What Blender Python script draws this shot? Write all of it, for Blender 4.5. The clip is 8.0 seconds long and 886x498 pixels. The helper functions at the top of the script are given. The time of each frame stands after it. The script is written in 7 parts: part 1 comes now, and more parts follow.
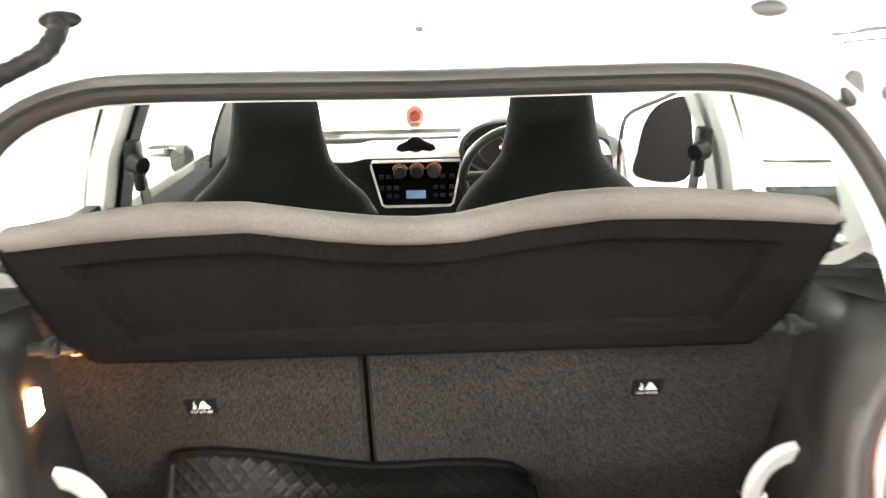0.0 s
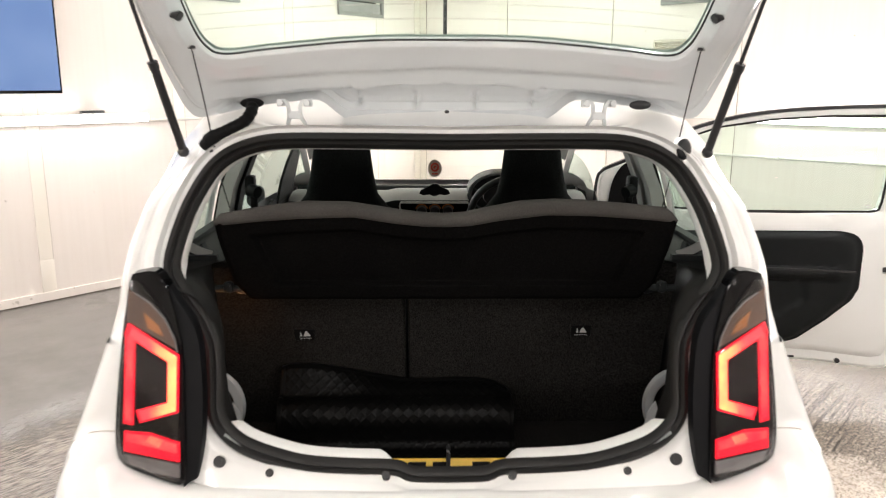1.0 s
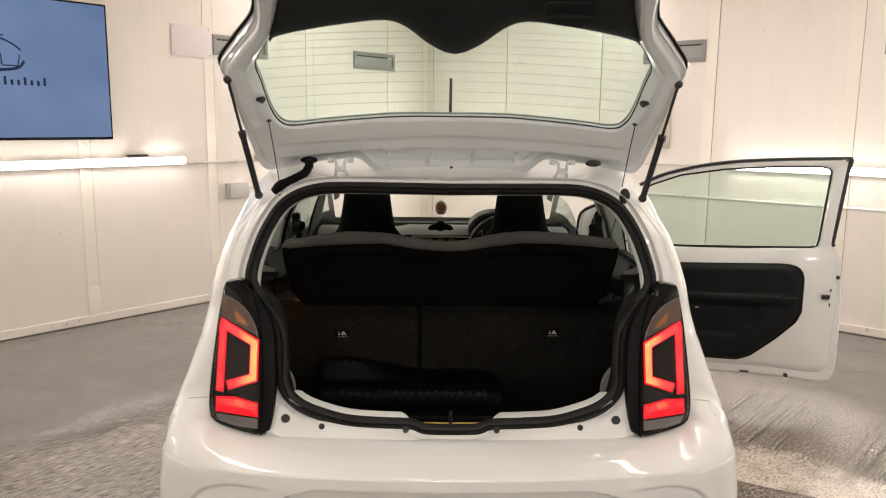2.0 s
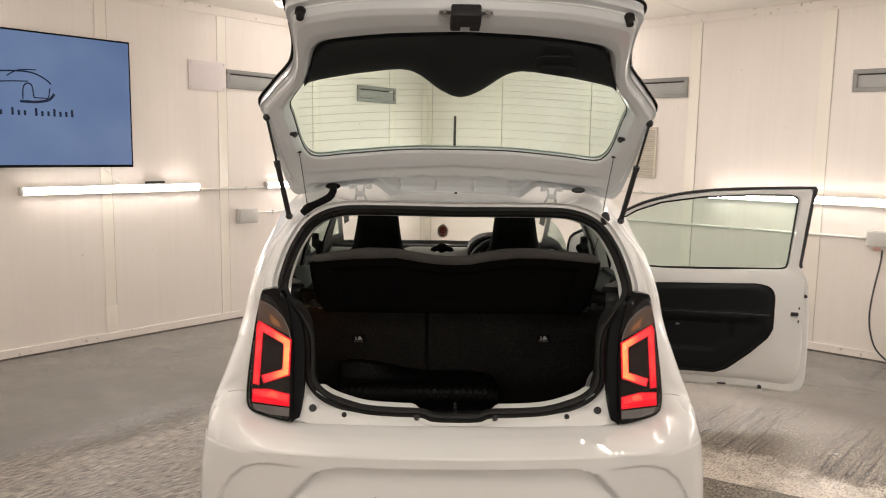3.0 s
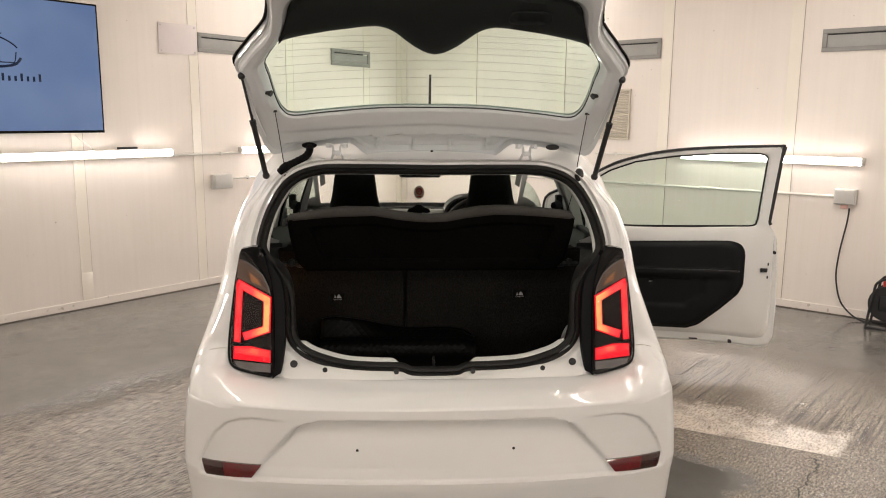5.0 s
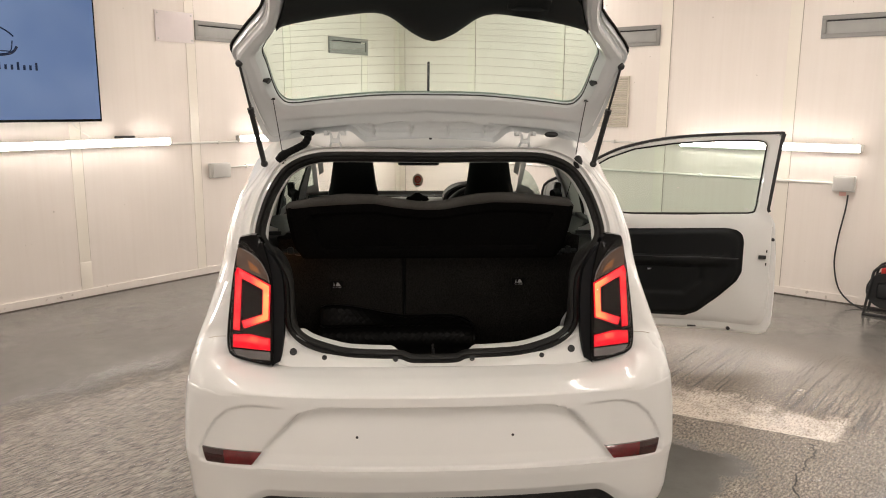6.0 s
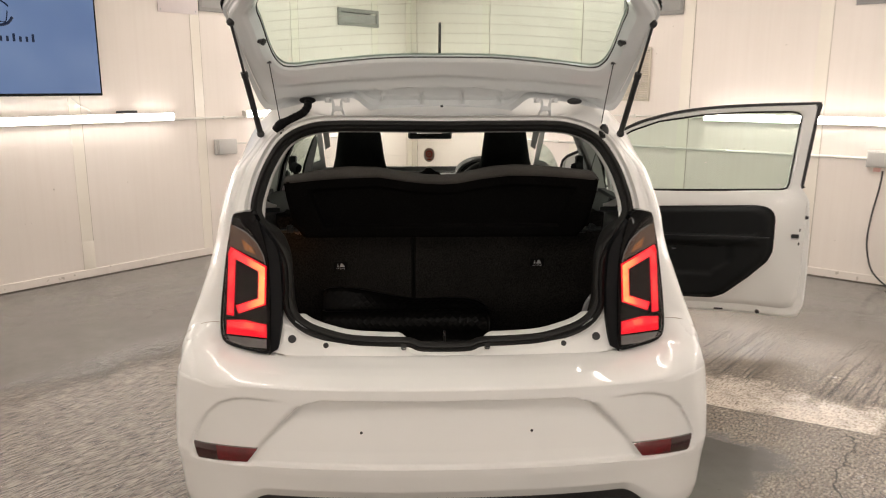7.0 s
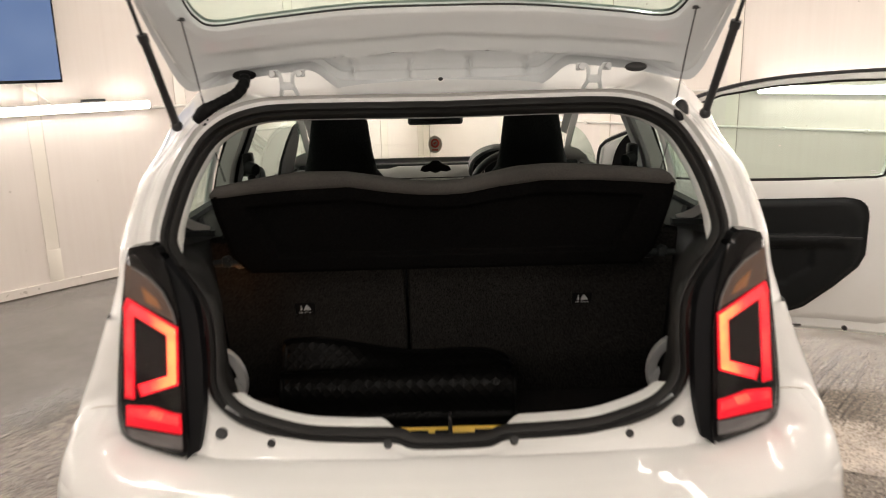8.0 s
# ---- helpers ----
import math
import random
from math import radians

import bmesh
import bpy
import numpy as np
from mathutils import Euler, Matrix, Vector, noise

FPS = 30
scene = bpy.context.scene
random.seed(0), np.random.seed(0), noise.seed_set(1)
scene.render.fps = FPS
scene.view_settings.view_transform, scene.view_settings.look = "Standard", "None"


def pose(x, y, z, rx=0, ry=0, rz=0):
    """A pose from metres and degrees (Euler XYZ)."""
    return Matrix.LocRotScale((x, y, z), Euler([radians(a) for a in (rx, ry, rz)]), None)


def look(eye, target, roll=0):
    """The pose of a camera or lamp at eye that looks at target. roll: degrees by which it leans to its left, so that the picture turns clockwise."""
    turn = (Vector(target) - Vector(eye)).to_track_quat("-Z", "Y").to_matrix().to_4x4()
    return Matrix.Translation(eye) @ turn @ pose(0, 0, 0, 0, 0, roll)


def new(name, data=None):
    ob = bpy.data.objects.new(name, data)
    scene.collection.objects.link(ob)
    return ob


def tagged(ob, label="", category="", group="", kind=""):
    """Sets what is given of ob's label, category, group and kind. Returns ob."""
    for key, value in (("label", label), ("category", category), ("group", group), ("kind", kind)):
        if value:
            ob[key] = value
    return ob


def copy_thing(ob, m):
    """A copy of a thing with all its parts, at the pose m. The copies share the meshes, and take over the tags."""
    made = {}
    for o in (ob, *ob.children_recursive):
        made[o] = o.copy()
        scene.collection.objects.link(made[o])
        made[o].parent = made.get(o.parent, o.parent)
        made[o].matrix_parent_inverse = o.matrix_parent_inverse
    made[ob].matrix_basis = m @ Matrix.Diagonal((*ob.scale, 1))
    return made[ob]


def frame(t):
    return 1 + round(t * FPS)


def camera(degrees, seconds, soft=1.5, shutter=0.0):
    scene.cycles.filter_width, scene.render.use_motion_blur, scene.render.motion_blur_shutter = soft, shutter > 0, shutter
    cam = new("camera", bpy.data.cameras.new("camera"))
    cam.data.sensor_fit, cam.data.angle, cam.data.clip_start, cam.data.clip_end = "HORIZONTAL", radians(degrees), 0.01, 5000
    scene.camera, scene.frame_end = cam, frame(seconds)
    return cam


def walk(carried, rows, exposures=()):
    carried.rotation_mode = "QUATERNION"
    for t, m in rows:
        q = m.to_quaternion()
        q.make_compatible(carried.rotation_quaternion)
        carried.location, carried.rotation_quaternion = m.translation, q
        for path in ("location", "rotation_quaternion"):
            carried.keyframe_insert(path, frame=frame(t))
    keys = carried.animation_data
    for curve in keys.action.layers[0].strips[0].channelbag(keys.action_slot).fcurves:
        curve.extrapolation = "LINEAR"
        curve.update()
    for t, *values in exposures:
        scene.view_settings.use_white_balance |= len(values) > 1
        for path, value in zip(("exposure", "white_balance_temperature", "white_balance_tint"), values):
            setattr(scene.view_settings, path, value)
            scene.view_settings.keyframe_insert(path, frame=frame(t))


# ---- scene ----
cam = camera(60.6, 8.0, soft=1.0, shutter=0.5)
PATH = [
    (0, (-0.004, 0.117, 1.429), (0.051, 2.029, 0.844), -1.1),
    (0.5, (0.018, -0.291, 1.442), (0.061, 1.654, 0.977), -0.1),
    (1, (-0.042, -0.668, 1.482), (-0.005, 1.285, 1.053), 0.2),
    (1.5, (-0.046, -1.002, 1.531), (-0.013, 0.961, 1.152), 0.4),
    (2.8, (-0.093, -1.625, 1.565), (-0.071, 0.357, 1.299), 0.8),
    (3, (-0.102, -1.668, 1.566), (-0.061, 0.316, 1.311), 0.9),
    (3.5, (-0.11, -1.7, 1.565), (-0.041, 0.283, 1.313), 0.7),
    (4, (-0.106, -1.706, 1.553), (-0.015, 0.273, 1.277), 0.5),
    (4.5, (-0.105, -1.709, 1.542), (-0.004, 0.264, 1.229), 0.5),
    (6, (-0.106, -1.711, 1.532), (0.001, 0.252, 1.163), 0.3),
    (6.5, (-0.115, -1.683, 1.523), (-0.012, 0.276, 1.138), 0.1),
    (7, (-0.09, -1.484, 1.484), (-0.019, 0.47, 1.062), 0.1),
    (7.5, (-0.026, -1.105, 1.468), (-0.009, 0.841, 1.007), -0.3),
    (8, (-0.018, -0.668, 1.442), (-0.003, 1.277, 0.975), -1.4),
]
EXPOSURES = [(0, 4.05, 6200, 9), (0.25, 2.9, 6000, 10), (0.5, 1.88, 6000, 10), (0.8, 1.32, 6000, 10), (1.0, 1.02, 6050, 10), (1.5, 0.6, 6350, 10), (2.8, 0.2, 6470, 11), (4.0, 0.22, 6470, 11), (6.0, 0.30, 6470, 11), (7.0, 0.32, 6470, 11), (7.5, 0.34, 6470, 11), (8, 0.5, 6450, 11)]
walk(cam, [(t, look(eye, target, roll)) for t, eye, target, roll in PATH], EXPOSURES)

# ---- world and light ----
world = bpy.data.worlds.new("world")
scene.world = world
world.use_nodes = True
world.node_tree.nodes["Background"].inputs[0].default_value = (0.8, 0.85, 1.0, 1)
world.node_tree.nodes["Background"].inputs[1].default_value = 0.02

TUBE_GLOW_POWER = 30.0
TUBE_LAMP_POWER = 10.0
CEILING_POWER = 17.0


# ---- materials ----
def nodes_of(name):
    m = bpy.data.materials.new(name)
    m.use_nodes = True
    nt = m.node_tree
    return m, nt, nt.nodes["Principled BSDF"]


def ramp(nt, src, stops):
    r = nt.nodes.new("ShaderNodeValToRGB")
    els = r.color_ramp.elements
    while len(els) < len(stops):
        els.new(0.5)
    for e, (p, c) in zip(els, stops):
        e.position, e.color = p, (*c, 1)
    nt.links.new(src, r.inputs[0])
    return r.outputs[0]


def noise_tex(nt, scale, detail=4.0, rough=0.6, stretch=(1, 1, 1), coord="Object", turn=0.0):
    tc = nt.nodes.new("ShaderNodeTexCoord")
    mp = nt.nodes.new("ShaderNodeMapping")
    mp.inputs["Scale"].default_value = stretch
    mp.inputs["Rotation"].default_value = (0, 0, turn)
    n = nt.nodes.new("ShaderNodeTexNoise")
    n.inputs["Scale"].default_value, n.inputs["Detail"].default_value, n.inputs["Roughness"].default_value = scale, detail, rough
    nt.links.new(tc.outputs[coord], mp.inputs[0])
    nt.links.new(mp.outputs[0], n.inputs[0])
    return n.outputs[0]


def mixed(nt, fac, a, b, kind="MIX"):
    m = nt.nodes.new("ShaderNodeMix")
    m.data_type, m.blend_type = "RGBA", kind
    for sock, v in ((m.inputs[0], fac), (m.inputs[6], a), (m.inputs[7], b)):
        if hasattr(v, "is_linked"):
            nt.links.new(v, sock)
        else:
            sock.default_value = v if isinstance(v, (int, float)) else (*v, 1)
    return m.outputs[2]


def bumped(nt, p, height, strength, dist):
    b = nt.nodes.new("ShaderNodeBump")
    b.inputs["Strength"].default_value, b.inputs["Distance"].default_value = strength, dist
    nt.links.new(height, b.inputs["Height"])
    nt.links.new(b.outputs[0], p.inputs["Normal"])


def plain(name, color, rough=0.5, metal=0.0, coat=0.0, vary=0.12, scale=30.0, bump=0.0, bump_scale=300.0, spec=0.5):
    """A plain surface with two scales of slight variation."""
    m, nt, p = nodes_of(name)
    p.inputs["Roughness"].default_value, p.inputs["Metallic"].default_value = rough, metal
    p.inputs["Coat Weight"].default_value = coat
    p.inputs["Coat Roughness"].default_value = 0.015
    p.inputs["Specular IOR Level"].default_value = spec
    lo = tuple(c * (1 - vary) for c in color)
    hi = tuple(min(1, c * (1 + vary)) for c in color)
    big = ramp(nt, noise_tex(nt, scale * 0.1, 3), [(0.3, lo), (0.7, hi)])
    fine = ramp(nt, noise_tex(nt, scale, 4), [(0.35, (1 - vary,) * 3), (0.65, (1, 1, 1))])
    nt.links.new(mixed(nt, 0.5, big, fine, "MULTIPLY"), p.inputs["Base Color"])
    if bump:
        bumped(nt, p, noise_tex(nt, bump_scale, 3), bump, 0.002)
    return m


def fabric(name, dark, light, scale, rough=0.95, spec=0.06):
    """Speckled needle felt or carpet."""
    m, nt, p = nodes_of(name)
    p.inputs["Roughness"].default_value = rough
    p.inputs["Specular IOR Level"].default_value = spec
    n = noise_tex(nt, scale, 6, 0.75, (1, 1, 0.7))
    c = ramp(nt, n, [(0.38, dark), (0.62, light)])
    big = ramp(nt, noise_tex(nt, 6, 3), [(0.3, (0.75,) * 3), (0.7, (1, 1, 1))])
    nt.links.new(mixed(nt, 1.0, c, big, "MULTIPLY"), p.inputs["Base Color"])
    bumped(nt, p, n, 0.7, 0.002)
    return m


def glow(name, color, strength, spread=0.0, scale=40.0, other=None):
    m, nt, p = nodes_of(name)
    p.inputs["Base Color"].default_value = (*[c * 0.22 for c in color], 1)
    p.inputs["Roughness"].default_value = 0.25
    p.inputs["Specular IOR Level"].default_value = 0.2
    p.inputs["Emission Strength"].default_value = strength
    if other:
        c = ramp(nt, noise_tex(nt, scale, 2), [(0.5 - spread, color), (0.5 + spread, other)])
        nt.links.new(c, p.inputs["Emission Color"])
    else:
        p.inputs["Emission Color"].default_value = (*color, 1)
    return m


def pane(name, tint, gloss=0.9):
    """Thin window glass: tinted see-through with a sheen that grows at grazing angles."""
    m, nt, p = nodes_of(name)
    nt.nodes.remove(p)
    out = nt.nodes["Material Output"]
    t = nt.nodes.new("ShaderNodeBsdfTransparent")
    t.inputs[0].default_value = (*tint, 1)
    g = nt.nodes.new("ShaderNodeBsdfGlossy")
    g.inputs["Roughness"].default_value = 0.02
    f = nt.nodes.new("ShaderNodeLayerWeight")
    f.inputs[0].default_value = 0.5
    power = nt.nodes.new("ShaderNodeMath")
    power.operation = "POWER"
    power.inputs[1].default_value = 4.0
    mul = nt.nodes.new("ShaderNodeMath")
    mul.operation = "MULTIPLY_ADD"
    mul.inputs[1].default_value, mul.inputs[2].default_value = gloss, 0.035
    mx = nt.nodes.new("ShaderNodeMixShader")
    nt.links.new(f.outputs["Facing"], power.inputs[0])
    nt.links.new(power.outputs[0], mul.inputs[0])
    nt.links.new(mul.outputs[0], mx.inputs[0])
    nt.links.new(t.outputs[0], mx.inputs[1])
    nt.links.new(g.outputs[0], mx.inputs[2])
    nt.links.new(mx.outputs[0], out.inputs[0])
    return m


WHITE = plain("white_paint", (0.82, 0.825, 0.81), 0.45, 0, 1.0, 0.015, 4)
# same white paint, darkened and cooled to carry the shade on inward faces
WHITE_SHADED = plain("white_paint_shaded", (0.60, 0.625, 0.635), 0.30, 0, 1.0, 0.02, 6)
BLACK_GLOSS = plain("gloss_black", (0.004, 0.004, 0.0045), 0.10, 0, 0.0, 0.1, spec=0.16)
BLACK = plain("black_plastic", (0.013, 0.013, 0.014), 0.45, 0, 0, 0.2, 40, 0.15)
RUBBER = plain("rubber", (0.0135, 0.013, 0.0125), 0.5, 0, 0, 0.25, 25, 0.2, 150, spec=0.3)
VALANCE = plain("grained_valance", (0.03, 0.03, 0.03), 0.6, 0, 0, 0.25, 60, 0.5, 500)
TRIM_LIGHT = plain("light_cabin_trim", (0.36, 0.36, 0.345), 0.65, 0, 0, 0.05, 20, 0.2)
TRIM_MID = plain("mid_cabin_trim", (0.15, 0.153, 0.15), 0.6, 0, 0, 0.08, 20, 0.3)
LEDGE_GREY = plain("grey_ledge_trim", (0.021, 0.0205, 0.02), 0.6, 0, 0, 0.1, 20, 0.3, spec=0.12)
TRIM_DARK = plain("dark_cabin_trim", (0.0115, 0.0135, 0.0135), 0.55, 0, 0, 0.15, 30, 0.4, spec=0.2)
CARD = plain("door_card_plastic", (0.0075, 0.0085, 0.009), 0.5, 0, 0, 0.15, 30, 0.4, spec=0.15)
DEEP = plain("deep_black_trim", (0.0035, 0.0035, 0.0037), 0.6, 0, 0, 0.2, 30, 0.3, spec=0.12)
SEAT_CLOTH = fabric("seat_cloth", (0.009, 0.0095, 0.009), (0.0225, 0.024, 0.023), 300)
BACK_CARPET = fabric("seatback_carpet", (0.0040, 0.0037, 0.0034), (0.0265, 0.0247, 0.0226), 240)
SHELF_UNDER = fabric("shelf_underside", (0.0030, 0.0029, 0.0028), (0.0075, 0.0071, 0.0068), 200, spec=0.0)
SHELF_EDGE = fabric("shelf_edge_felt", (0.055, 0.052, 0.049), (0.076, 0.072, 0.067), 420)
MAT_RUBBER = plain("mat_rubber", (0.0028, 0.0028, 0.0027), 0.32, 0, 0, 0.2, 20, spec=0.06)
STEEL = plain("steel", (0.5, 0.5, 0.5), 0.3, 1.0)
CHROME = plain("chrome", (0.75, 0.75, 0.75), 0.12, 1.0, 0, 0.02)
GLASS = pane("car_glass", (0.73, 0.86, 0.80))
GLASS_CLEAR = pane("clear_glass", (0.9, 0.94, 0.91))
SILVER = plain("silver_paint", (0.62, 0.62, 0.61), 0.3, 0.2, 0.5, 0.03)
MIRROR = plain("mirror_glass", (0.8, 0.82, 0.82), 0.02, 1.0, 0, 0.01)
LAMP_RED = glow("lit_red", (1.0, 0.014, 0.03), 1.0, 0.2, 22, (1.0, 0.07, 0.055))
LAMP_HOT = glow("lit_orange_red", (1.0, 0.05, 0.04), 1.1, 0.3, 40, (1.0, 0.16, 0.08))
LAMP_DEEP = glow("lit_deep_red", (1.0, 0.006, 0.022), 0.75, 0.2, 30, (1.0, 0.016, 0.03))


def guide_glow(name, near, far, strength):
    """Lamp light guide: hottest beside its diodes at the inner edge, redder outwards."""
    m, nt, p = nodes_of(name)
    p.inputs["Base Color"].default_value = (0.5, 0.02, 0.02, 1)
    p.inputs["Roughness"].default_value = 0.25
    tc = nt.nodes.new("ShaderNodeTexCoord")
    sep = nt.nodes.new("ShaderNodeSeparateXYZ")
    a = nt.nodes.new("ShaderNodeMath")
    a.operation = "ABSOLUTE"
    b = nt.nodes.new("ShaderNodeMath")
    b.operation = "MULTIPLY_ADD"
    b.inputs[1].default_value, b.inputs[2].default_value = 9.0, -5.0
    c = nt.nodes.new("ShaderNodeMath")
    c.operation = "MULTIPLY_ADD"
    c.inputs[1].default_value = 0.8
    nt.links.new(tc.outputs["Object"], sep.inputs[0])
    nt.links.new(sep.outputs[0], a.inputs[0])
    nt.links.new(a.outputs[0], b.inputs[0])
    nt.links.new(noise_tex(nt, 26, 3), c.inputs[0])
    nt.links.new(b.outputs[0], c.inputs[2])
    nt.links.new(ramp(nt, c.outputs[0], [(0.40, near), (0.68, [(i + j) / 2 for i, j in zip(near, far)]), (1.0, far)]), p.inputs["Emission Color"])
    p.inputs["Emission Strength"].default_value = strength
    return m


LAMP_GUIDE = guide_glow("lit_guide", (1.0, 0.36, 0.10), (1.0, 0.03, 0.035), 1.35)
LAMP_DARK = plain("smoked_lens", (0.005, 0.002, 0.003), 0.08, 0, 0, 0.1, spec=0.14)
LAMP_AMBER = plain("amber_lens", (0.095, 0.05, 0.03), 0.2, 0, 0.6, 0.35, 60)
LAMP_ORANGE = plain("orange_reflector", (0.34, 0.13, 0.035), 0.25, 0, 0.6, 0.4, 60)
LAMP_CLEAR = plain("grey_lens", (0.16, 0.16, 0.16), 0.15, 0, 0.8, 0.2, 80)
REFLECTOR = plain("reflector_red", (0.13, 0.003, 0.007), 0.12, 0, 0.8, 0.25, 120)
REFLECTOR_DARK = plain("reflector_dark_end", (0.030, 0.003, 0.004), 0.12, 0, 0.8, 0.2, 120)
WIRE = plain("heater_line", (0.42, 0.42, 0.37), 0.5)
TRIM_LAMP = plain("lamp_filler", (0.006, 0.006, 0.007), 0.5, 0, 0, 0.1, spec=0.12)
YELLOW = plain("yellow_plate", (0.72, 0.47, 0.02), 0.35, 0, 0.2, 0.08)
INK = plain("black_ink", (0.004, 0.004, 0.004), 0.5, spec=0.08)
LABEL_WHITE = plain("label_white", (0.75, 0.75, 0.73), 0.6)
PRINT_GREY = plain("label_print_grey", (0.42, 0.42, 0.41), 0.6)
CEILING_GLOW = glow("lit_ceiling_tube", (1.0, 0.93, 0.85), 12.0)
TUBE_GLOW = glow("lit_tube", (1.0, 0.93, 0.85), TUBE_GLOW_POWER)
BOOT_GLOW = glow("lit_boot_lamp", (1.0, 0.44, 0.15), 13.0)
DASH_AMBER = glow("lit_amber_dial", (1.0, 0.36, 0.12), 0.014)
DASH_BLUE = glow("lit_blue_display", (0.42, 0.64, 1.0), 0.017)
DASH_RED = glow("lit_red_gauge", (1.0, 0.05, 0.1), 0.12)
SCREEN = glow("screen_blue", (0.12, 0.205, 0.42), 0.46, 0.3, 1.4, (0.24, 0.34, 0.56))
SCREEN_INK = glow("screen_dark_ink", (0.008, 0.018, 0.05), 0.5)
GREY_VENT = plain("grey_vent_frame", (0.27, 0.265, 0.255), 0.5, 0, 0, 0.06)
GREY_FLAP = plain("grey_vent_flap", (0.34, 0.34, 0.33), 0.45, 0, 0, 0.08)
BOX_GREY = plain("grey_box_plastic", (0.55, 0.54, 0.52), 0.45, 0, 0, 0.04)
CONDUIT = plain("white_conduit", (0.72, 0.70, 0.66), 0.45, 0, 0, 0.04)
BOARD = plain("pinkish_board", (0.70, 0.635, 0.635), 0.35, 0, 0, 0.03)
GRILLE = plain("cream_grille", (0.62, 0.57, 0.48), 0.5, 0, 0, 0.06)
RED_PLASTIC = plain("red_plastic", (0.55, 0.03, 0.02), 0.35)
BADGE_RED = plain("badge_red", (0.6, 0.05, 0.02), 0.5)
BADGE_CREAM = plain("badge_cream", (0.78, 0.72, 0.62), 0.6)
PINK = plain("pink_tag", (0.75, 0.46, 0.41), 0.6)


def wall_material(name, scuffs=0.0):
    """White insulated panels: faint vertical ribs, scuffs and grime specks."""
    m, nt, p = nodes_of(name)
    p.inputs["Roughness"].default_value = 0.38
    big = ramp(nt, noise_tex(nt, 0.9, 3), [(0.3, (0.80, 0.74, 0.69)), (0.7, (0.84, 0.78, 0.73))])
    streak = ramp(nt, noise_tex(nt, 3.0, 4, 0.6, (9, 9, 0.25)), [(0.3, (0.975, 0.97, 0.965)), (0.6, (1, 1, 1))])
    speck = ramp(nt, noise_tex(nt, 22, 2, 0.4), [(0.215 + scuffs, (0.6, 0.57, 0.53)), (0.24 + 1.2 * scuffs, (1, 1, 1))])
    c = mixed(nt, 1.0, big, streak, "MULTIPLY")
    nt.links.new(mixed(nt, 0.8, c, speck, "MULTIPLY"), p.inputs["Base Color"])
    bumped(nt, p, noise_tex(nt, 2.0, 2, 0.5, (14, 14, 0.1)), 0.035, 0.004)
    return m


WALL = wall_material("panel_wall")
SKIRT = wall_material("scuffed_skirting", 0.07)
STRIP = plain("panel_strip", (0.86, 0.81, 0.73), 0.2, 0, 0, 0.03, 5)
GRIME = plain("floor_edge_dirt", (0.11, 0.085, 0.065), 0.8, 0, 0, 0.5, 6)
JOINT = plain("grimy_joint", (0.42, 0.37, 0.31), 0.7, 0, 0, 0.3, 8)
CEIL = plain("ceiling_panel", (0.79, 0.745, 0.69), 0.5, 0, 0, 0.03, 5)


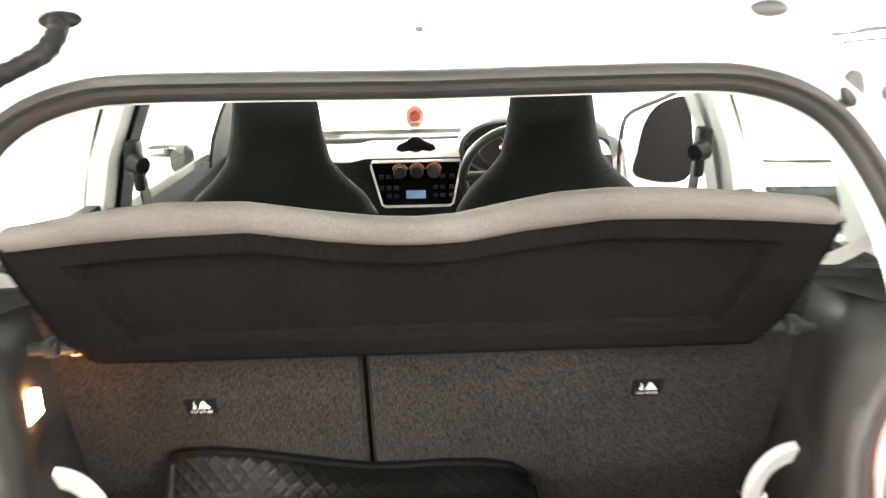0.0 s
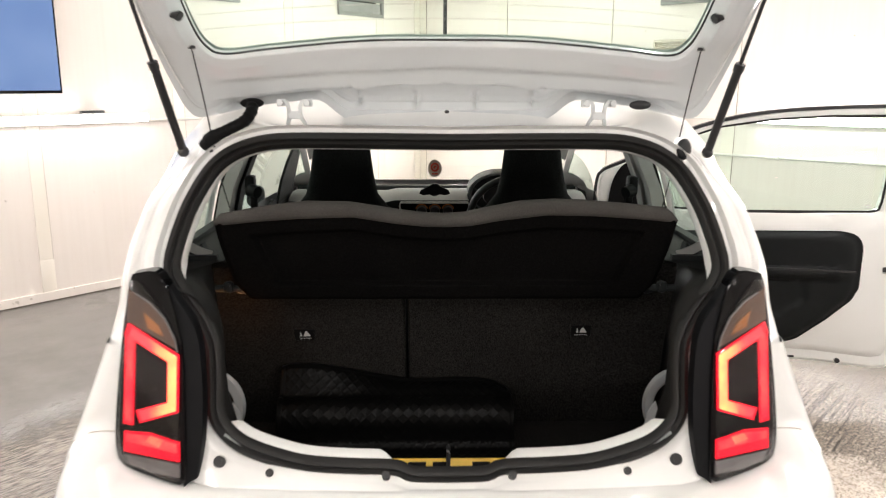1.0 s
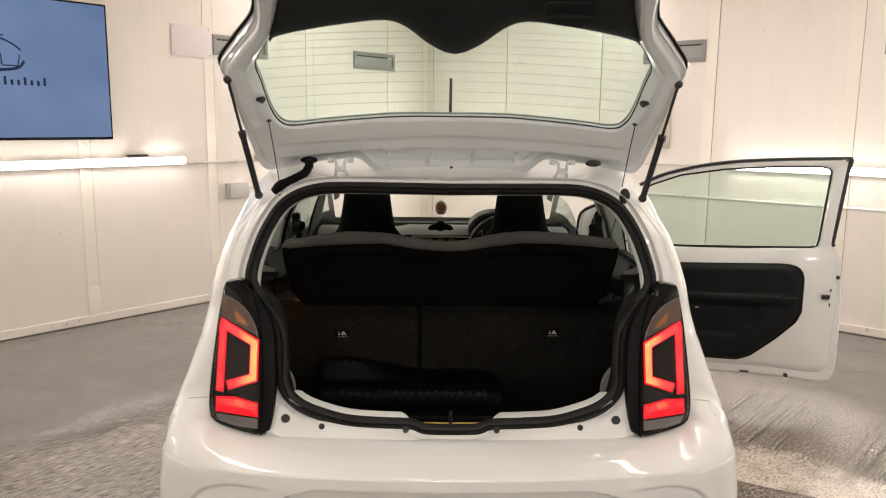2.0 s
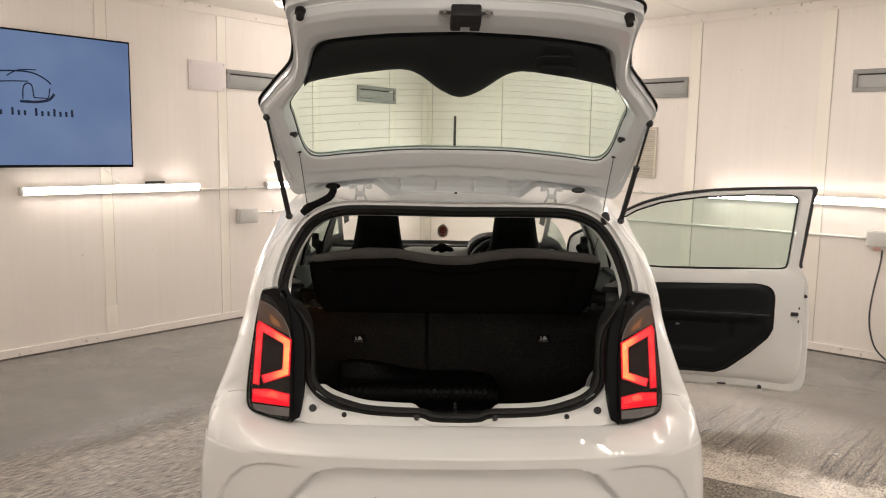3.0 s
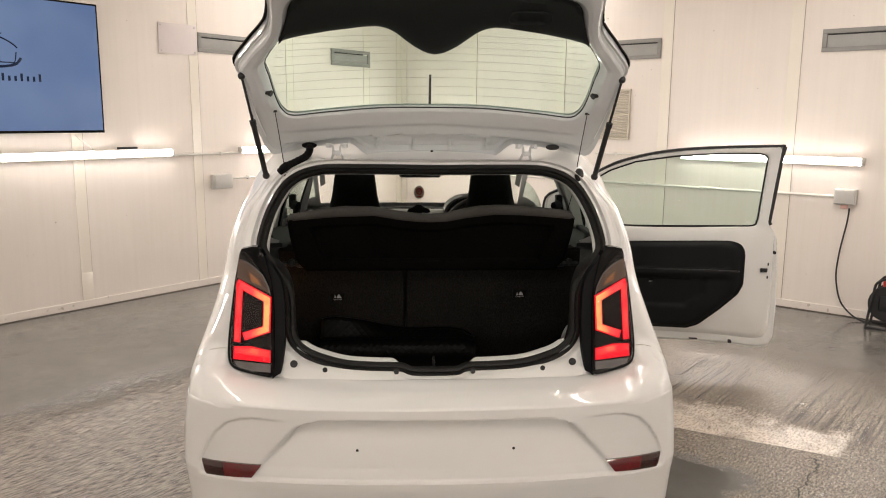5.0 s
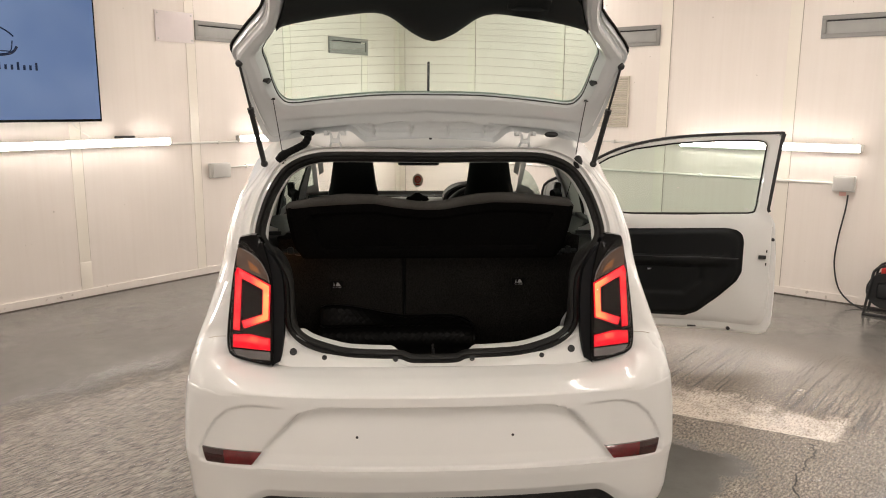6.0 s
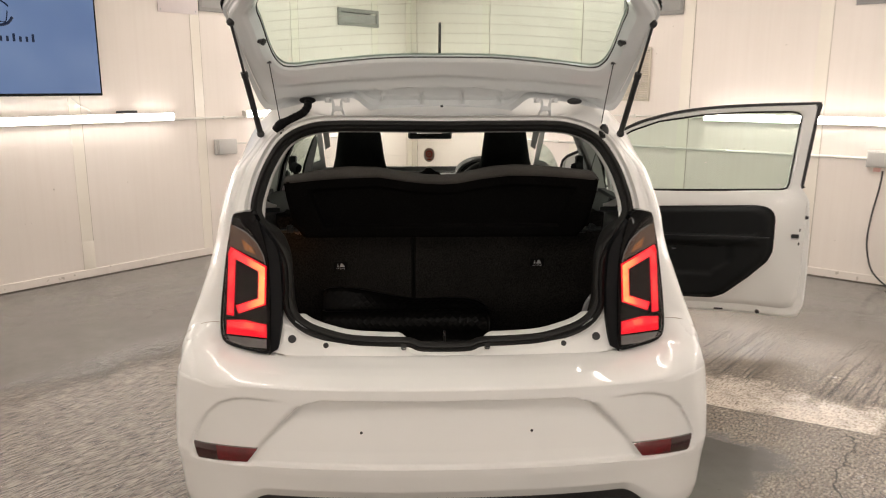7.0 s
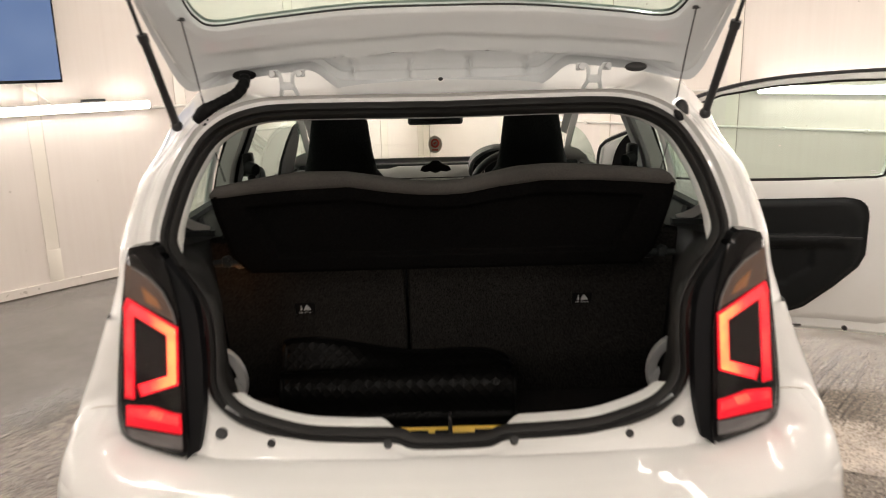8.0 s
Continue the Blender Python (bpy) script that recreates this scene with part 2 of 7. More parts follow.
def floor_material():
    """Grey floor paint, smooth along the walls, worn through to ridged tamped concrete in the middle."""
    m, nt, p = nodes_of("worn_floor")
    dashes = noise_tex(nt, 1.0, 6, 0.62, (16, 112, 1))
    comb = noise_tex(nt, 1.0, 5, 0.6, (1.3, 42, 1))
    broad = noise_tex(nt, 1.0, 6, 0.65, (1.6, 5.0, 1))
    grit = noise_tex(nt, 160, 4, 0.7)
    patch = noise_tex(nt, 0.9, 5, 0.6)
    mud = noise_tex(nt, 3.2, 8, 0.72)
    tc = nt.nodes.new("ShaderNodeTexCoord")
    sep = nt.nodes.new("ShaderNodeSeparateXYZ")
    nt.links.new(tc.outputs["Object"], sep.inputs[0])

    def calc(op, a, b=0.0, c=0.0):
        n = nt.nodes.new("ShaderNodeMath")
        n.operation = op
        for s, v in zip(n.inputs, (a, b, c)):
            if isinstance(v, (int, float)):
                s.default_value = v
            else:
                nt.links.new(v, s)
        return n.outputs[0]

    def step(v, lo, hi):
        n = nt.nodes.new("ShaderNodeMapRange")
        n.interpolation_type = "SMOOTHSTEP"
        if lo > hi:
            lo, hi = hi, lo
            n.inputs["To Min"].default_value, n.inputs["To Max"].default_value = 1.0, 0.0
        n.inputs["From Min"].default_value, n.inputs["From Max"].default_value = lo, hi
        nt.links.new(v, n.inputs["Value"])
        return n.outputs[0]

    def product(*vs):
        out = vs[0]
        for v in vs[1:]:
            out = calc("MULTIPLY", out, v)
        return out

    x, y = sep.outputs[0], sep.outputs[1]
    wob = calc("MULTIPLY", calc("SUBTRACT", patch, 0.5), 1.2)
    nib = calc("MULTIPLY", calc("SUBTRACT", mud, 0.5), 0.55)
    u, v = calc("ADD", x, wob), calc("ADD", y, calc("MULTIPLY", wob, 0.3))
    edge = calc("MULTIPLY", calc("SUBTRACT", dashes, 0.5), 0.9)
    speck = noise_tex(nt, 1.0, 7, 0.68, (48, 92, 1))
    bare_area = product(step(calc("ADD", calc("ADD", v, nib), edge), 1.92, 2.2), step(calc("SUBTRACT", u, calc("MULTIPLY", step(y, 4.0, 4.5), 0.22)), 0.9, 2.2), step(calc("ADD", y, nib), 5.95, 5.5))
    # smooth repair beside the car
    xr, yr = calc("ADD", x, nib), calc("ADD", y, nib)
    repair = product(step(xr, 3.33, 3.41), step(yr, 5.24, 5.12), step(x, 5.1, 4.7), step(y, 3.9, 4.1))
    # smoother strip, batten glare painted pale, up to the floor joint, which runs slightly askew
    askew = calc("MULTIPLY_ADD", y, 0.217, x)
    low_nib = calc("MULTIPLY", nib, 0.5)
    glare_strip = product(step(askew, 4.100, 4.086), step(calc("ADD", calc("ADD", calc("MULTIPLY_ADD", y, 0.10, x), low_nib), calc("MULTIPLY", edge, 0.3)), 3.05, 3.20), step(yr, 4.25, 4.45), step(calc("ADD", y, calc("MULTIPLY", nib, 0.3)), 5.43, 5.38))
    bare_area = calc("MULTIPLY", bare_area, calc("SUBTRACT", 1.0, repair))
    ahead = step(x, 2.85, 2.6)
    lanes = calc("MAXIMUM", product(step(y, 4.30, 4.40), step(y, 4.82, 4.72)), product(step(y, 4.98, 5.10), step(y, 5.62, 5.45)))
    combed = product(bare_area, ahead, lanes, step(broad, 0.26, 0.42), calc("SUBTRACT", 1.0, glare_strip))
    rugged = product(bare_area, calc("SUBTRACT", 1.0, calc("MULTIPLY", glare_strip, 0.4)))
    left_side = step(y, 4.0, 3.2)
    paint = ramp(nt, mud, [(0.3, (0.120, 0.114, 0.105)), (0.7, (0.162, 0.153, 0.142))])
    dashed = ramp(nt, dashes, [(0.42, (0.040, 0.029, 0.021)), (0.475, (0.175, 0.146, 0.120)), (0.58, (0.33, 0.283, 0.242))])
    mottled = ramp(nt, speck, [(0.41, (0.040, 0.030, 0.022)), (0.49, (0.19, 0.159, 0.127)), (0.60, (0.42, 0.355, 0.285))])
    bare = mixed(nt, calc("MULTIPLY_ADD", left_side, 0.55, 0.30), mottled, dashed)
    bare = mixed(nt, 0.6, bare, ramp(nt, mud, [(0.32, (0.62, 0.6, 0.57)), (0.62, (1.1, 1.1, 1.1))]), "MULTIPLY")
    bare = mixed(nt, combed, bare, mixed(nt, 1.0, bare, ramp(nt, comb, [(0.40, (0.26, 0.235, 0.21)), (0.52, (1.1, 1.1, 1.1))]), "MULTIPLY"))
    # pale tone stands for the wall batten's reflection in the floor
    pale = mixed(nt, 0.7, ramp(nt, mud, [(0.36, (0.36, 0.305, 0.255)), (0.55, (0.74, 0.65, 0.565))]), ramp(nt, speck, [(0.40, (0.36, 0.32, 0.28)), (0.52, (1, 1, 1))]), "MULTIPLY")
    col = mixed(nt, calc("MULTIPLY", bare_area, step(broad, 0.06, 0.27)), paint, bare)
    col = mixed(nt, product(glare_strip, step(dashes, 0.28, 0.46), step(broad, 0.28, 0.46)), col, pale)
    chips = ramp(nt, noise_tex(nt, 11, 6, 0.7), [(0.27, (0.55, 0.52, 0.5)), (0.32, (1, 1, 1))])
    nt.links.new(mixed(nt, 0.7, col, chips, "MULTIPLY"), p.inputs["Base Color"])
    nt.links.new(calc("MULTIPLY_ADD", mud, 0.13, calc("SUBTRACT", calc("MULTIPLY_ADD", rugged, 0.09, 0.10), calc("MULTIPLY", glare_strip, 0.03))), p.inputs["Roughness"])
    p.inputs["Specular IOR Level"].default_value = 0.8
    hgt = calc("ADD", calc("MULTIPLY", dashes, calc("MULTIPLY_ADD", left_side, 0.40, 0.15)), calc("ADD", calc("MULTIPLY", grit, 0.10), calc("MULTIPLY", speck, 0.85)))
    hgt = calc("ADD", calc("MULTIPLY", hgt, calc("MULTIPLY_ADD", rugged, 0.93, 0.05)), calc("MULTIPLY", calc("MULTIPLY", comb, 1.3), combed))
    hgt = calc("ADD", hgt, calc("MULTIPLY", mud, 0.22))
    bumped(nt, p, hgt, 0.9, 0.007)
    return m


FLOOR = floor_material()


# ---- mesh helpers ----
def mesh_of(bm, name, mat, smooth=True, angle=40):
    bmesh.ops.remove_doubles(bm, verts=bm.verts, dist=1e-5)
    bmesh.ops.recalc_face_normals(bm, faces=bm.faces)
    lim = radians(angle)
    for e in bm.edges:
        e.smooth = not (len(e.link_faces) == 2 and e.calc_face_angle(0) > lim)
    for f in bm.faces:
        f.smooth = smooth
    me = bpy.data.meshes.new(name)
    bm.to_mesh(me)
    bm.free()
    me.materials.append(mat)
    return me


def thing(name, bm, mat, label="", category="", group="", kind="", matrix=None, **kw):
    ob = new(name, mesh_of(bm, name, mat, **kw))
    if matrix is not None:
        ob.matrix_world = matrix
    return tagged(ob, label, category, group, kind)


def base(name, place, label, category, group="", matrix=None):
    ob = new(name)
    ob.empty_display_size = 0.1
    ob.matrix_world = matrix if matrix is not None else Matrix.Translation(place)
    return tagged(ob, label, category, group)


def part(name, bm, mat, parent, label="", local=False, **kw):
    """One mesh under a thing or part; its points are in world metres unless local."""
    ob = new(name, mesh_of(bm, name, mat, **kw))
    ob.parent = parent
    if not local:
        m = parent.matrix_basis
        if parent.parent:
            m = parent.parent.matrix_basis @ parent.matrix_parent_inverse @ m
        ob.matrix_parent_inverse = m.inverted()
    if label:
        ob["label"] = label
    return ob


def box(bm, c, size, bevel=0.0, rot=None, seg=2):
    m = Matrix.Translation(c)
    if rot is not None:
        m = m @ rot
    vs = bmesh.ops.create_cube(bm, size=1, matrix=m @ Matrix.Diagonal((*size, 1)))["verts"]
    if bevel:
        es = {e for v in vs for e in v.link_edges}
        bmesh.ops.bevel(bm, geom=list(es), offset=bevel, segments=seg, profile=0.5, affect="EDGES")
    return bm


def cyl(bm, a, b, r, n=16, r2=None, bevel=0.0):
    a, b = Vector(a), Vector(b)
    d = b - a
    m = Matrix.Translation((a + b) / 2) @ d.to_track_quat("Z", "Y").to_matrix().to_4x4()
    bmesh.ops.create_cone(bm, cap_ends=True, segments=n, radius1=r, radius2=r if r2 is None else r2, depth=d.length, matrix=m)
    return bm


def ball(bm, c, r, scale=(1, 1, 1), n=16):
    bmesh.ops.create_uvsphere(bm, u_segments=n, v_segments=n // 2, radius=r, matrix=Matrix.Translation(c) @ Matrix.Diagonal((*scale, 1)))
    return bm


def smooth_line(pts, n, closed=False):
    """Catmull-Rom through points, evenly spaced."""
    p = [Vector(q) for q in pts]
    k = len(p)
    out = []
    for i in range(k if closed else k - 1):
        if closed:
            a, b, c, d = p[i - 1], p[i], p[(i + 1) % k], p[(i + 2) % k]
        else:
            a, b, c, d = p[max(i - 1, 0)], p[i], p[i + 1], p[min(i + 2, k - 1)]
        for j in range(12):
            t = j / 12
            out.append(0.5 * (2 * b + (c - a) * t + (2 * a - 5 * b + 4 * c - d) * t * t + (3 * b - a - 3 * c + d) * t ** 3))
    if not closed:
        out.append(p[-1])
    line = out + ([out[0]] if closed else [])
    acc = [0.0]
    for a, b in zip(line, line[1:]):
        acc.append(acc[-1] + (b - a).length)
    res, j = [], 0
    m = n if closed else n - 1
    for i in range(n):
        s = acc[-1] * i / m
        while j < len(acc) - 2 and acc[j + 1] < s:
            j += 1
        w = (s - acc[j]) / max(acc[j + 1] - acc[j], 1e-9)
        res.append(line[j].lerp(line[j + 1], min(max(w, 0), 1)))
    return res


def loft(bm, rings, closed=False, cap=False):
    """Faces between rows of points; closed joins each row's ends."""
    vs = [[bm.verts.new(p) for p in r] for r in rings]
    n = len(rings[0])
    made = []
    for a, b in zip(vs, vs[1:]):
        for i in range(n if closed else n - 1):
            j = (i + 1) % n
            try:
                made.append(bm.faces.new((a[i], a[j], b[j], b[i])))
            except ValueError:
                pass
    if cap:
        for r in (vs[0], vs[-1]):
            bm.faces.new(r)
    return made


def sweep(bm, pts, prof, closed=False, up=(0, 0, 1), cap=True):
    """Sweep a cross-section of (side, up) offsets along points."""
    p = [Vector(q) for q in pts]
    n = len(p)
    rings = []
    for i in range(n):
        t = (p[(i + 1) % n] - p[i - 1]) if closed else (p[min(i + 1, n - 1)] - p[max(i - 1, 0)])
        t.normalize()
        s = t.cross(Vector(up))
        if s.length < 1e-4:
            s = t.cross(Vector((0, 1, 0)))
        s.normalize()
        u = s.cross(t)
        rings.append([p[i] + s * a + u * b for a, b in prof])
    if closed:
        rings.append(rings[0])
    loft(bm, rings, closed=True, cap=cap and not closed)
    return bm


def disc(r, n=10, ry=None):
    return [(r * math.cos(2 * math.pi * i / n), (ry or r) * math.sin(2 * math.pi * i / n)) for i in range(n)]


def pipe(bm, pts, r, n=10, closed=False):
    return sweep(bm, pts, disc(r, n), closed, up=(0.13, 0.31, 0.94))


def prism(bm, outline, depth, to_world):
    """A flat plate from a 2D outline, depth thick, placed by to_world(u, v, w)."""
    a = [bm.verts.new(to_world(u, v, 0)) for u, v in outline]
    b = [bm.verts.new(to_world(u, v, depth)) for u, v in outline]
    bm.faces.new(a)
    bm.faces.new(b)
    n = len(a)
    for i in range(n):
        bm.faces.new((a[i], a[(i + 1) % n], b[(i + 1) % n], b[i]))
    return bm


def smoothstep(a, b, v):
    t = min(max((v - a) / (b - a), 0), 1)
    return t * t * (3 - 2 * t)


def lerp_table(v, xs, ys):
    return float(np.interp(v, xs, ys))


# ---- room ----
# local room axes: x runs along one wall from the far corner, y along the other
ROOM = Matrix.Translation((-0.132, 7.316, 0)) @ Matrix.Rotation(radians(228.0), 4, "Z")
LEN_A, LEN_B, HIGH = 9.6, 9.2, 2.80
FLOOR_Z = -0.018
A_WALL = lambda s, z, d=0.0: ROOM @ Vector((s, d, z))   # wall with the television
B_WALL = lambda t, z, d=0.0: ROOM @ Vector((d, t, z))   # wall beside the open door


def slab(name, lo, hi, mat, label):
    bm = bmesh.new()
    box(bm, [(a + b) / 2 for a, b in zip(lo, hi)], [b - a for a, b in zip(lo, hi)])
    return thing(name, bm, mat, label, "wall" if "wall" in name else name, kind="structure", matrix=ROOM, smooth=False)


wall_a = slab("wall_west", (-0.12, -0.12, FLOOR_Z), (LEN_A, 0, HIGH), WALL, "white insulated panel wall with cover strips")
wall_b = slab("wall_north", (-0.12, 0, FLOOR_Z), (0, LEN_B, HIGH), WALL, "white insulated panel wall with cover strips")
slab("wall_south", (0, LEN_B, FLOOR_Z), (LEN_A, LEN_B + 0.12, HIGH), WALL, "plain white panel wall")
slab("wall_east", (LEN_A, -0.12, FLOOR_Z), (LEN_A + 0.12, LEN_B + 0.12, HIGH), WALL, "plain white panel wall")

bm = bmesh.new()
loft(bm, [[(x, y, FLOOR_Z) for x in np.linspace(-0.1, LEN_A + 0.1, 31)] for y in np.linspace(-0.1, LEN_B + 0.1, 31)])
ground = thing("floor", bm, FLOOR, "grey painted concrete floor, worn rough in patches", "floor", kind="structure", matrix=ROOM)

bm = bmesh.new()
edges_y = [-0.12, 1.045, 3.211, 5.377, 7.543, LEN_B + 0.1]
for i in range(9):
    for a, b in zip(edges_y, edges_y[1:]):
        box(bm, (-0.05 + 1.085 * (i + 0.5), (a + b) / 2, HIGH + 0.03), (1.079, b - a - 0.006, 0.06))
thing("ceiling", bm, CEIL, "off-white panelled ceiling", "ceiling", kind="structure", matrix=ROOM, smooth=False)


bm = bmesh.new()
box(bm, (LEN_A / 2, LEN_B / 2, HIGH + 0.1), (LEN_A + 0.3, LEN_B + 0.3, 0.06))
thing("ceiling_backing", bm, JOINT, "dark backing above the ceiling panels", "ceiling", kind="structure", matrix=ROOM, smooth=False)


def floor_line(path, wide, seed):
    """A ragged dark crack lying in the floor."""
    rng = random.Random(seed)
    bm = bmesh.new()
    pts = [ROOM @ Vector((x, y, FLOOR_Z + 0.0015)) for x, y in path]
    fine = []
    for a, b in zip(pts, pts[1:]):
        for i in range(5):
            p = a.lerp(b, i / 5)
            fine.append(p + Vector((rng.uniform(-1, 1), rng.uniform(-1, 1), 0)) * 0.006)
    rows = [[p + Vector((wide * rng.uniform(0.3, 1), 0, 0)), p + Vector((0, 0, 0.0008)), p - Vector((wide * rng.uniform(0.3, 1), 0, 0))] for p in fine]
    loft(bm, rows)
    ob = part("floor_crack", bm, CRACK, ground)
    ob.matrix_parent_inverse = ground.matrix_world.inverted()


CRACK = plain("crack_dirt", (0.03, 0.026, 0.022), 0.9)
floor_line([(3.003, 5.322), (3.07, 5.348), (3.129, 5.356), (3.20, 5.346), (3.308, 5.355), (3.38, 5.345), (3.439, 5.358), (3.521, 5.373), (3.622, 5.431), (3.75, 5.47), (3.92, 5.49)], 0.006, 3)
floor_line([(3.14, 4.42), (3.10, 4.60), (3.083, 4.679), (3.055, 4.866), (3.01, 5.0), (2.981, 5.12), (2.955, 5.25), (2.933, 5.372)], 0.0045, 4)


def wall_strip(s, along, z0, z1, wide, thick, name, parent):
    bm = bmesh.new()
    c, size = ((s, thick / 2, (z0 + z1) / 2), (wide, thick, z1 - z0))
    if along == "b":
        c, size = (c[1], c[0], c[2]), (size[1], size[0], size[2])
    box(bm, c, size, 0.001, seg=1)
    ob = part(name, bm, SKIRT if name in ("skirting", "top_trim") else STRIP, parent, local=True, smooth=False)
    if "strip" in name:
        for o in (-wide / 2 - 0.002,) if along == "a" else (wide / 2 + 0.002,):
            bm = bmesh.new()
            c, size = (s + o, 0.0015, (z0 + z1) / 2), (0.004, 0.003, z1 - z0)
            if along == "b":
                c, size = (c[1], c[0], c[2]), (size[1], size[0], size[2])
            box(bm, c, size)
            part("panel_joint", bm, JOINT, parent, local=True, smooth=False)
    return ob


for k in range(8):
    wall_strip(0.575 + 1.08 * k, "a", 0.05, 2.725, 0.09, 0.006, "cover_strip", wall_a)
    wall_strip(1.045 + 1.083 * k if k < 7 else 0.04, "b", 0.05, 2.725, 0.095, 0.006, "cover_strip", wall_b)
wall_strip(0.045, "a", 0.05, 2.725, 0.085, 0.006, "corner_strip", wall_a)
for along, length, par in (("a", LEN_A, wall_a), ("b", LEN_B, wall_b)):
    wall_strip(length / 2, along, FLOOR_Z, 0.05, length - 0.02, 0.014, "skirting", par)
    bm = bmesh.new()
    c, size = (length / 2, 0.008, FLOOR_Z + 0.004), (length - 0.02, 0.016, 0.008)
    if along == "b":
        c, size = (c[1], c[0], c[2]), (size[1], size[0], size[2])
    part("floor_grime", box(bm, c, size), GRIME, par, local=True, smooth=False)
    wall_strip(length / 2, along, 2.725, 2.80, length - 0.02, 0.01, "top_trim", par)


def tube_lamp(place, away, length, owner):
    """The light that a batten throws into the room."""
    lamp = bpy.data.lights.new("tube_light", "AREA")
    lamp.shape, lamp.size, lamp.size_y, lamp.energy, lamp.color = "RECTANGLE", length - 0.06, 0.05, TUBE_LAMP_POWER, (1.0, 0.93, 0.85)
    lo = new("tube_light_source", lamp)
    out = Vector(away).normalized()
    along = Vector((-out.y, out.x, 0))
    m = Matrix((along, Vector((0, 0, 1)), -out)).transposed()
    if m.determinant() < 0:
        m = Matrix((-along, Vector((0, 0, 1)), -out)).transposed()
    lo.matrix_world = Matrix.Translation(place) @ m.to_4x4()
    lo.parent = owner
    lo.matrix_parent_inverse = owner.matrix_basis.inverted()


def light_tube(s, along, length=1.475, z=1.225, light=True):
    """Batten fitting with a lit diffuser, fixed on a wall."""
    f = A_WALL if along == "a" else B_WALL
    ob = base("light_batten", f(s, z, 0.0), "white wall-mounted LED batten light, lit", "wall light", "batten lights along the walls")
    bm = bmesh.new()
    away = (f(s, z, 1) - f(s, z, 0)).normalized()
    prof = [(0.0, -0.030), (0.040, -0.030), (0.040, -0.027), (0.020, -0.022), (0.020, 0.022), (0.040, 0.027), (0.040, 0.030), (0.0, 0.030)]
    ring = lambda t, pr: [f(t, z + b, a) for a, b in pr]
    loft(bm, [ring(s, prof), ring(s + length, prof)], True, True)
    part("mounting_rail", bm, CONDUIT, ob)
    bm = bmesh.new()
    dprof = [(0.020 + 0.030 * math.cos(a) + 0.012, 0.030 * math.sin(a)) for a in np.linspace(-1.15, 1.15, 13)]
    loft(bm, [ring(s + 0.02, dprof), ring(s + length - 0.02, dprof)], True, True)
    part("diffuser", bm, TUBE_GLOW, ob, "glowing white diffuser")
    for e in (s, s + length - 0.02):
        bm = bmesh.new()
        eprof = [(0.014 + 0.033 * math.cos(a) + 0.012, 0.033 * math.sin(a)) for a in np.linspace(-1.9, 1.9, 13)]
        loft(bm, [ring(e, eprof), ring(e + 0.02, eprof)], True, True)
        part("end_cap", bm, CONDUIT, ob)
    tube_lamp(f(s + length / 2, z, 0.066), away, length, ob)
    return ob


for s in (0.825, 3.0, 5.2, 7.4):
    light_tube(s, "a")
for s in (0.35, 3.40, 5.60, 7.6):
    light_tube(s, "b")


# the same batten on the two walls behind, unseen and added as fill light
src = bpy.data.objects["light_batten"]
copy_thing(src, Matrix.Translation(ROOM @ Vector((LEN_A, 5.8, 1.225))) @ Matrix.Rotation(radians(90), 4, "Z"))
copy_thing(src, Matrix.Translation(ROOM @ Vector((6.4, LEN_B, 1.225))) @ Matrix.Rotation(radians(180), 4, "Z"))


def ceiling_batten(x, y, heading, power, length=1.475):
    """The same kind of batten under the ceiling, with its light."""
    ob = base("ceiling_batten", (x, y, HIGH), "white ceiling-mounted LED batten light, lit", "ceiling light", "batten lights under the ceiling")
    d = Vector((math.cos(radians(heading)), math.sin(radians(heading)), 0))
    n = Vector((-d.y, d.x, 0))
    c = Vector((x, y, HIGH))
    ring = lambda t, pr: [c + d * t + n * a - Vector((0, 0, b)) for a, b in pr]
    h = length / 2
    bm = bmesh.new()
    loft(bm, [ring(-h, [(-0.03, 0), (0.03, 0), (0.026, 0.03), (-0.026, 0.03)]), ring(h, [(-0.03, 0), (0.03, 0), (0.026, 0.03), (-0.026, 0.03)])], True, True)
    part("mounting_rail", bm, CONDUIT, ob)
    bm = bmesh.new()
    arc_ = [(0.030 * math.sin(a), 0.030 + 0.030 * math.cos(a)) for a in np.linspace(-1.9, 1.9, 15)]
    tip = [(0.020 * math.sin(a), 0.030 + 0.020 * math.cos(a)) for a in np.linspace(-1.9, 1.9, 15)]
    loft(bm, [ring(-h, tip), ring(-h + 0.02, arc_), ring(h - 0.02, arc_), ring(h, tip)], True, True)
    part("diffuser", bm, CEILING_GLOW, ob, "glowing white diffuser")
    lamp = bpy.data.lights.new("batten_light", "AREA")
    lamp.shape, lamp.size, lamp.size_y, lamp.energy, lamp.color = "RECTANGLE", length - 0.04, 0.05, power, (1.0, 0.92, 0.83)
    lo = new("batten_light_source", lamp)
    lo.matrix_world = pose(x, y, HIGH - 0.068, 0, 0, heading)
    lo.parent = ob
    lo.matrix_parent_inverse = ob.matrix_world.inverted()


# second, fourth and last three are unseen battens, added as fill light
for x, y, heading, k in ((-0.88, 5.40, 48, 0.12), (1.25, 5.45, 48, 0.12), (2.3, 2.7, -62, 0.95), (-3.4, 2.9, -42, 0.6), (1.22, 1.35, -62, 0.25), (-1.55, 1.25, -40, 0.35),
                         (0.3, -1.3, -42, 0.7), (-1.7, -2.2, -42, 0.6), (3.4, -2.4, -42, 0.35)):
    ceiling_batten(x, y, heading, CEILING_POWER * k)


# ---- car ----
car = base("hatchback_car", (0, 0, 0), "small white three-door hatchback, tailgate and driver's door open", "car")

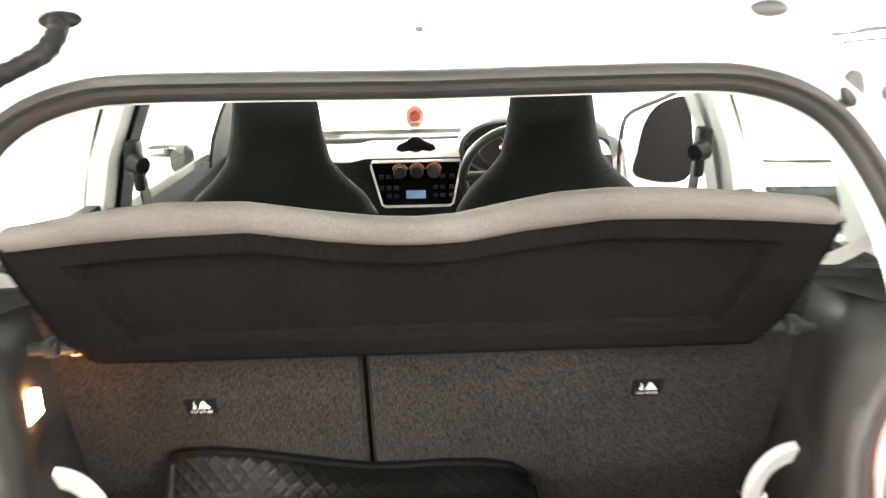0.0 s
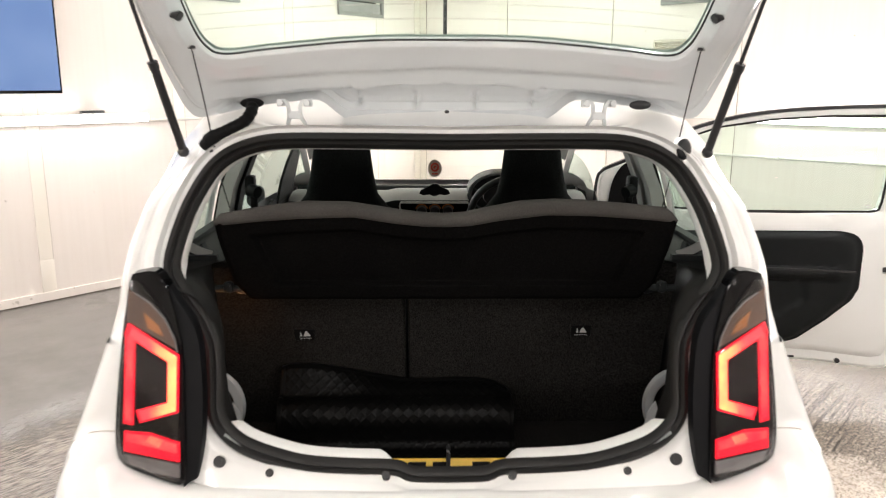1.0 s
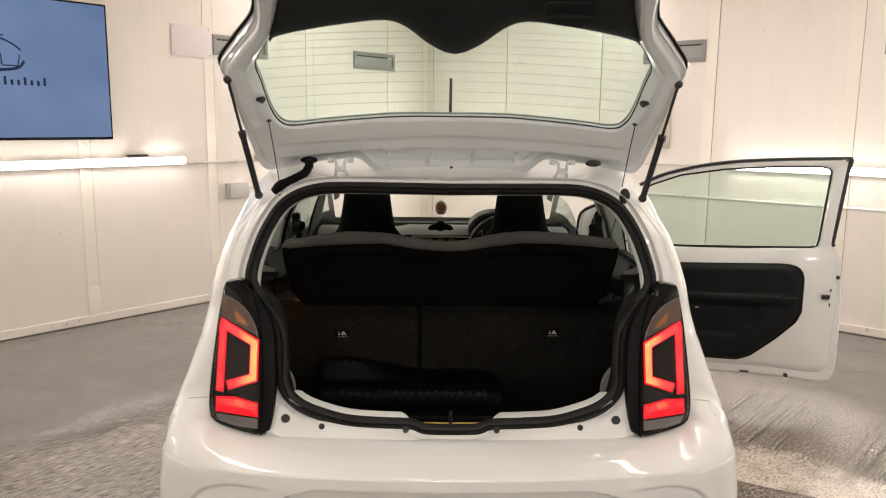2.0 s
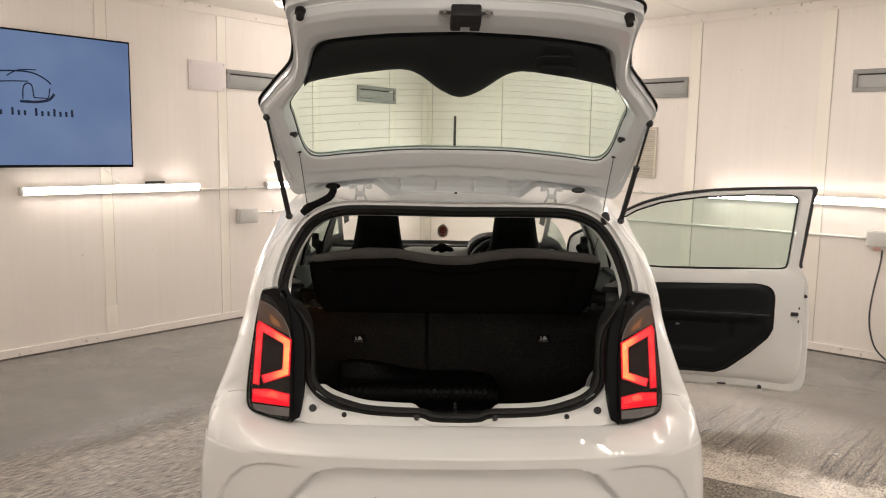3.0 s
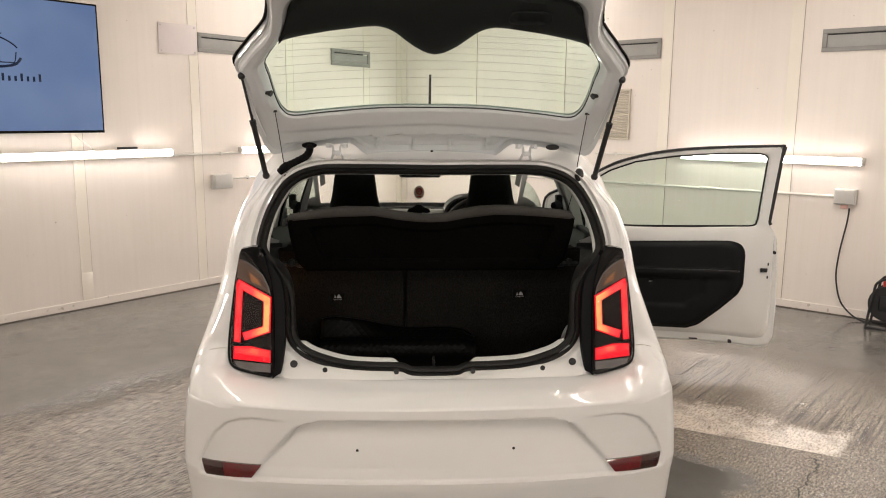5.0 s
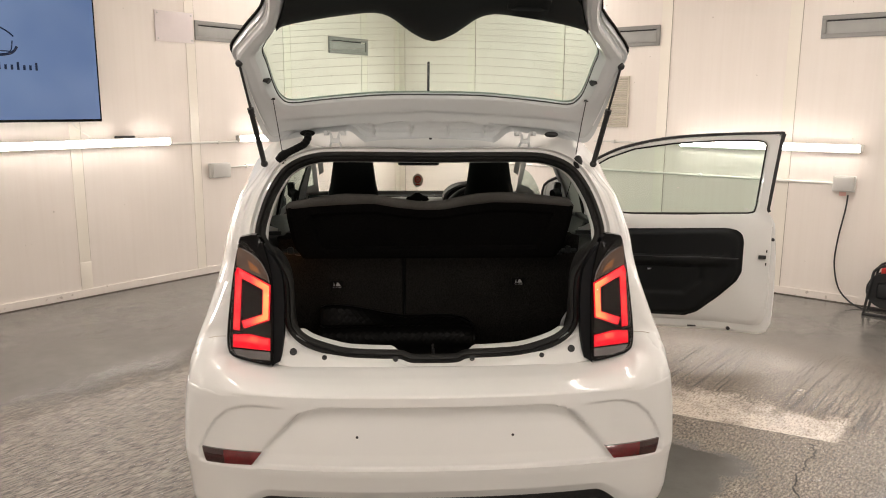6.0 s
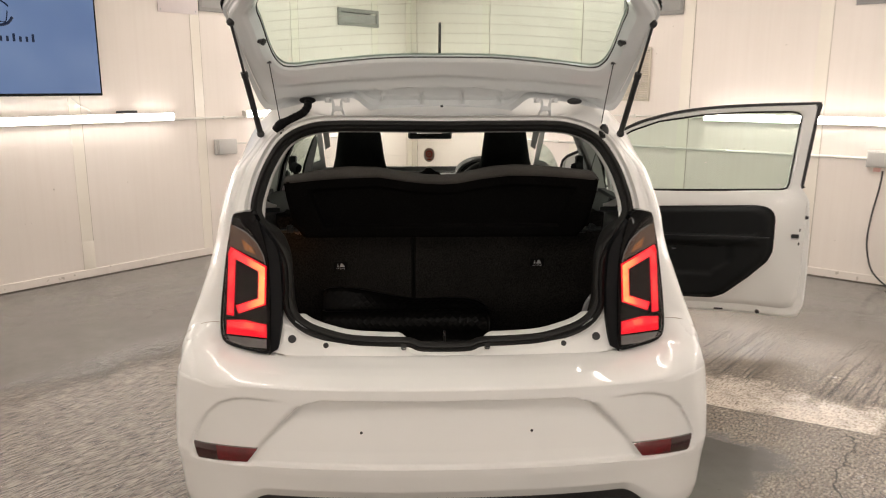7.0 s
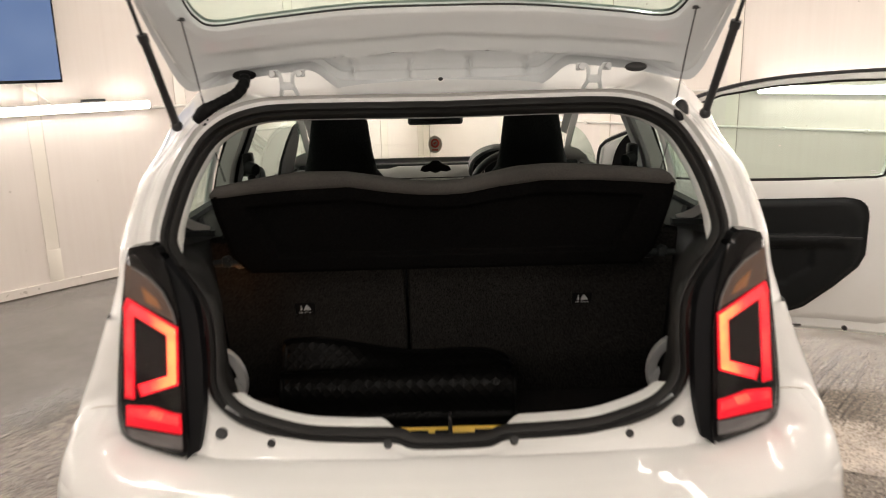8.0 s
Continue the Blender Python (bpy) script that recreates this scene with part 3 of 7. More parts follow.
# body half-section, bottom to roof centre (x, z)
SECTION = [(0.80, 0.20), (0.835, 0.26), (0.858, 0.33), (0.87, 0.40), (0.872, 0.48), (0.866, 0.56), (0.853, 0.64), (0.829, 0.72),
           (0.804, 0.80), (0.789, 0.88), (0.773, 0.95), (0.766, 0.985), (0.754, 1.05), (0.738, 1.12), (0.716, 1.19), (0.689, 1.26),
           (0.663, 1.32), (0.634, 1.36), (0.604, 1.395), (0.56, 1.425), (0.48, 1.449), (0.36, 1.464), (0.2, 1.475), (0.0, 1.48)]
SX, SZ = [p[0] for p in SECTION], [p[1] for p in SECTION]


def wide_at(z):
    return lerp_table(z, SZ, SX)


def first_y(z):
    return lerp_table(z, [0.2, 0.60, 0.645, 0.72, 0.80, 0.88, 1.0, 1.41, 1.48], [0.99, 0.99, 0.93, 0.94, 0.985, 1.04, 1.09, 1.27, 1.30])


def top_z(y):
    return lerp_table(y, [1.2, 1.6, 2.0, 2.4, 2.62, 2.8, 3.0, 3.3, 3.45, 3.8, 4.02, 4.14, 4.2], [1.47, 1.48, 1.482, 1.462, 1.43, 1.34, 1.21, 0.985, 0.925, 0.88, 0.83, 0.72, 0.56])


def wide_scale(y):
    return lerp_table(y, [1, 3.2, 3.6, 3.9, 4.08, 4.17, 4.2], [1, 1, 0.985, 0.93, 0.83, 0.7, 0.55])


def shell_point(k, y, inset=0.0):
    x, z = SECTION[k]
    top = top_z(y)
    if top >= 0.95:
        zz = z if z <= 0.95 else 0.95 + (z - 0.95) * (top - 0.95) / 0.53
    else:
        zz = min(z, 0.95) * top / 0.95 if z < 0.95 else top - (0.95 - min(0.95, z))
        zz = min(zz, top)
    lean = 1.0
    if y > 2.62 and z > 0.95:
        lean = 1 + 0.10 * min((y - 2.62) / 0.7, 1) * (z - 0.95) / 0.53
    x = x * wide_scale(y) * lean
    if inset:
        x = max(x - inset * (1 if z < 1.40 else 0.5), 0) if x > 0 else 0
        zz -= inset * (1 if z > 1.3 else 0.0)
    return Vector((x, y, zz))


Y_LIST = [1.32, 1.40, 1.48, 1.56, 1.64, 1.72, 1.80, 1.88, 2.0, 2.12, 2.25, 2.38, 2.5, 2.62, 2.74, 2.86, 2.98, 3.1, 3.2, 3.3, 3.38, 3.45, 3.55, 3.65, 3.75, 3.85, 3.95, 4.02, 4.08, 4.14, 4.17, 4.2]
AXLES, AXLE_Z, ARCH = (1.21, 3.59), 0.267, 0.345


def cell_kind(side, y0, y1, k):
    """What fills a cell of the body: skin, side glass, door opening or windscreen."""
    z0, z1 = SECTION[k][1], SECTION[k + 1][1]
    ym = (y0 + y1) / 2
    if z0 >= 0.985 and z1 <= 1.361:
        if 1.34 < ym < 1.72:
            return "quarter"
        if 1.80 < ym < 2.98:
            return "opening" if side > 0 else "door"
    if side > 0 and 1.80 < ym < 2.98 and 0.30 < (z0 + z1) / 2 < 0.99:
        return "opening"
    if z0 >= 1.394 and 2.62 < ym < 3.3:
        return "screen"
    if z0 >= 0.985 and z1 <= 1.361 and 2.98 < ym < 3.2:
        return "fixed"
    return "skin"


def cut_arches(bm):
    for ya in AXLES:
        dead = []
        for f in bm.faces:
            if all(math.hypot(v.co.y - ya, v.co.z - AXLE_Z) < ARCH + 0.001 for v in f.verts) and abs(f.calc_center_median().x) > 0.5:
                dead.append(f)
        bmesh.ops.delete(bm, geom=dead, context="FACES")
        for v in bm.verts:
            r = math.hypot(v.co.y - ya, v.co.z - AXLE_Z)
            if 1e-4 < r < ARCH and abs(v.co.x) > 0.5:
                v.co.y = ya + (v.co.y - ya) * ARCH / r
                v.co.z = AXLE_Z + (v.co.z - AXLE_Z) * ARCH / r
    return bm


def shell(kinds, inset=0.0, y_from=0, y_to=9, k_from=0, k_to=99, sides=(-1, 1)):
    bm = bmesh.new()
    for side in sides:
        rows = [[Vector((side * shell_point(k, first_y(SECTION[k][1]), inset).x, first_y(SECTION[k][1]) + (0.02 if inset else 0), shell_point(k, first_y(SECTION[k][1]), inset).z)) for k in range(len(SECTION))]]
        for y in Y_LIST:
            rows.append([Vector((side * q.x, q.y, q.z)) for q in (shell_point(k, y, inset) for k in range(len(SECTION)))])
        ys = [1.28] + Y_LIST
        for i in range(len(rows) - 1):
            for k in range(len(SECTION) - 1):
                if cell_kind(side, ys[i], ys[i + 1], k) in kinds and y_from <= ys[i] < y_to and k_from <= k < k_to and not (i == 0 and SECTION[k + 1][1] <= 0.64):
                    q = [rows[i][k], rows[i + 1][k], rows[i + 1][k + 1], rows[i][k + 1]]
                    try:
                        bm.faces.new([bm.verts.new(p) for p in q])
                    except ValueError:
                        pass
    bmesh.ops.remove_doubles(bm, verts=bm.verts, dist=1e-4)
    return bm


bm = cut_arches(shell({"skin"}))
body = part("body_shell", bm, WHITE, car, "glossy white painted bodywork", angle=50)
for kind, name in (("quarter", "quarter_window"), ("door", "side_window"), ("screen", "windscreen"), ("fixed", "side_window")):
    for side in ((-1,), (1,)) if kind != "screen" else ((-1, 1),):
        bm = shell({kind}, 0.006, sides=side)
        if len(bm.faces):
            part(name, bm, GLASS if kind != "screen" else GLASS_CLEAR, car)
# cabin lining: light above the belt line, dark below
bm = shell({"skin"}, 0.045, y_to=2.9, k_from=11)
part("cabin_lining", bm, TRIM_LIGHT, car, "pale grey roof and pillar lining", angle=60)
for side, y0, y1 in ((-1, 0, 3.2), (1, 0, 1.79), (1, 2.97, 3.2)):
    bm = shell({"skin"}, 0.05, y_from=y0, y_to=y1, k_from=3, k_to=12, sides=(side,))
    part("side_lining", bm, TRIM_DARK, car, "dark plastic side lining", angle=60)
# floor pan and front bulkhead
bm = bmesh.new()
box(bm, (0, 2.55, 0.24), (1.30, 2.9, 0.06), 0.01)
box(bm, (0, 3.25, 0.6), (1.44, 0.04, 0.72), 0.01)
part("floor_pan", bm, TRIM_DARK, car)

# ---- rear bumper ----
BUMP = [(0.235, 0.645, 0.842), (0.27, 0.622, 0.855), (0.33, 0.605, 0.868), (0.366, 0.598, 0.872), (0.40, 0.602, 0.874), (0.50, 0.602, 0.873),
        (0.58, 0.599, 0.866), (0.608, 0.599, 0.861), (0.613, 0.603, 0.857), (0.617, 0.610, 0.856), (0.6245, 0.625, 0.855), (0.635, 0.647, 0.855), (0.6465, 0.676, 0.854), (0.655, 0.702, 0.852), (0.661, 0.720, 0.851), (0.665, 0.738, 0.850)]
BZ, BY, BW = ([b[i] for b in BUMP] for i in range(3))


def bump_plan(x, z):
    """Depth of the bumper skin behind the camera-facing side at x, z, without its recesses."""
    w = lerp_table(z, BZ, BW)
    q = min(abs(x) / w, 1.0)
    y0 = lerp_table(z, BZ, BY)
    if z > 0.60:
        y0 -= 0.72 * (y0 - 0.60) * smoothstep(0.69, 0.80, abs(x))
    return y0 + 0.10 * x * x + lerp_table(z, [0.24, 0.45, 0.60], [0.21, 0.27, 0.32]) * (1 - (1 - q ** 4.2) ** (1 / 4.2))


def bump_recess(x, z):
    ax = abs(x)
    hw = lerp_table(z, [0.354, 0.38, 0.413, 0.489, 0.55, 0.57], [0.61, 0.598, 0.577, 0.51, 0.453, 0.386])
    d = 0.044 * (0.45 + 0.55 * smoothstep(0.37, 0.56, z)) * smoothstep(0, 0.022, hw - ax) * smoothstep(0.575, 0.565, z) * smoothstep(0.353, 0.361, z)
    zc = lerp_table(ax, [0.50, 0.55, 0.60, 0.635, 0.688, 0.73, 0.762, 0.79], [0.571, 0.572, 0.572, 0.568, 0.549, 0.510, 0.461, 0.402])
    lid = smoothstep(0, 0.007, zc - z) * smoothstep(0.47, 0.60, ax) * smoothstep(0.80, 0.785, ax) * smoothstep(0.350, 0.360, z)
    d += 0.011 * lid * (1 - smoothstep(0, 0.03, hw - ax))
    return d


def bump_y(x, z):
    return bump_plan(x, z) + bump_recess(x, z)


def corner_lift(x):
    """The bumper's top edge rises beside the lamps and falls again along the flank."""
    return 0.026 * smoothstep(0.69, 0.775, abs(x)) * (1 - 0.4 * smoothstep(0.78, 0.85, abs(x)))


def arch_front(z):
    """Where the bumper's flank ends at the wheel arch."""
    d = ARCH ** 2 - (z - AXLE_Z) ** 2
    return min(1.0, AXLES[0] - math.sqrt(d)) if d > 0 else 1.0


rows = []
zs = sorted(set(np.round(np.concatenate([np.linspace(0.235, 0.6, 84), np.linspace(0.6, 0.665, 34)]), 5)))
for z in zs:
    w = lerp_table(z, BZ, BW)
    row = []
    for q in np.linspace(-1, 1, 201):
        x = w * math.copysign(1 - (1 - abs(q)) ** 1.55, q)
        zz = z - 0.10 * smoothstep(0.55, 0.72, abs(x)) * smoothstep(0.33, 0.24, z)
        lift = corner_lift(x) * smoothstep(0.56, 0.665, z)
        sunk = 0.03 * smoothstep(0.66, 0.72, abs(x)) * smoothstep(0.598, 0.612, z)
        row.append((x * (1 - 0.4 * sunk), min(bump_y(x, z) + 0.25 * lift + sunk, arch_front(z)), zz + lift - sunk))
    # run forward along the flank to the wheel arch
    row = [(-w - 0.001, arch_front(z) + 0.001, row[0][2])] + row + [(w + 0.001, arch_front(z) + 0.001, row[-1][2])]
    rows.append(row)
# turned-in lip under the tailgate frame
top = rows[-1]
rows.append([(x * 0.985, y + 0.012, z - 0.003) for x, y, z in top])
rows.append([(x * 0.93, y + 0.05, z - 0.012) for x, y, z in top])
bm = bmesh.new()
loft(bm, rows)
bumper = part("rear_bumper", bm, WHITE, car, "glossy white bumper with a sculpted plate recess", angle=60)
# dark valance below
bm = bmesh.new()
vz = [(0.25, 0.68), (0.243, 0.655), (0.23, 0.652), (0.20, 0.672), (0.165, 0.70), (0.16, 0.76)]
rows = []
for z, y0 in vz:
    rows.append([(0.80 * q, y0 + 0.012 + 0.10 * (0.80 * q) ** 2 + 0.28 * (1 - (1 - abs(q) ** 4.2) ** (1 / 4.2)), z - 0.07 * smoothstep(0.68, 0.92, abs(q))) for q in np.linspace(-0.985, 0.985, 61)])
loft(bm, rows)
part("lower_valance", bm, VALANCE, car, "grained black lower valance")


def on_bumper(outline, name, mat, parent, lift=0.003, label=""):
    """A thin solid patch that follows the bumper's curve."""
    bm = bmesh.new()
    (ax, az), (bx, bz), (cx, cz), (dx, dz) = outline
    n, m = 14, 5
    front, back = [], []
    for j in range(m):
        v = j / (m - 1)
        fr, bk = [], []
        for i in range(n):
            u = i / (n - 1)
            x = (ax * (1 - u) + bx * u) * (1 - v) + (dx * (1 - u) + cx * u) * v
            z = (az * (1 - u) + bz * u) * (1 - v) + (dz * (1 - u) + cz * u) * v
            y = bump_plan(x, z)
            fr.append((x, y - lift + 0.004 * (abs(2 * v - 1) ** 4), z))
            bk.append((x, y + 0.03, z))
        front.append(fr)
        back.append(bk)
    loft(bm, front)
    edge_f = front[0] + [r[-1] for r in front[1:]] + front[-1][-2::-1] + [r[0] for r in front[-2:0:-1]]
    edge_b = back[0] + [r[-1] for r in back[1:]] + back[-1][-2::-1] + [r[0] for r in back[-2:0:-1]]
    loft(bm, [edge_f, edge_b], True)
    return part(name, bm, mat, parent, label)


for s in (-1, 1):
    on_bumper([(s * 0.574, 0.408), (s * 0.706, 0.405), (s * 0.70, 0.358), (s * 0.607, 0.364)], "reflector", REFLECTOR, bumper, 0.001, "dark red reflector")
    on_bumper([(s * 0.706, 0.405), (s * 0.784, 0.402), (s * 0.768, 0.354), (s * 0.70, 0.358)], "reflector_end", REFLECTOR_DARK, bumper, 0.0008)
    bm = bmesh.new()
    x, z = s * 0.258, 0.460
    y = bump_y(x, z)
    cyl(bm, (x, y - 0.002, z), (x, y + 0.01, z), 0.0045, 10)
    part("plate_fixing_hole", bm, BLACK, bumper)


# ---- rear aperture ----
APERTURE = [(0, 1.348), (0.2, 1.350), (0.36, 1.350), (0.43, 1.343), (0.49, 1.322), (0.535, 1.285), (0.575, 1.215), (0.598, 1.145), (0.607, 1.09), (0.594, 1.055),
            (0.56, 1.016), (0.527, 0.975), (0.505, 0.93), (0.497, 0.86), (0.494, 0.805), (0.474, 0.768), (0.432, 0.737), (0.365, 0.714), (0.295, 0.699), (0.20, 0.693),
            (0.115, 0.690), (0.078, 0.678), (0, 0.676)]


def ap_y(z):
    return lerp_table(z, [0.66, 0.95, 1.40, 1.5], [0.782, 0.90, 1.12, 1.17])


half = smooth_line([(x, 0, z) for x, z in APERTURE], 140)
LOOP = [(p.x, p.z) for p in half] + [(-p.x, p.z) for p in half[-2:0:-1]]
NL = len(LOOP)


def loop_normals():
    out = []
    for i in range(NL):
        (ax, az), (bx, bz) = LOOP[i - 1], LOOP[(i + 1) % NL]
        tx, tz = bx - ax, bz - az
        l = math.hypot(tx, tz)
        out.append((-tz / l, tx / l))
    return out


NORMALS = loop_normals()
# outward means away from the middle of the opening
NORMALS = [(nx, nz) if nx * x + nz * (z - 1.0) > 0 else (-nx, -nz) for (nx, nz), (x, z) in zip(NORMALS, LOOP)]


def ring(o, d, scale_bottom=1.0):
    return [Vector((x + nx * o, ap_y(z) + d, z + nz * o)) for (x, z), (nx, nz) in zip(LOOP, NORMALS)]


# matching places on the body's section, by position round the loop
arc = [0.0]
for a, b in zip(SECTION[:-1], SECTION[1:]):
    arc.append(arc[-1] + math.hypot(b[0] - a[0], b[1] - a[1]))


def section_at(s):
    return lerp_table(s, arc, SX), lerp_table(s, arc, SZ)


s_side = lerp_table(1.20, SZ, arc)
s_roof = lerp_table(-0.44, [-x for x in SX], arc)
corner = [i for i in range(140) if LOOP[i][0] >= 0.36 and LOOP[i][1] > 1.20]


def outer_place(i):
    x, z = LOOP[i]
    sx = 1 if x >= 0 else -1
    x = abs(x)
    if z < 0.735 and x < 0.47:
        return Vector((sx * min(x * 1.12, 0.52), 0.738 + 0.10 * (x * 1.12) ** 2, 0.662)), 0
    if z <= 0.83:
        f = smoothstep(0.735, 0.84, z) ** 0.8
        bx = 0.50 + 0.344 * f
        return Vector((sx * bx, min(bump_plan(bx, 0.664), 1.0), 0.666 + corner_lift(bx))), 3
    if z <= 1.20:
        zz = 0.681 + (z - 0.83) * 0.519 / 0.37
        return Vector((sx * wide_at(zz), first_y(zz), zz)), 1
    if x <= 0.36:
        bx = x * 1.22
        bz = lerp_table(-bx, [-v for v in SX], SZ)
        return Vector((sx * bx, first_y(bz) + 0.01, bz)), 2
    j = i if i < 140 else NL - i
    f = (j - corner[0]) / max(corner[-1] - corner[0], 1)
    bx, bz = section_at(s_roof + (s_side - s_roof) * f)
    return Vector((sx * bx, first_y(bz), bz)), 2 if f < 0.5 else 1


lip = [0.3 + 0.7 * max(smoothstep(1.03, 1.08, z), smoothstep(0.775, 0.75, z)) for x, z in LOOP]
lip = [k * (1 if z > 0.72 else smoothstep(0.095, 0.15, abs(x))) for k, (x, z) in zip(lip, LOOP)]
lip_ring = lambda o, d: [Vector((x + nx * o * k, ap_y(z) + d * k, z + nz * o * k)) for (x, z), (nx, nz), k in zip(LOOP, NORMALS, lip)]
rings = [lip_ring(-0.023, 0.034), lip_ring(-0.021, 0.012), lip_ring(-0.015, 0.002), ring(0.0, 0.0)]
r1, r2 = [], []
for i, (p, q) in enumerate(zip(ring(0.028, -0.002), ring(0.036, -0.018))):
    low = smoothstep(0.745, 0.70, LOOP[i][1])
    r1.append(p.lerp(Vector((LOOP[i][0], ap_y(LOOP[i][1]) - 0.022, LOOP[i][1] - 0.010)), low))
    r2.append(q.lerp(Vector((LOOP[i][0] * 1.04, ap_y(LOOP[i][1]) - 0.034, LOOP[i][1] - 0.017)), low))
rings += [r1, r2]
outs = [outer_place(i) for i in range(NL)]
for t in np.linspace(0.06, 1, 24):
    row = []
    for i in range(NL):
        a, (b, kind) = r2[i], outs[i]
        if kind == 1:
            low = smoothstep(1.10, 1.02, LOOP[i][1])
            c = Vector((b.x * (0.985 + 0.016 * smoothstep(0.90, 0.70, b.z)), ap_y(max(LOOP[i][1], 0.68)) - 0.03 + 0.035 * low - 0.014 * smoothstep(0.85, 0.69, b.z), (a.z + b.z) / 2))
            up = smoothstep(1.20, 1.30, LOOP[i][1])
            c = c.lerp(Vector((b.x * 0.97, ap_y(1.34) + 0.02, b.z - 0.045)), up)
        elif kind == 2:
            c = Vector((b.x * 0.985, ap_y(1.34) + 0.02 + 0.08 * smoothstep(0.52, 0.40, abs(b.x)), b.z - 0.045 - 0.05 * smoothstep(0.52, 0.40, abs(b.x))))
        elif kind == 3:
            f = min(max((abs(b.x) - 0.5) / 0.344, 0), 1)
            c = Vector((a.x * (0.3 - 0.29 * f) + b.x * (0.7 + 0.29 * f), a.y * (0.45 + 0.45 * f) + b.y * (0.55 - 0.45 * f) - 0.006, (a.z + b.z) / 2 - 0.004))
        else:
            c = (a + b) / 2 + Vector((0, 0, 0.002))
        q = a * (1 - t) ** 2 + c * 2 * t * (1 - t) + b * t * t
        if kind == 1:
            side = smoothstep(1.04, 1.10, LOOP[i][1]) * smoothstep(1.34, 1.28, LOOP[i][1])
            q.y += side * (0.014 * smoothstep(0.10, 0, abs(t - 0.20)) - 0.004 * smoothstep(0.08, 0, abs(t - 0.38)) + 0.007 * smoothstep(0.06, 0, abs(t - 0.5)))
        ax = abs(q.x)
        if 0.53 < ax < 0.76 and q.z < 1.10:
            # stays behind the lamp's face
            low_y = 0.770 + 0.15 * (q.z - 0.72) + 0.42 * max(0, ax - 0.55) + 0.010 - 0.08 * smoothstep(0.70, 0.76, ax)
            q.y = 0.5 * (q.y + low_y + math.sqrt((q.y - low_y) ** 2 + 0.0003))
        low_side = smoothstep(0.66, 0.72, ax) * smoothstep(0.90, 0.80, q.z) * smoothstep(0.2, 0.4, t) * (1 - 0.75 * smoothstep(0.74, 0.82, ax))
        q += Vector((-0.022 * low_side * math.copysign(1, q.x), 0.03 * low_side, -0.012 * low_side))
        row.append(q)
    rings.append(row)
bm = bmesh.new()
loft(bm, rings, True)
part("rear_frame", bm, WHITE, car, "white painted tailgate opening with gutters", angle=50)

bm = bmesh.new()
prof = [(-0.018, -0.006), (-0.016, 0.008), (-0.006, 0.014), (0.0, 0.008), (0.006, 0.016), (0.016, 0.012), (0.019, 0.0), (0.017, -0.008)]
rr = []
for a, b in prof:
    rr.append(ring(a, -b - 0.004))
loft(bm, rr + [rr[0]], True)
part("boot_seal", bm, RUBBER, car, "thick black rubber door seal", angle=60)

for x in (-0.131, 0.131, -0.372, 0.372):
    bm = bmesh.new()
    y = 0.734 + 0.10 * x * x + 0.019
    z = 0.6915
    n = Vector((0, -0.75, 0.66))
    c = Vector((x, y + 0.004, z))
    cyl(bm, c - n * 0.02, c + n * 0.003, 0.0085, 16)
    cyl(bm, c + n * 0.003, c + n * 0.005, 0.006, 14)
    part("rubber_plug", bm, BLACK, car)
for s in (-1, 1):
    bm = bmesh.new()
    n = Vector((0, -0.86, 0.5))
    c = Vector((s * 0.479, 0.789, 0.708))
    cyl(bm, c - n * 0.03, c + n * 0.002, 0.0125, 20)
    cyl(bm, c, c + n * 0.004, 0.007, 14)
    part("stop_cup", bm, BLACK, car)


# ---- tail lamps ----
def lamp_y(x, z):
    ax = abs(x)
    return 0.770 + 0.15 * (z - 0.72) + 0.42 * max(0, ax - 0.55)


def lamp_plate(s, outline, lift, depth, name, mat, parent, label="", steps=10):
    """A solid plate over an outline of (x, z), following the lamp's curved face."""
    bm = bmesh.new()
    edge = smooth_line([(x, 0, z) for x, z in outline], max(steps * 4, 24), True) if steps > 10 else None
    pts = [(p.x, p.z) for p in edge] if edge else []
    if not pts:
        n = len(outline)
        for i in range(n):
            (ax, az), (bx, bz) = outline[i], outline[(i + 1) % n]
            k = max(int(math.hypot(bx - ax, bz - az) / 0.012), 1)
            pts += [(ax + (bx - ax) * j / k, az + (bz - az) * j / k) for j in range(k)]
    cx = sum(p[0] for p in pts) / len(pts)
    cz = sum(p[1] for p in pts) / len(pts)
    rows = []
    for f, l in ((1.0, -depth), (1.0, lift - 0.003), (0.975, lift), (0.6, lift), (0.25, lift)):
        rows.append([(s * (cx + (x - cx) * f), lamp_y(cx + (x - cx) * f, cz + (z - cz) * f) - l, cz + (z - cz) * f) for x, z in pts])
    loft(bm, rows, True)
    bm.faces.new([v for v in bm.verts][-len(pts):])
    return part(name, bm, mat, parent, label, angle=35)


def bar(s, path, wide, lift, name, mat, parent, label=""):
    """A light guide: a flat bar of given width along a path on the lamp's face."""
    bm = bmesh.new()
    rows = []
    pts = [Vector((x, 0, z)) for x, z in path]
    n = len(pts)
    for i in range(n):
        a = (pts[i] - pts[i - 1]).normalized() if i else (pts[1] - pts[0]).normalized()
        b = (pts[i + 1] - pts[i]).normalized() if i < n - 1 else a
        t = (a + b).normalized()
        nrm = Vector((-t.z, 0, t.x))
        k = wide / 2 / max(nrm.dot(Vector((-a.z, 0, a.x))), 0.5)
        l, r = pts[i] + nrm * k, pts[i] - nrm * k
        f = lambda q, d: (s * q.x, lamp_y(q.x, q.z) - d, q.z)
        rows.append([f(l, -0.004), f(l, lift), f(r, lift), f(r, -0.004)])
    loft(bm, rows, True, True)
    return part(name, bm, mat, parent, label, smooth=False)


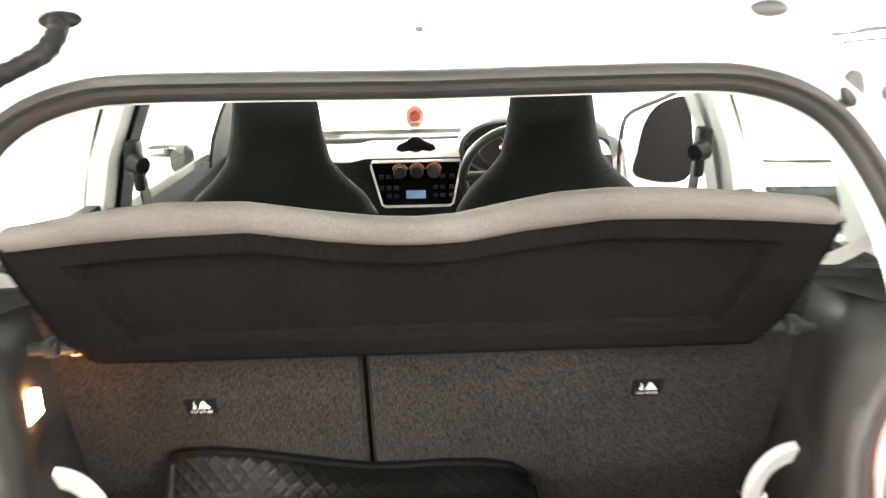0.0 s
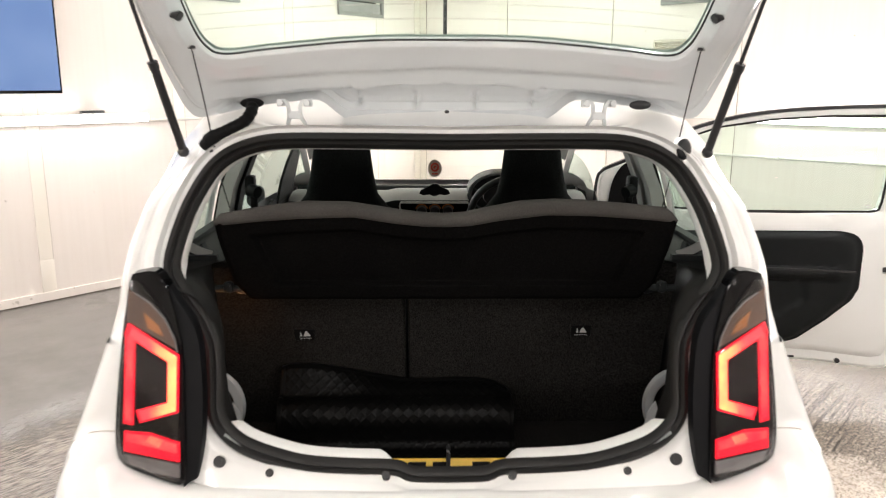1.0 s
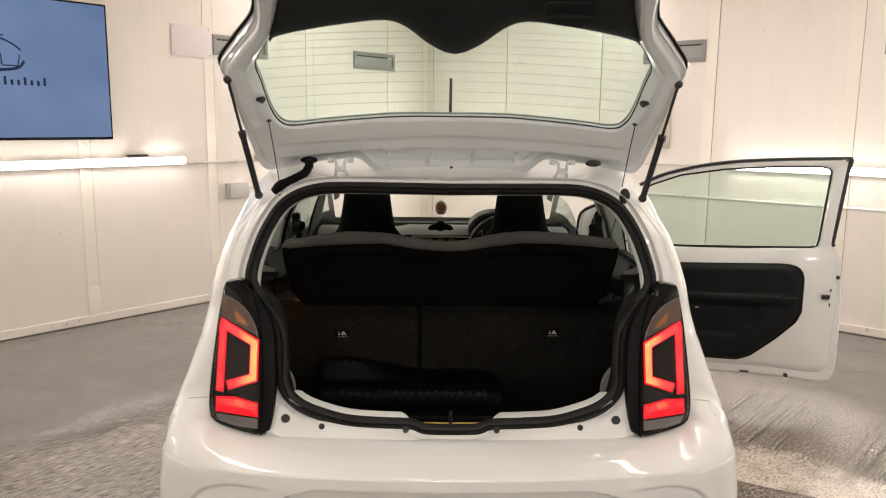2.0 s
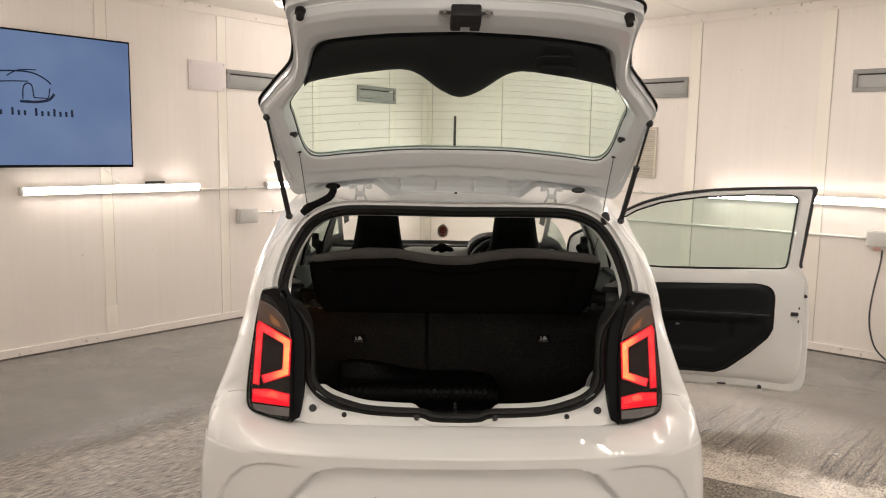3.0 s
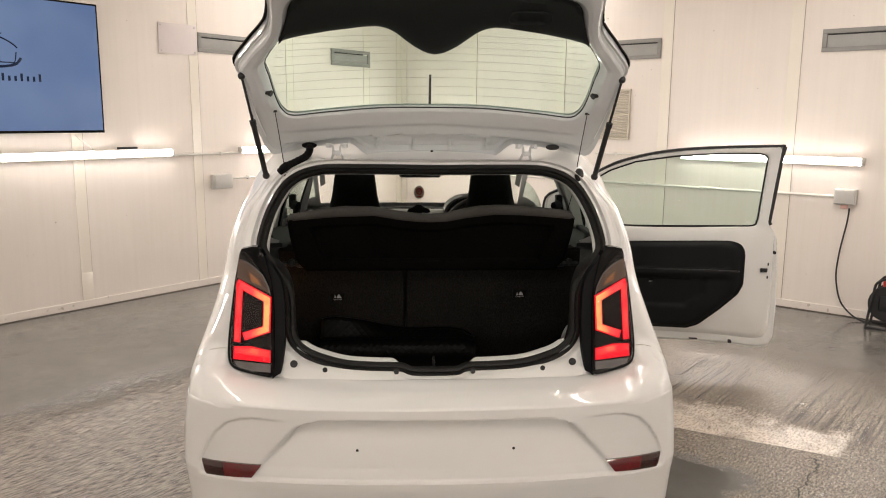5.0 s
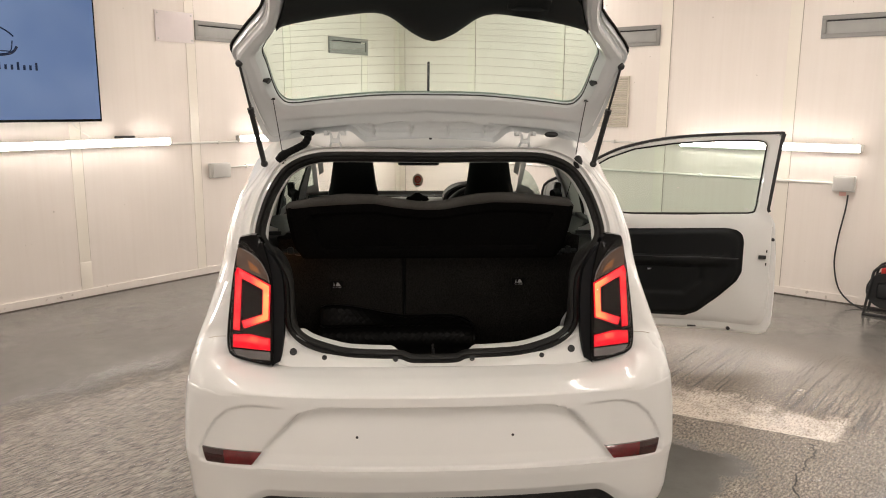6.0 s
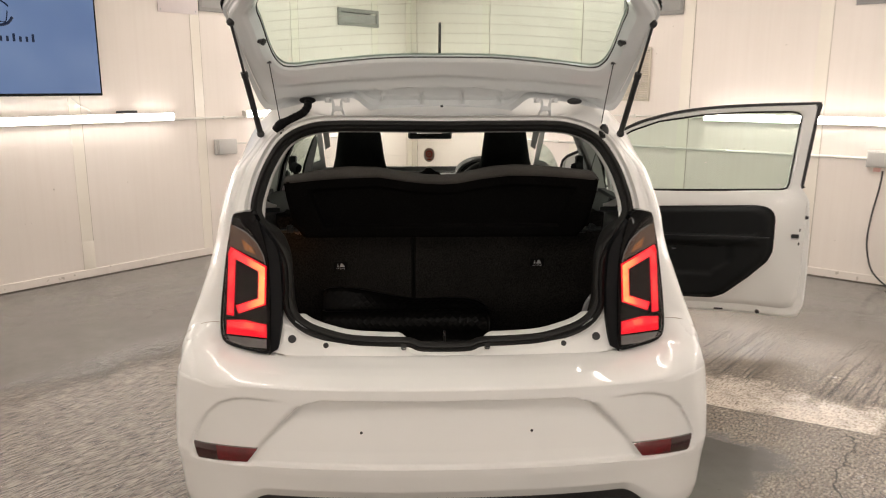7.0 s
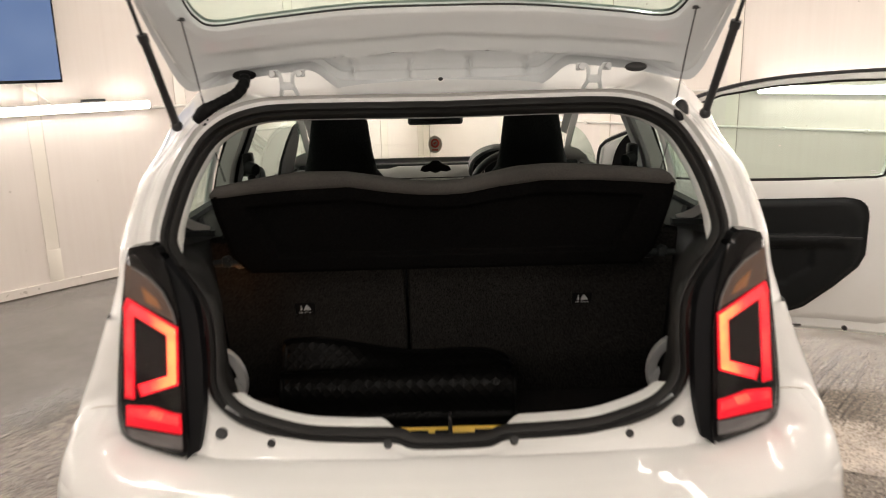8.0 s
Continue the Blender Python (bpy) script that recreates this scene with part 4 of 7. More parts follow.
for s in (-1, 1):
    lamp = new("tail_lamp")
    lamp.parent = car
    lamp["label"] = "smoked tail lamp with glowing red light guides"
    lamp_plate(s, [(0.602, 1.102), (0.640, 1.096), (0.662, 1.086), (0.674, 1.03), (0.683, 0.985), (0.697, 0.89), (0.708, 0.80), (0.712, 0.735), (0.704, 0.694), (0.674, 0.679), (0.608, 0.671), (0.56, 0.669), (0.545, 0.672),
                   (0.541, 0.70), (0.540, 0.80), (0.540, 0.90), (0.546, 0.97), (0.560, 1.03), (0.578, 1.08)], 0.004, 0.035, "lamp_housing", BLACK_GLOSS, lamp, "gloss black housing", 14)
    # dark side trim between lamp and opening
    lamp_plate(s, [(0.521, 0.681), (0.536, 0.674), (0.552, 0.672), (0.552, 0.80), (0.552, 0.92), (0.562, 0.99), (0.585, 1.06), (0.605, 1.098), (0.588, 1.086), (0.556, 1.05), (0.517, 0.99), (0.506, 0.90), (0.506, 0.80), (0.511, 0.74)], -0.003, 0.035, "lamp_trim", TRIM_LAMP, lamp, "matt black filler strip", 13)
    lamp_plate(s, [(0.668, 1.062), (0.622, 1.040), (0.581, 1.010), (0.560, 0.972), (0.554, 0.950), (0.674, 0.994)], 0.0055, 0.01, "indicator_lens", LAMP_AMBER, lamp, "unlit amber lens")
    lamp_plate(s, [(0.632, 1.018), (0.596, 0.994), (0.583, 0.972), (0.622, 0.985)], 0.0062, 0.006, "indicator_reflector", LAMP_ORANGE, lamp, "dull orange reflector")
    bar(s, [(0.650, 1.054), (0.615, 1.038), (0.580, 1.010), (0.559, 0.972), (0.553, 0.946)], 0.0035, 0.0075, "lens_edge", LAMP_CLEAR, lamp, "clear lens edge")
    lamp_plate(s, [(0.560, 0.935), (0.668, 0.985), (0.685, 0.765), (0.556, 0.815)], 0.0055, 0.01, "dark_lens", LAMP_DARK, lamp)
    bar(s, [(0.674, 0.978), (0.563, 0.931), (0.567, 0.831), (0.651, 0.797)], 0.027, 0.0080, "inner_light_guide", LAMP_DEEP, lamp, "glowing deep red light guide")
    bar(s, [(0.662, 0.973), (0.564, 0.930), (0.568, 0.832), (0.645, 0.800)], 0.020, 0.0088, "inner_light_core", LAMP_GUIDE, lamp, "glowing orange-red core")
    bar(s, [(0.6632, 0.974), (0.675, 0.777)], 0.025, 0.0083, "outer_light_guide", LAMP_DEEP, lamp, "glowing deep red light guide")
    bar(s, [(0.6640, 0.966), (0.6745, 0.785)], 0.016, 0.0090, "outer_light_core", LAMP_RED, lamp, "glowing red core")
    lamp_plate(s, [(0.553, 0.760), (0.624, 0.768), (0.688, 0.760), (0.690, 0.717), (0.553, 0.720)], 0.0075, 0.01, "lower_light", LAMP_DEEP, lamp, "glowing red lower light")
    lamp_plate(s, [(0.558, 0.756), (0.624, 0.763), (0.683, 0.756), (0.684, 0.740), (0.558, 0.738)], 0.0085, 0.008, "lower_light_core", LAMP_RED, lamp)
    lamp_plate(s, [(0.590, 0.760), (0.622, 0.763), (0.634, 0.748), (0.600, 0.742)], 0.0092, 0.008, "lamp_hot_spot", LAMP_HOT, lamp)
    lamp_plate(s, [(0.553, 0.715), (0.690, 0.711), (0.676, 0.692), (0.625, 0.684), (0.553, 0.687)], 0.006, 0.01, "reversing_lens", LAMP_CLEAR, lamp, "unlit grey lens")


# clear outer lens, gently domed
LENS = pane("lamp_outer_lens", (0.97, 0.95, 0.95), 0.6)
for s, lamp in zip((-1, 1), [o for o in bpy.data.objects if o.name.startswith("tail_lamp")]):
    edge = [(p.x, p.z) for p in smooth_line([(0.640, 0, 1.080), (0.664, 0, 1.070), (0.672, 0, 1.02), (0.684, 0, 0.93), (0.697, 0, 0.81), (0.701, 0, 0.74), (0.690, 0, 0.697), (0.62, 0, 0.681), (0.556, 0, 0.679), (0.549, 0, 0.72), (0.549, 0, 0.84), (0.550, 0, 0.94), (0.566, 0, 0.99), (0.60, 0, 1.045)], 64, True)]
    cx, cz = 0.622, 0.86
    rows = []
    for f, lift in ((1.0, 0.004), (0.99, 0.0105), (0.93, 0.0135), (0.8, 0.016), (0.6, 0.018), (0.35, 0.0195), (0.02, 0.020)):
        rows.append([(s * (cx + (x - cx) * f), lamp_y(cx + (x - cx) * f, cz + (z - cz) * f) - lift, cz + (z - cz) * f) for x, z in edge])
    bm = bmesh.new()
    loft(bm, rows, True)
    part("outer_lens", bm, LENS, lamp, "clear domed outer lens", angle=60).visible_shadow = False


# smooth haunch under each lamp, from the bumper's face round to the flank
HAUNCH_TOP = [(0.56, 0.664), (0.62, 0.668), (0.672, 0.677), (0.702, 0.696), (0.711, 0.735), (0.709, 0.775), (0.703, 0.82), (0.697, 0.875), (0.689, 0.935)]
HAUNCH_LOW = [(0.56, 0.0, 0.597), (0.635, 0.0, 0.597), (0.71, 0.0, 0.597), (0.785, 0.0, 0.597), (0.838, 0.0, 0.600), (0.863, 0.90, 0.615), (0.855, 0.98, 0.665), (0.824, 1.03, 0.755), (0.781, 1.085, 0.90)]


def haunch(k, t):
    """k runs from under the lamp to the flank, t from the bumper's face up to the lamp."""
    ks = range(9)
    tx, tz = (lerp_table(k, ks, [p[i] for p in HAUNCH_TOP]) for i in (0, 1))
    bx, bz = (lerp_table(k, ks, [p[i] for p in HAUNCH_LOW]) for i in (0, 2))
    low_y = [p[1] or bump_plan(p[0], 0.598) for p in HAUNCH_LOW]
    by = lerp_table(k, ks, low_y) - 0.0015
    hi, lo = Vector((tx, lamp_y(tx, tz) + 0.014, tz)), Vector((bx, by, bz))
    mid = Vector((bx - 0.012, by + 0.02, hi.z - 0.004))
    mid = mid.lerp(Vector((bx - 0.004, hi.y + 0.035, lo.z * 0.5 + hi.z * 0.5)), smoothstep(3.5, 6.2, k))
    q = lo * (1 - t) ** 2 + mid * 2 * t * (1 - t) + hi * t * t
    # under the lamp it follows the bumper's own shoulder
    z = 0.597 + (0.664 - 0.597) * min(t * 1.25, 1)
    flat = Vector((bx, bump_plan(bx, z) - 0.0012, z))
    flat = flat.lerp(hi, smoothstep(0.8, 1.0, t))
    return flat.lerp(q, smoothstep(0.6, 2.5, k))


for s in (-1, 1):
    bm = bmesh.new()
    grid = []
    for k in np.linspace(0, 8, 81):
        grid.append([haunch(k, t) for t in np.linspace(0, 1, 31)])
    for _ in range(3):
        grid = [grid[0]] + [[(p * 2 + q + r) / 4 for p, q, r in zip(g1, g0, g2)] for g0, g1, g2 in zip(grid, grid[1:], grid[2:])] + [grid[-1]]
    loft(bm, [[(s * p.x, p.y, p.z) for p in g] for g in grid])
    part("bumper_corner", bm, WHITE, car, angle=70)
    bm = bmesh.new()
    pipe(bm, [(s * p.x, p.y - 0.0006, p.z + 0.0004) for p in (grid[int(43 + 15 * (1 - t))][int(30 * t)] for t in np.linspace(0.97, 0.2, 14))], 0.0011, 5)
    part("bumper_seam", bm, JOINT, car, "fine panel gap")


# ---- tailgate ----
gate = new("tailgate")
gate.parent = car
gate["label"] = "raised white tailgate with heated glass"
G_PROFILE = [(1.187, 1.383), (1.175, 1.405), (1.16, 1.43), (1.12, 1.492), (1.06, 1.575), (1.0, 1.660), (0.95, 1.725), (0.89, 1.777), (0.80, 1.838), (0.72, 1.894), (0.64, 1.950), (0.56, 2.004), (0.50, 2.03)]
GYS, GZS = [p[0] for p in G_PROFILE][::-1], [p[1] for p in G_PROFILE][::-1]


def gate_place(x, y, d=0.0):
    """A point of the gate's inner face; d is how far it stands proud towards the boot."""
    z = lerp_table(y, GYS, GZS)
    dz = (lerp_table(y + 0.02, GYS, GZS) - lerp_table(y - 0.02, GYS, GZS)) / 0.04
    n = Vector((0, dz, -1)).normalized()
    bow = -0.03 * x * x
    if d > 0:
        d *= 1 - 0.85 * smoothstep(1.03, 1.09, y)
    return Vector((x, y, z + bow)) + n * d


G_OUT = [(0, 0.545), (0.30, 0.552), (0.46, 0.575), (0.522, 0.60), (0.522, 0.66), (0.525, 0.74), (0.54, 0.80), (0.565, 0.838), (0.62, 0.895), (0.672, 0.945), (0.677, 0.962), (0.664, 0.985), (0.655, 1.03), (0.642, 1.09), (0.630, 1.13), (0.616, 1.16), (0.590, 1.174), (0.52, 1.168), (0.45, 1.160), (0.33, 1.153), (0.295, 1.155), (0.25, 1.178), (0.21, 1.182), (0, 1.183)]
G_IN = [(0, 0.683), (0.222, 0.693), (0.38, 0.709), (0.435, 0.722), (0.462, 0.750), (0.478, 0.80), (0.509, 0.868), (0.558, 0.925), (0.577, 0.955), (0.570, 0.985), (0.556, 1.04), (0.537, 1.070), (0.50, 1.083), (0.39, 1.077), (0.185, 1.067), (0, 1.066)]


def rib(pts, n):
    h = smooth_line([(x, y, 0) for x, y in pts], n)
    return [(p.x, p.y) for p in h] + [(-p.x, p.y) for p in h[-2:0:-1]]


NG = 220
g_out, g_in = rib(G_OUT, NG), rib(G_IN, NG)
def pressing(x, y):
    """Stamped relief at the foot of the gate."""
    ax = abs(x)
    crease = lerp_table(ax, [0, 0.30, 0.52], [1.129, 1.138, 1.147])
    d = 0.027 * smoothstep(0.0, 0.006, y - crease) * smoothstep(0.56, 0.50, ax)
    # the shallower fold above it
    d += 0.009 * smoothstep(0.0, 0.009, y - crease + 0.030) * smoothstep(0.60, 0.50, ax)
    for at in (0.07, 0.205):
        d -= 0.010 * smoothstep(0.007, 0.001, abs(ax - at)) * smoothstep(1.145, 1.150, y) * smoothstep(1.18, 1.174, y)
    return -d


levels = [(0.0, -0.030), (-0.004, -0.012), (0.02, 0.0), (0.13, -0.003), (0.17, 0.003), (0.22, 0.024), (0.32, 0.031), (0.62, 0.030), (0.80, 0.024), (0.92, 0.006), (1.0, -0.008), (1.0, -0.026)]
bm = bmesh.new()
rows = []
fine = []
for (f0, d0), (f1, d1) in zip(levels, levels[1:]):
    fine += [(f0 + (f1 - f0) * k / 7, d0 + (d1 - d0) * k / 7) for k in range(7)]
fine.append(levels[-1])
for f, d in fine:
    row = []
    for a, b in zip(g_out, g_in):
        x, y = a[0] + (b[0] - a[0]) * f, a[1] + (b[1] - a[1]) * f
        row.append(gate_place(x, y, d) + Vector((0, -0.8, -0.5)) * (pressing(x, y) if 0.03 < f < 0.95 else 0))
    rows.append(row)
loft(bm, rows, True)
part("inner_panel", bm, WHITE_SHADED, gate, "white painted inner panel", angle=50)
# outer skin
bm = bmesh.new()
rows = []
for f, d in ((0.0, -0.030), (0.02, -0.042), (0.3, -0.05), (0.7, -0.045), (1.0, -0.036)):
    rows.append([gate_place(a[0] + (b[0] - a[0]) * f, a[1] + (b[1] - a[1]) * f, d) for a, b in zip(g_out, g_in)])
loft(bm, rows, True)
part("outer_skin", bm, WHITE, gate, angle=50)
# dark edge along the free sides
bm = bmesh.new()
k = next(i for i, (x, y) in enumerate(g_out) if y >= 1.145)
m = len([1 for x, y in g_out if y >= 1.145])
loop = [gate_place(x * 1.008, y - (0.005 if y < 0.62 else 0), -0.034) for x, y in (g_out[k + m:] + g_out[:k])]
pipe(bm, loop, 0.0055, 8)
part("edge_trim", bm, BLACK_GLOSS, gate, "black outer glass edge")
# folded hem of the skin inside that edge
bm = bmesh.new()
hem = [(a[0] + (b[0] - a[0]) * 0.15, a[1] + (b[1] - a[1]) * 0.15) for a, b in zip(g_out, g_in)]
pipe(bm, [gate_place(x, y, 0.0) for x, y in hem[k + m:] + hem[:k]], 0.0022, 6)
part("hem_edge", bm, WHITE, gate)
# glass
bm = bmesh.new()
rows = []
cxy = (0, 0.90)
for f in (1.0, 0.75, 0.5, 0.25, 0.02):
    rows.append([gate_place(x * f, cxy[1] + (y - cxy[1]) * f, -0.026) for x, y in g_in])
loft(bm, rows, True)
part("glass", bm, GLASS, gate, "tinted heated rear glass", angle=80)
bm = bmesh.new()
loop = [gate_place(x, y, -0.012) for x, y in g_in]
sweep(bm, loop, disc(0.0035, 6), True)
part("glass_gasket", bm, BLACK, gate)
for k in range(9):
    y = 0.875 + 0.0205 * k
    bm = bmesh.new()
    w = lerp_table(y, [0.84, 0.925, 0.955, 1.04, 1.07], [0.47, 0.55, 0.57, 0.55, 0.52]) - 0.015
    pipe(bm, [gate_place(x, y + 0.012 * (x / 0.55) ** 2, -0.0245) for x in np.linspace(-w, w, 15)], 0.0005, 4)
    part("heating_wire", bm, WIRE, gate)
# trim panel with its central lobe
bm = bmesh.new()
T_TOP = lambda x: lerp_table(abs(x), [0, 0.222, 0.38, 0.43, 0.462, 0.512], [0.683, 0.693, 0.709, 0.722, 0.755, 0.87])
T_LOW = lambda x: lerp_table(abs(x), [0, 0.03, 0.067, 0.10, 0.13, 0.16, 0.19, 0.23, 0.34, 0.512], [0.912, 0.906, 0.886, 0.860, 0.835, 0.818, 0.811, 0.813, 0.829, 0.862])
rows = []
xs = np.linspace(-0.51, 0.51, 81)
for f, d in ((0, -0.02), (0.0, 0.006), (0.06, 0.014), (0.25, 0.02), (0.5, 0.024), (0.8, 0.018), (0.95, 0.012), (1.0, 0.004), (1.0, -0.022)):
    row = []
    for x in xs:
        y = T_TOP(x) + (T_LOW(x) - T_TOP(x)) * f
        pocket = -0.012 * smoothstep(0, 0.012, 0.055 - abs(x - 0.295)) * smoothstep(0.2, 0.3, f) * smoothstep(0.85, 0.75, f)
        lobe = 0.012 * smoothstep(0.16, 0.05, abs(x)) * smoothstep(0.1, 0.4, f)
        row.append(gate_place(x, y, d + pocket + lobe))
    rows.append(row)
loft(bm, rows)
trim = part("trim_panel", bm, TRIM_DARK, gate, "black plastic trim with a central lobe", angle=35)
bm = bmesh.new()
loft(bm, [[gate_place(0.295 + 0.068 * math.copysign(abs(math.cos(a)) ** 0.4, math.cos(a)) * g, 0.757 + 0.022 * math.copysign(abs(math.sin(a)) ** 0.5, math.sin(a)) * g, d) for a in np.linspace(0, 2 * math.pi, 32, endpoint=False)] for g, d in ((1.04, 0.021), (1.0, 0.0245), (0.9, 0.012), (0.05, 0.010))], True)
part("pull_handle", bm, TRIM_DARK, gate, "recessed black pull handle")
# latch
bm = bmesh.new()
box(bm, gate_place(0.0, 0.588, 0.040), (0.086, 0.050, 0.046), 0.006, Matrix.Rotation(radians(-35), 4, "X"))
for x in (-0.030, 0.026):
    box(bm, gate_place(x, 0.612, 0.042), (0.030, 0.030, 0.034), 0.004, Matrix.Rotation(radians(-35), 4, "X"))
part("latch", bm, BLACK, gate, "black latch block")
for s in (-1, 1):
    bm = bmesh.new()
    p = gate_place(s * 0.06, 0.584, 0.03)
    cyl(bm, p, gate_place(s * 0.06, 0.584, 0.045), 0.009, 12)
    box(bm, gate_place(s * 0.06, 0.584, 0.032), (0.034, 0.014, 0.004), 0.001, Matrix.Rotation(radians(-35), 4, "X"))
    part("latch_screw", bm, STEEL, gate)
    bm = bmesh.new()
    cyl(bm, gate_place(s * 0.478, 0.606, 0.0), gate_place(s * 0.478, 0.606, 0.032), 0.014, 18, 0.011)
    cyl(bm, gate_place(s * 0.478, 0.606, 0.0), gate_place(s * 0.478, 0.606, 0.012), 0.0165, 18)
    part("rubber_stop", bm, RUBBER, gate, "round black rubber stop")
    # hinge bracket
    bm = bmesh.new()
    hx = s * 0.35
    for o in (-0.016, 0.016):
        pts = [(hx + o * 1.9, 1.112, 1.436), (hx + o, 1.100, 1.436), (hx + o * 0.8, 1.106, 1.408), (hx + o * 1.2, 1.125, 1.388), (hx + o * 1.4, 1.14, 1.368)]
        sweep(bm, smooth_line(pts, 14), [(-0.004, -0.003), (0.004, -0.003), (0.004, 0.003), (-0.004, 0.003)], up=(0, 1, 0))
        cyl(bm, (hx + o * 1.9, 1.09, 1.436), (hx + o * 1.9, 1.125, 1.436), 0.0065, 12)
        box(bm, (hx + o * 1.9, 1.110, 1.436), (0.02, 0.006, 0.018), 0.002)
    box(bm, (hx, 1.104, 1.408), (0.03, 0.006, 0.018), 0.003)
    part("hinge", bm, WHITE_SHADED, gate, "white painted hinge arm")
    # small buffers and cable posts beside the glass
    bm = bmesh.new()
    p = gate_place(s * 0.585, 1.015, 0.018)
    cyl(bm, p, p + Vector((-s * 0.018, -0.008, 0.0)), 0.006, 10, 0.008)
    cyl(bm, p + Vector((-s * 0.018, -0.008, 0)), p + Vector((-s * 0.024, -0.01, -0.004)), 0.011, 12)
    part("side_buffer", bm, BLACK, gate)
    bm = bmesh.new()
    a = Vector((s * 0.562, 1.058, 1.556))
    box(bm, a, (0.016, 0.012, 0.008), 0.002)
    part("cable_post", bm, BLACK, gate)
    bm = bmesh.new()
    pipe(bm, [a, (s * 0.553, 1.08, 1.47), (s * 0.541, 1.10, 1.36)], 0.0016, 6)
    part("shelf_cord", bm, BLACK, gate, "thin black shelf cord")
    # gas strut
    strut = new("gas_strut")
    strut.parent = car
    strut["label"] = "black gas strut"
    b0, b1 = Vector((s * 0.607, 1.095, 1.325)), Vector((s * 0.652, 0.945, 1.672))
    mid = b0.lerp(b1, 0.55)
    bm = bmesh.new()
    cyl(bm, b0, mid, 0.0095, 14)
    ball(bm, b0, 0.0135, (1, 1, 1), 12)
    cyl(bm, mid - (mid - b0) * 0.04, mid + (mid - b0) * 0.04, 0.0115, 14)
    part("cylinder", bm, BLACK, strut)
    bm = bmesh.new()
    cyl(bm, mid, b1, 0.0045, 10)
    part("rod", bm, BLACK, strut)
    bm = bmesh.new()
    ball(bm, b1, 0.013, (1, 1, 1), 12)
    box(bm, b1 + Vector((-s * 0.012, 0.012, 0.006)), (0.028, 0.02, 0.03), 0.005, Matrix.Rotation(radians(25), 4, "X"))
    part("ball_socket", bm, BLACK, strut)
# plug holes on the base of the gate
bm = bmesh.new()
p = Vector((0.452, 1.128, 1.432))
ball(bm, p, 0.026, (1, 0.35, 0.42), 18)
part("blanking_plug", bm, BLACK, gate, "oval black blanking plug")
bm = bmesh.new()
ball(bm, (0.0, 1.135, 1.415), 0.006, (1, 0.5, 0.7), 10)
part("screw_hole", bm, BLACK, gate)
bm = bmesh.new()
ball(bm, (0.543, 1.070, 1.334), 0.026, (0.66, 0.5, 0.95), 18)
part("blanking_plug", bm, BLACK, car, "oval black blanking plug")
# wiring hose
hose = new("wiring_hose")
hose.parent = car
hose["label"] = "ribbed black wiring hose"
bm = bmesh.new()
path = smooth_line([(-0.452, 1.132, 1.434), (-0.449, 1.104, 1.415), (-0.463, 1.088, 1.394), (-0.498, 1.077, 1.375), (-0.530, 1.071, 1.358), (-0.549, 1.076, 1.336)], 70)
rows = []
for i, p in enumerate(path):
    t = (path[min(i + 1, 69)] - path[max(i - 1, 0)]).normalized()
    s = t.cross(Vector((0, 1, 0))).normalized()
    u = s.cross(t)
    r = 0.0135 + 0.0007 * math.sin(i * 1.05) + 0.005 * smoothstep(48, 60, i)
    rows.append([p + s * r * math.cos(a) + u * r * math.sin(a) for a in np.linspace(0, 2 * math.pi, 12, endpoint=False)])
loft(bm, rows, True, True)
part("hose", bm, DEEP, hose, angle=70)
bm = bmesh.new()
ball(bm, (-0.452, 1.130, 1.434), 0.028, (1, 0.4, 0.42), 18)
part("grommet", bm, DEEP, hose)

# roof aerial
bm = bmesh.new()
cyl(bm, (0, 1.42, 1.465), (0, 1.355, 1.705), 0.006, 10, 0.005)
ball(bm, (0, 1.42, 1.478), 0.03, (0.6, 1.3, 0.5), 14)
part("aerial", bm, BLACK, car, "short black roof aerial")


# ---- driver's door, swung open ----
door = new("driver_door")
door.parent = car
door["label"] = "open white front door with a black door card"
HINGE, DU = Vector((0.80, 3.0, 0)), Vector((1.27, -0.29, 0)).normalized()
DW = Vector((-DU.y, DU.x, 0))


def door_at(u, z, w=0.0):
    """u along the door from its hinge, w from the inner face outwards."""
    tumble = -0.10 * max(0, z - 0.9) ** 1.5
    return HINGE + DU * u + DW * (w + tumble * 0) + Vector((0, 0, z))


D_OUT = [(0.02, 0.20), (0.70, 0.172), (1.06, 0.170), (1.325, 0.152), (1.375, 0.168), (1.40, 0.23), (1.404, 0.40), (1.396, 0.65), (1.375, 0.85), (1.335, 0.91), (1.322, 0.93), (1.345, 1.16), (1.366, 1.34),
         (1.366, 1.374), (1.34, 1.382), (1.07, 1.373), (0.814, 1.356), (0.62, 1.327), (0.456, 1.284), (0.357, 1.243), (0.16, 1.135), (0.02, 1.075), (-0.02, 1.045), (-0.03, 0.95), (-0.03, 0.55)]
D_GLASS = [(0.19, 0.90), (0.537, 0.886), (0.9, 0.895), (1.225, 0.905), (1.252, 0.915), (1.262, 0.95), (1.292, 1.29), (1.294, 1.322), (1.272, 1.340), (1.24, 1.347), (1.01, 1.343), (0.753, 1.324), (0.524, 1.287), (0.375, 1.232), (0.21, 1.13), (0.195, 1.10)]
D_CARD = [(0.10, 0.30), (0.30, 0.262), (0.70, 0.258), (0.88, 0.258), (0.95, 0.284), (1.076, 0.39), (1.175, 0.49), (1.20, 0.55), (1.2, 0.74), (1.185, 0.785), (1.15, 0.808), (1.10, 0.818), (0.55, 0.798), (0.12, 0.78)]


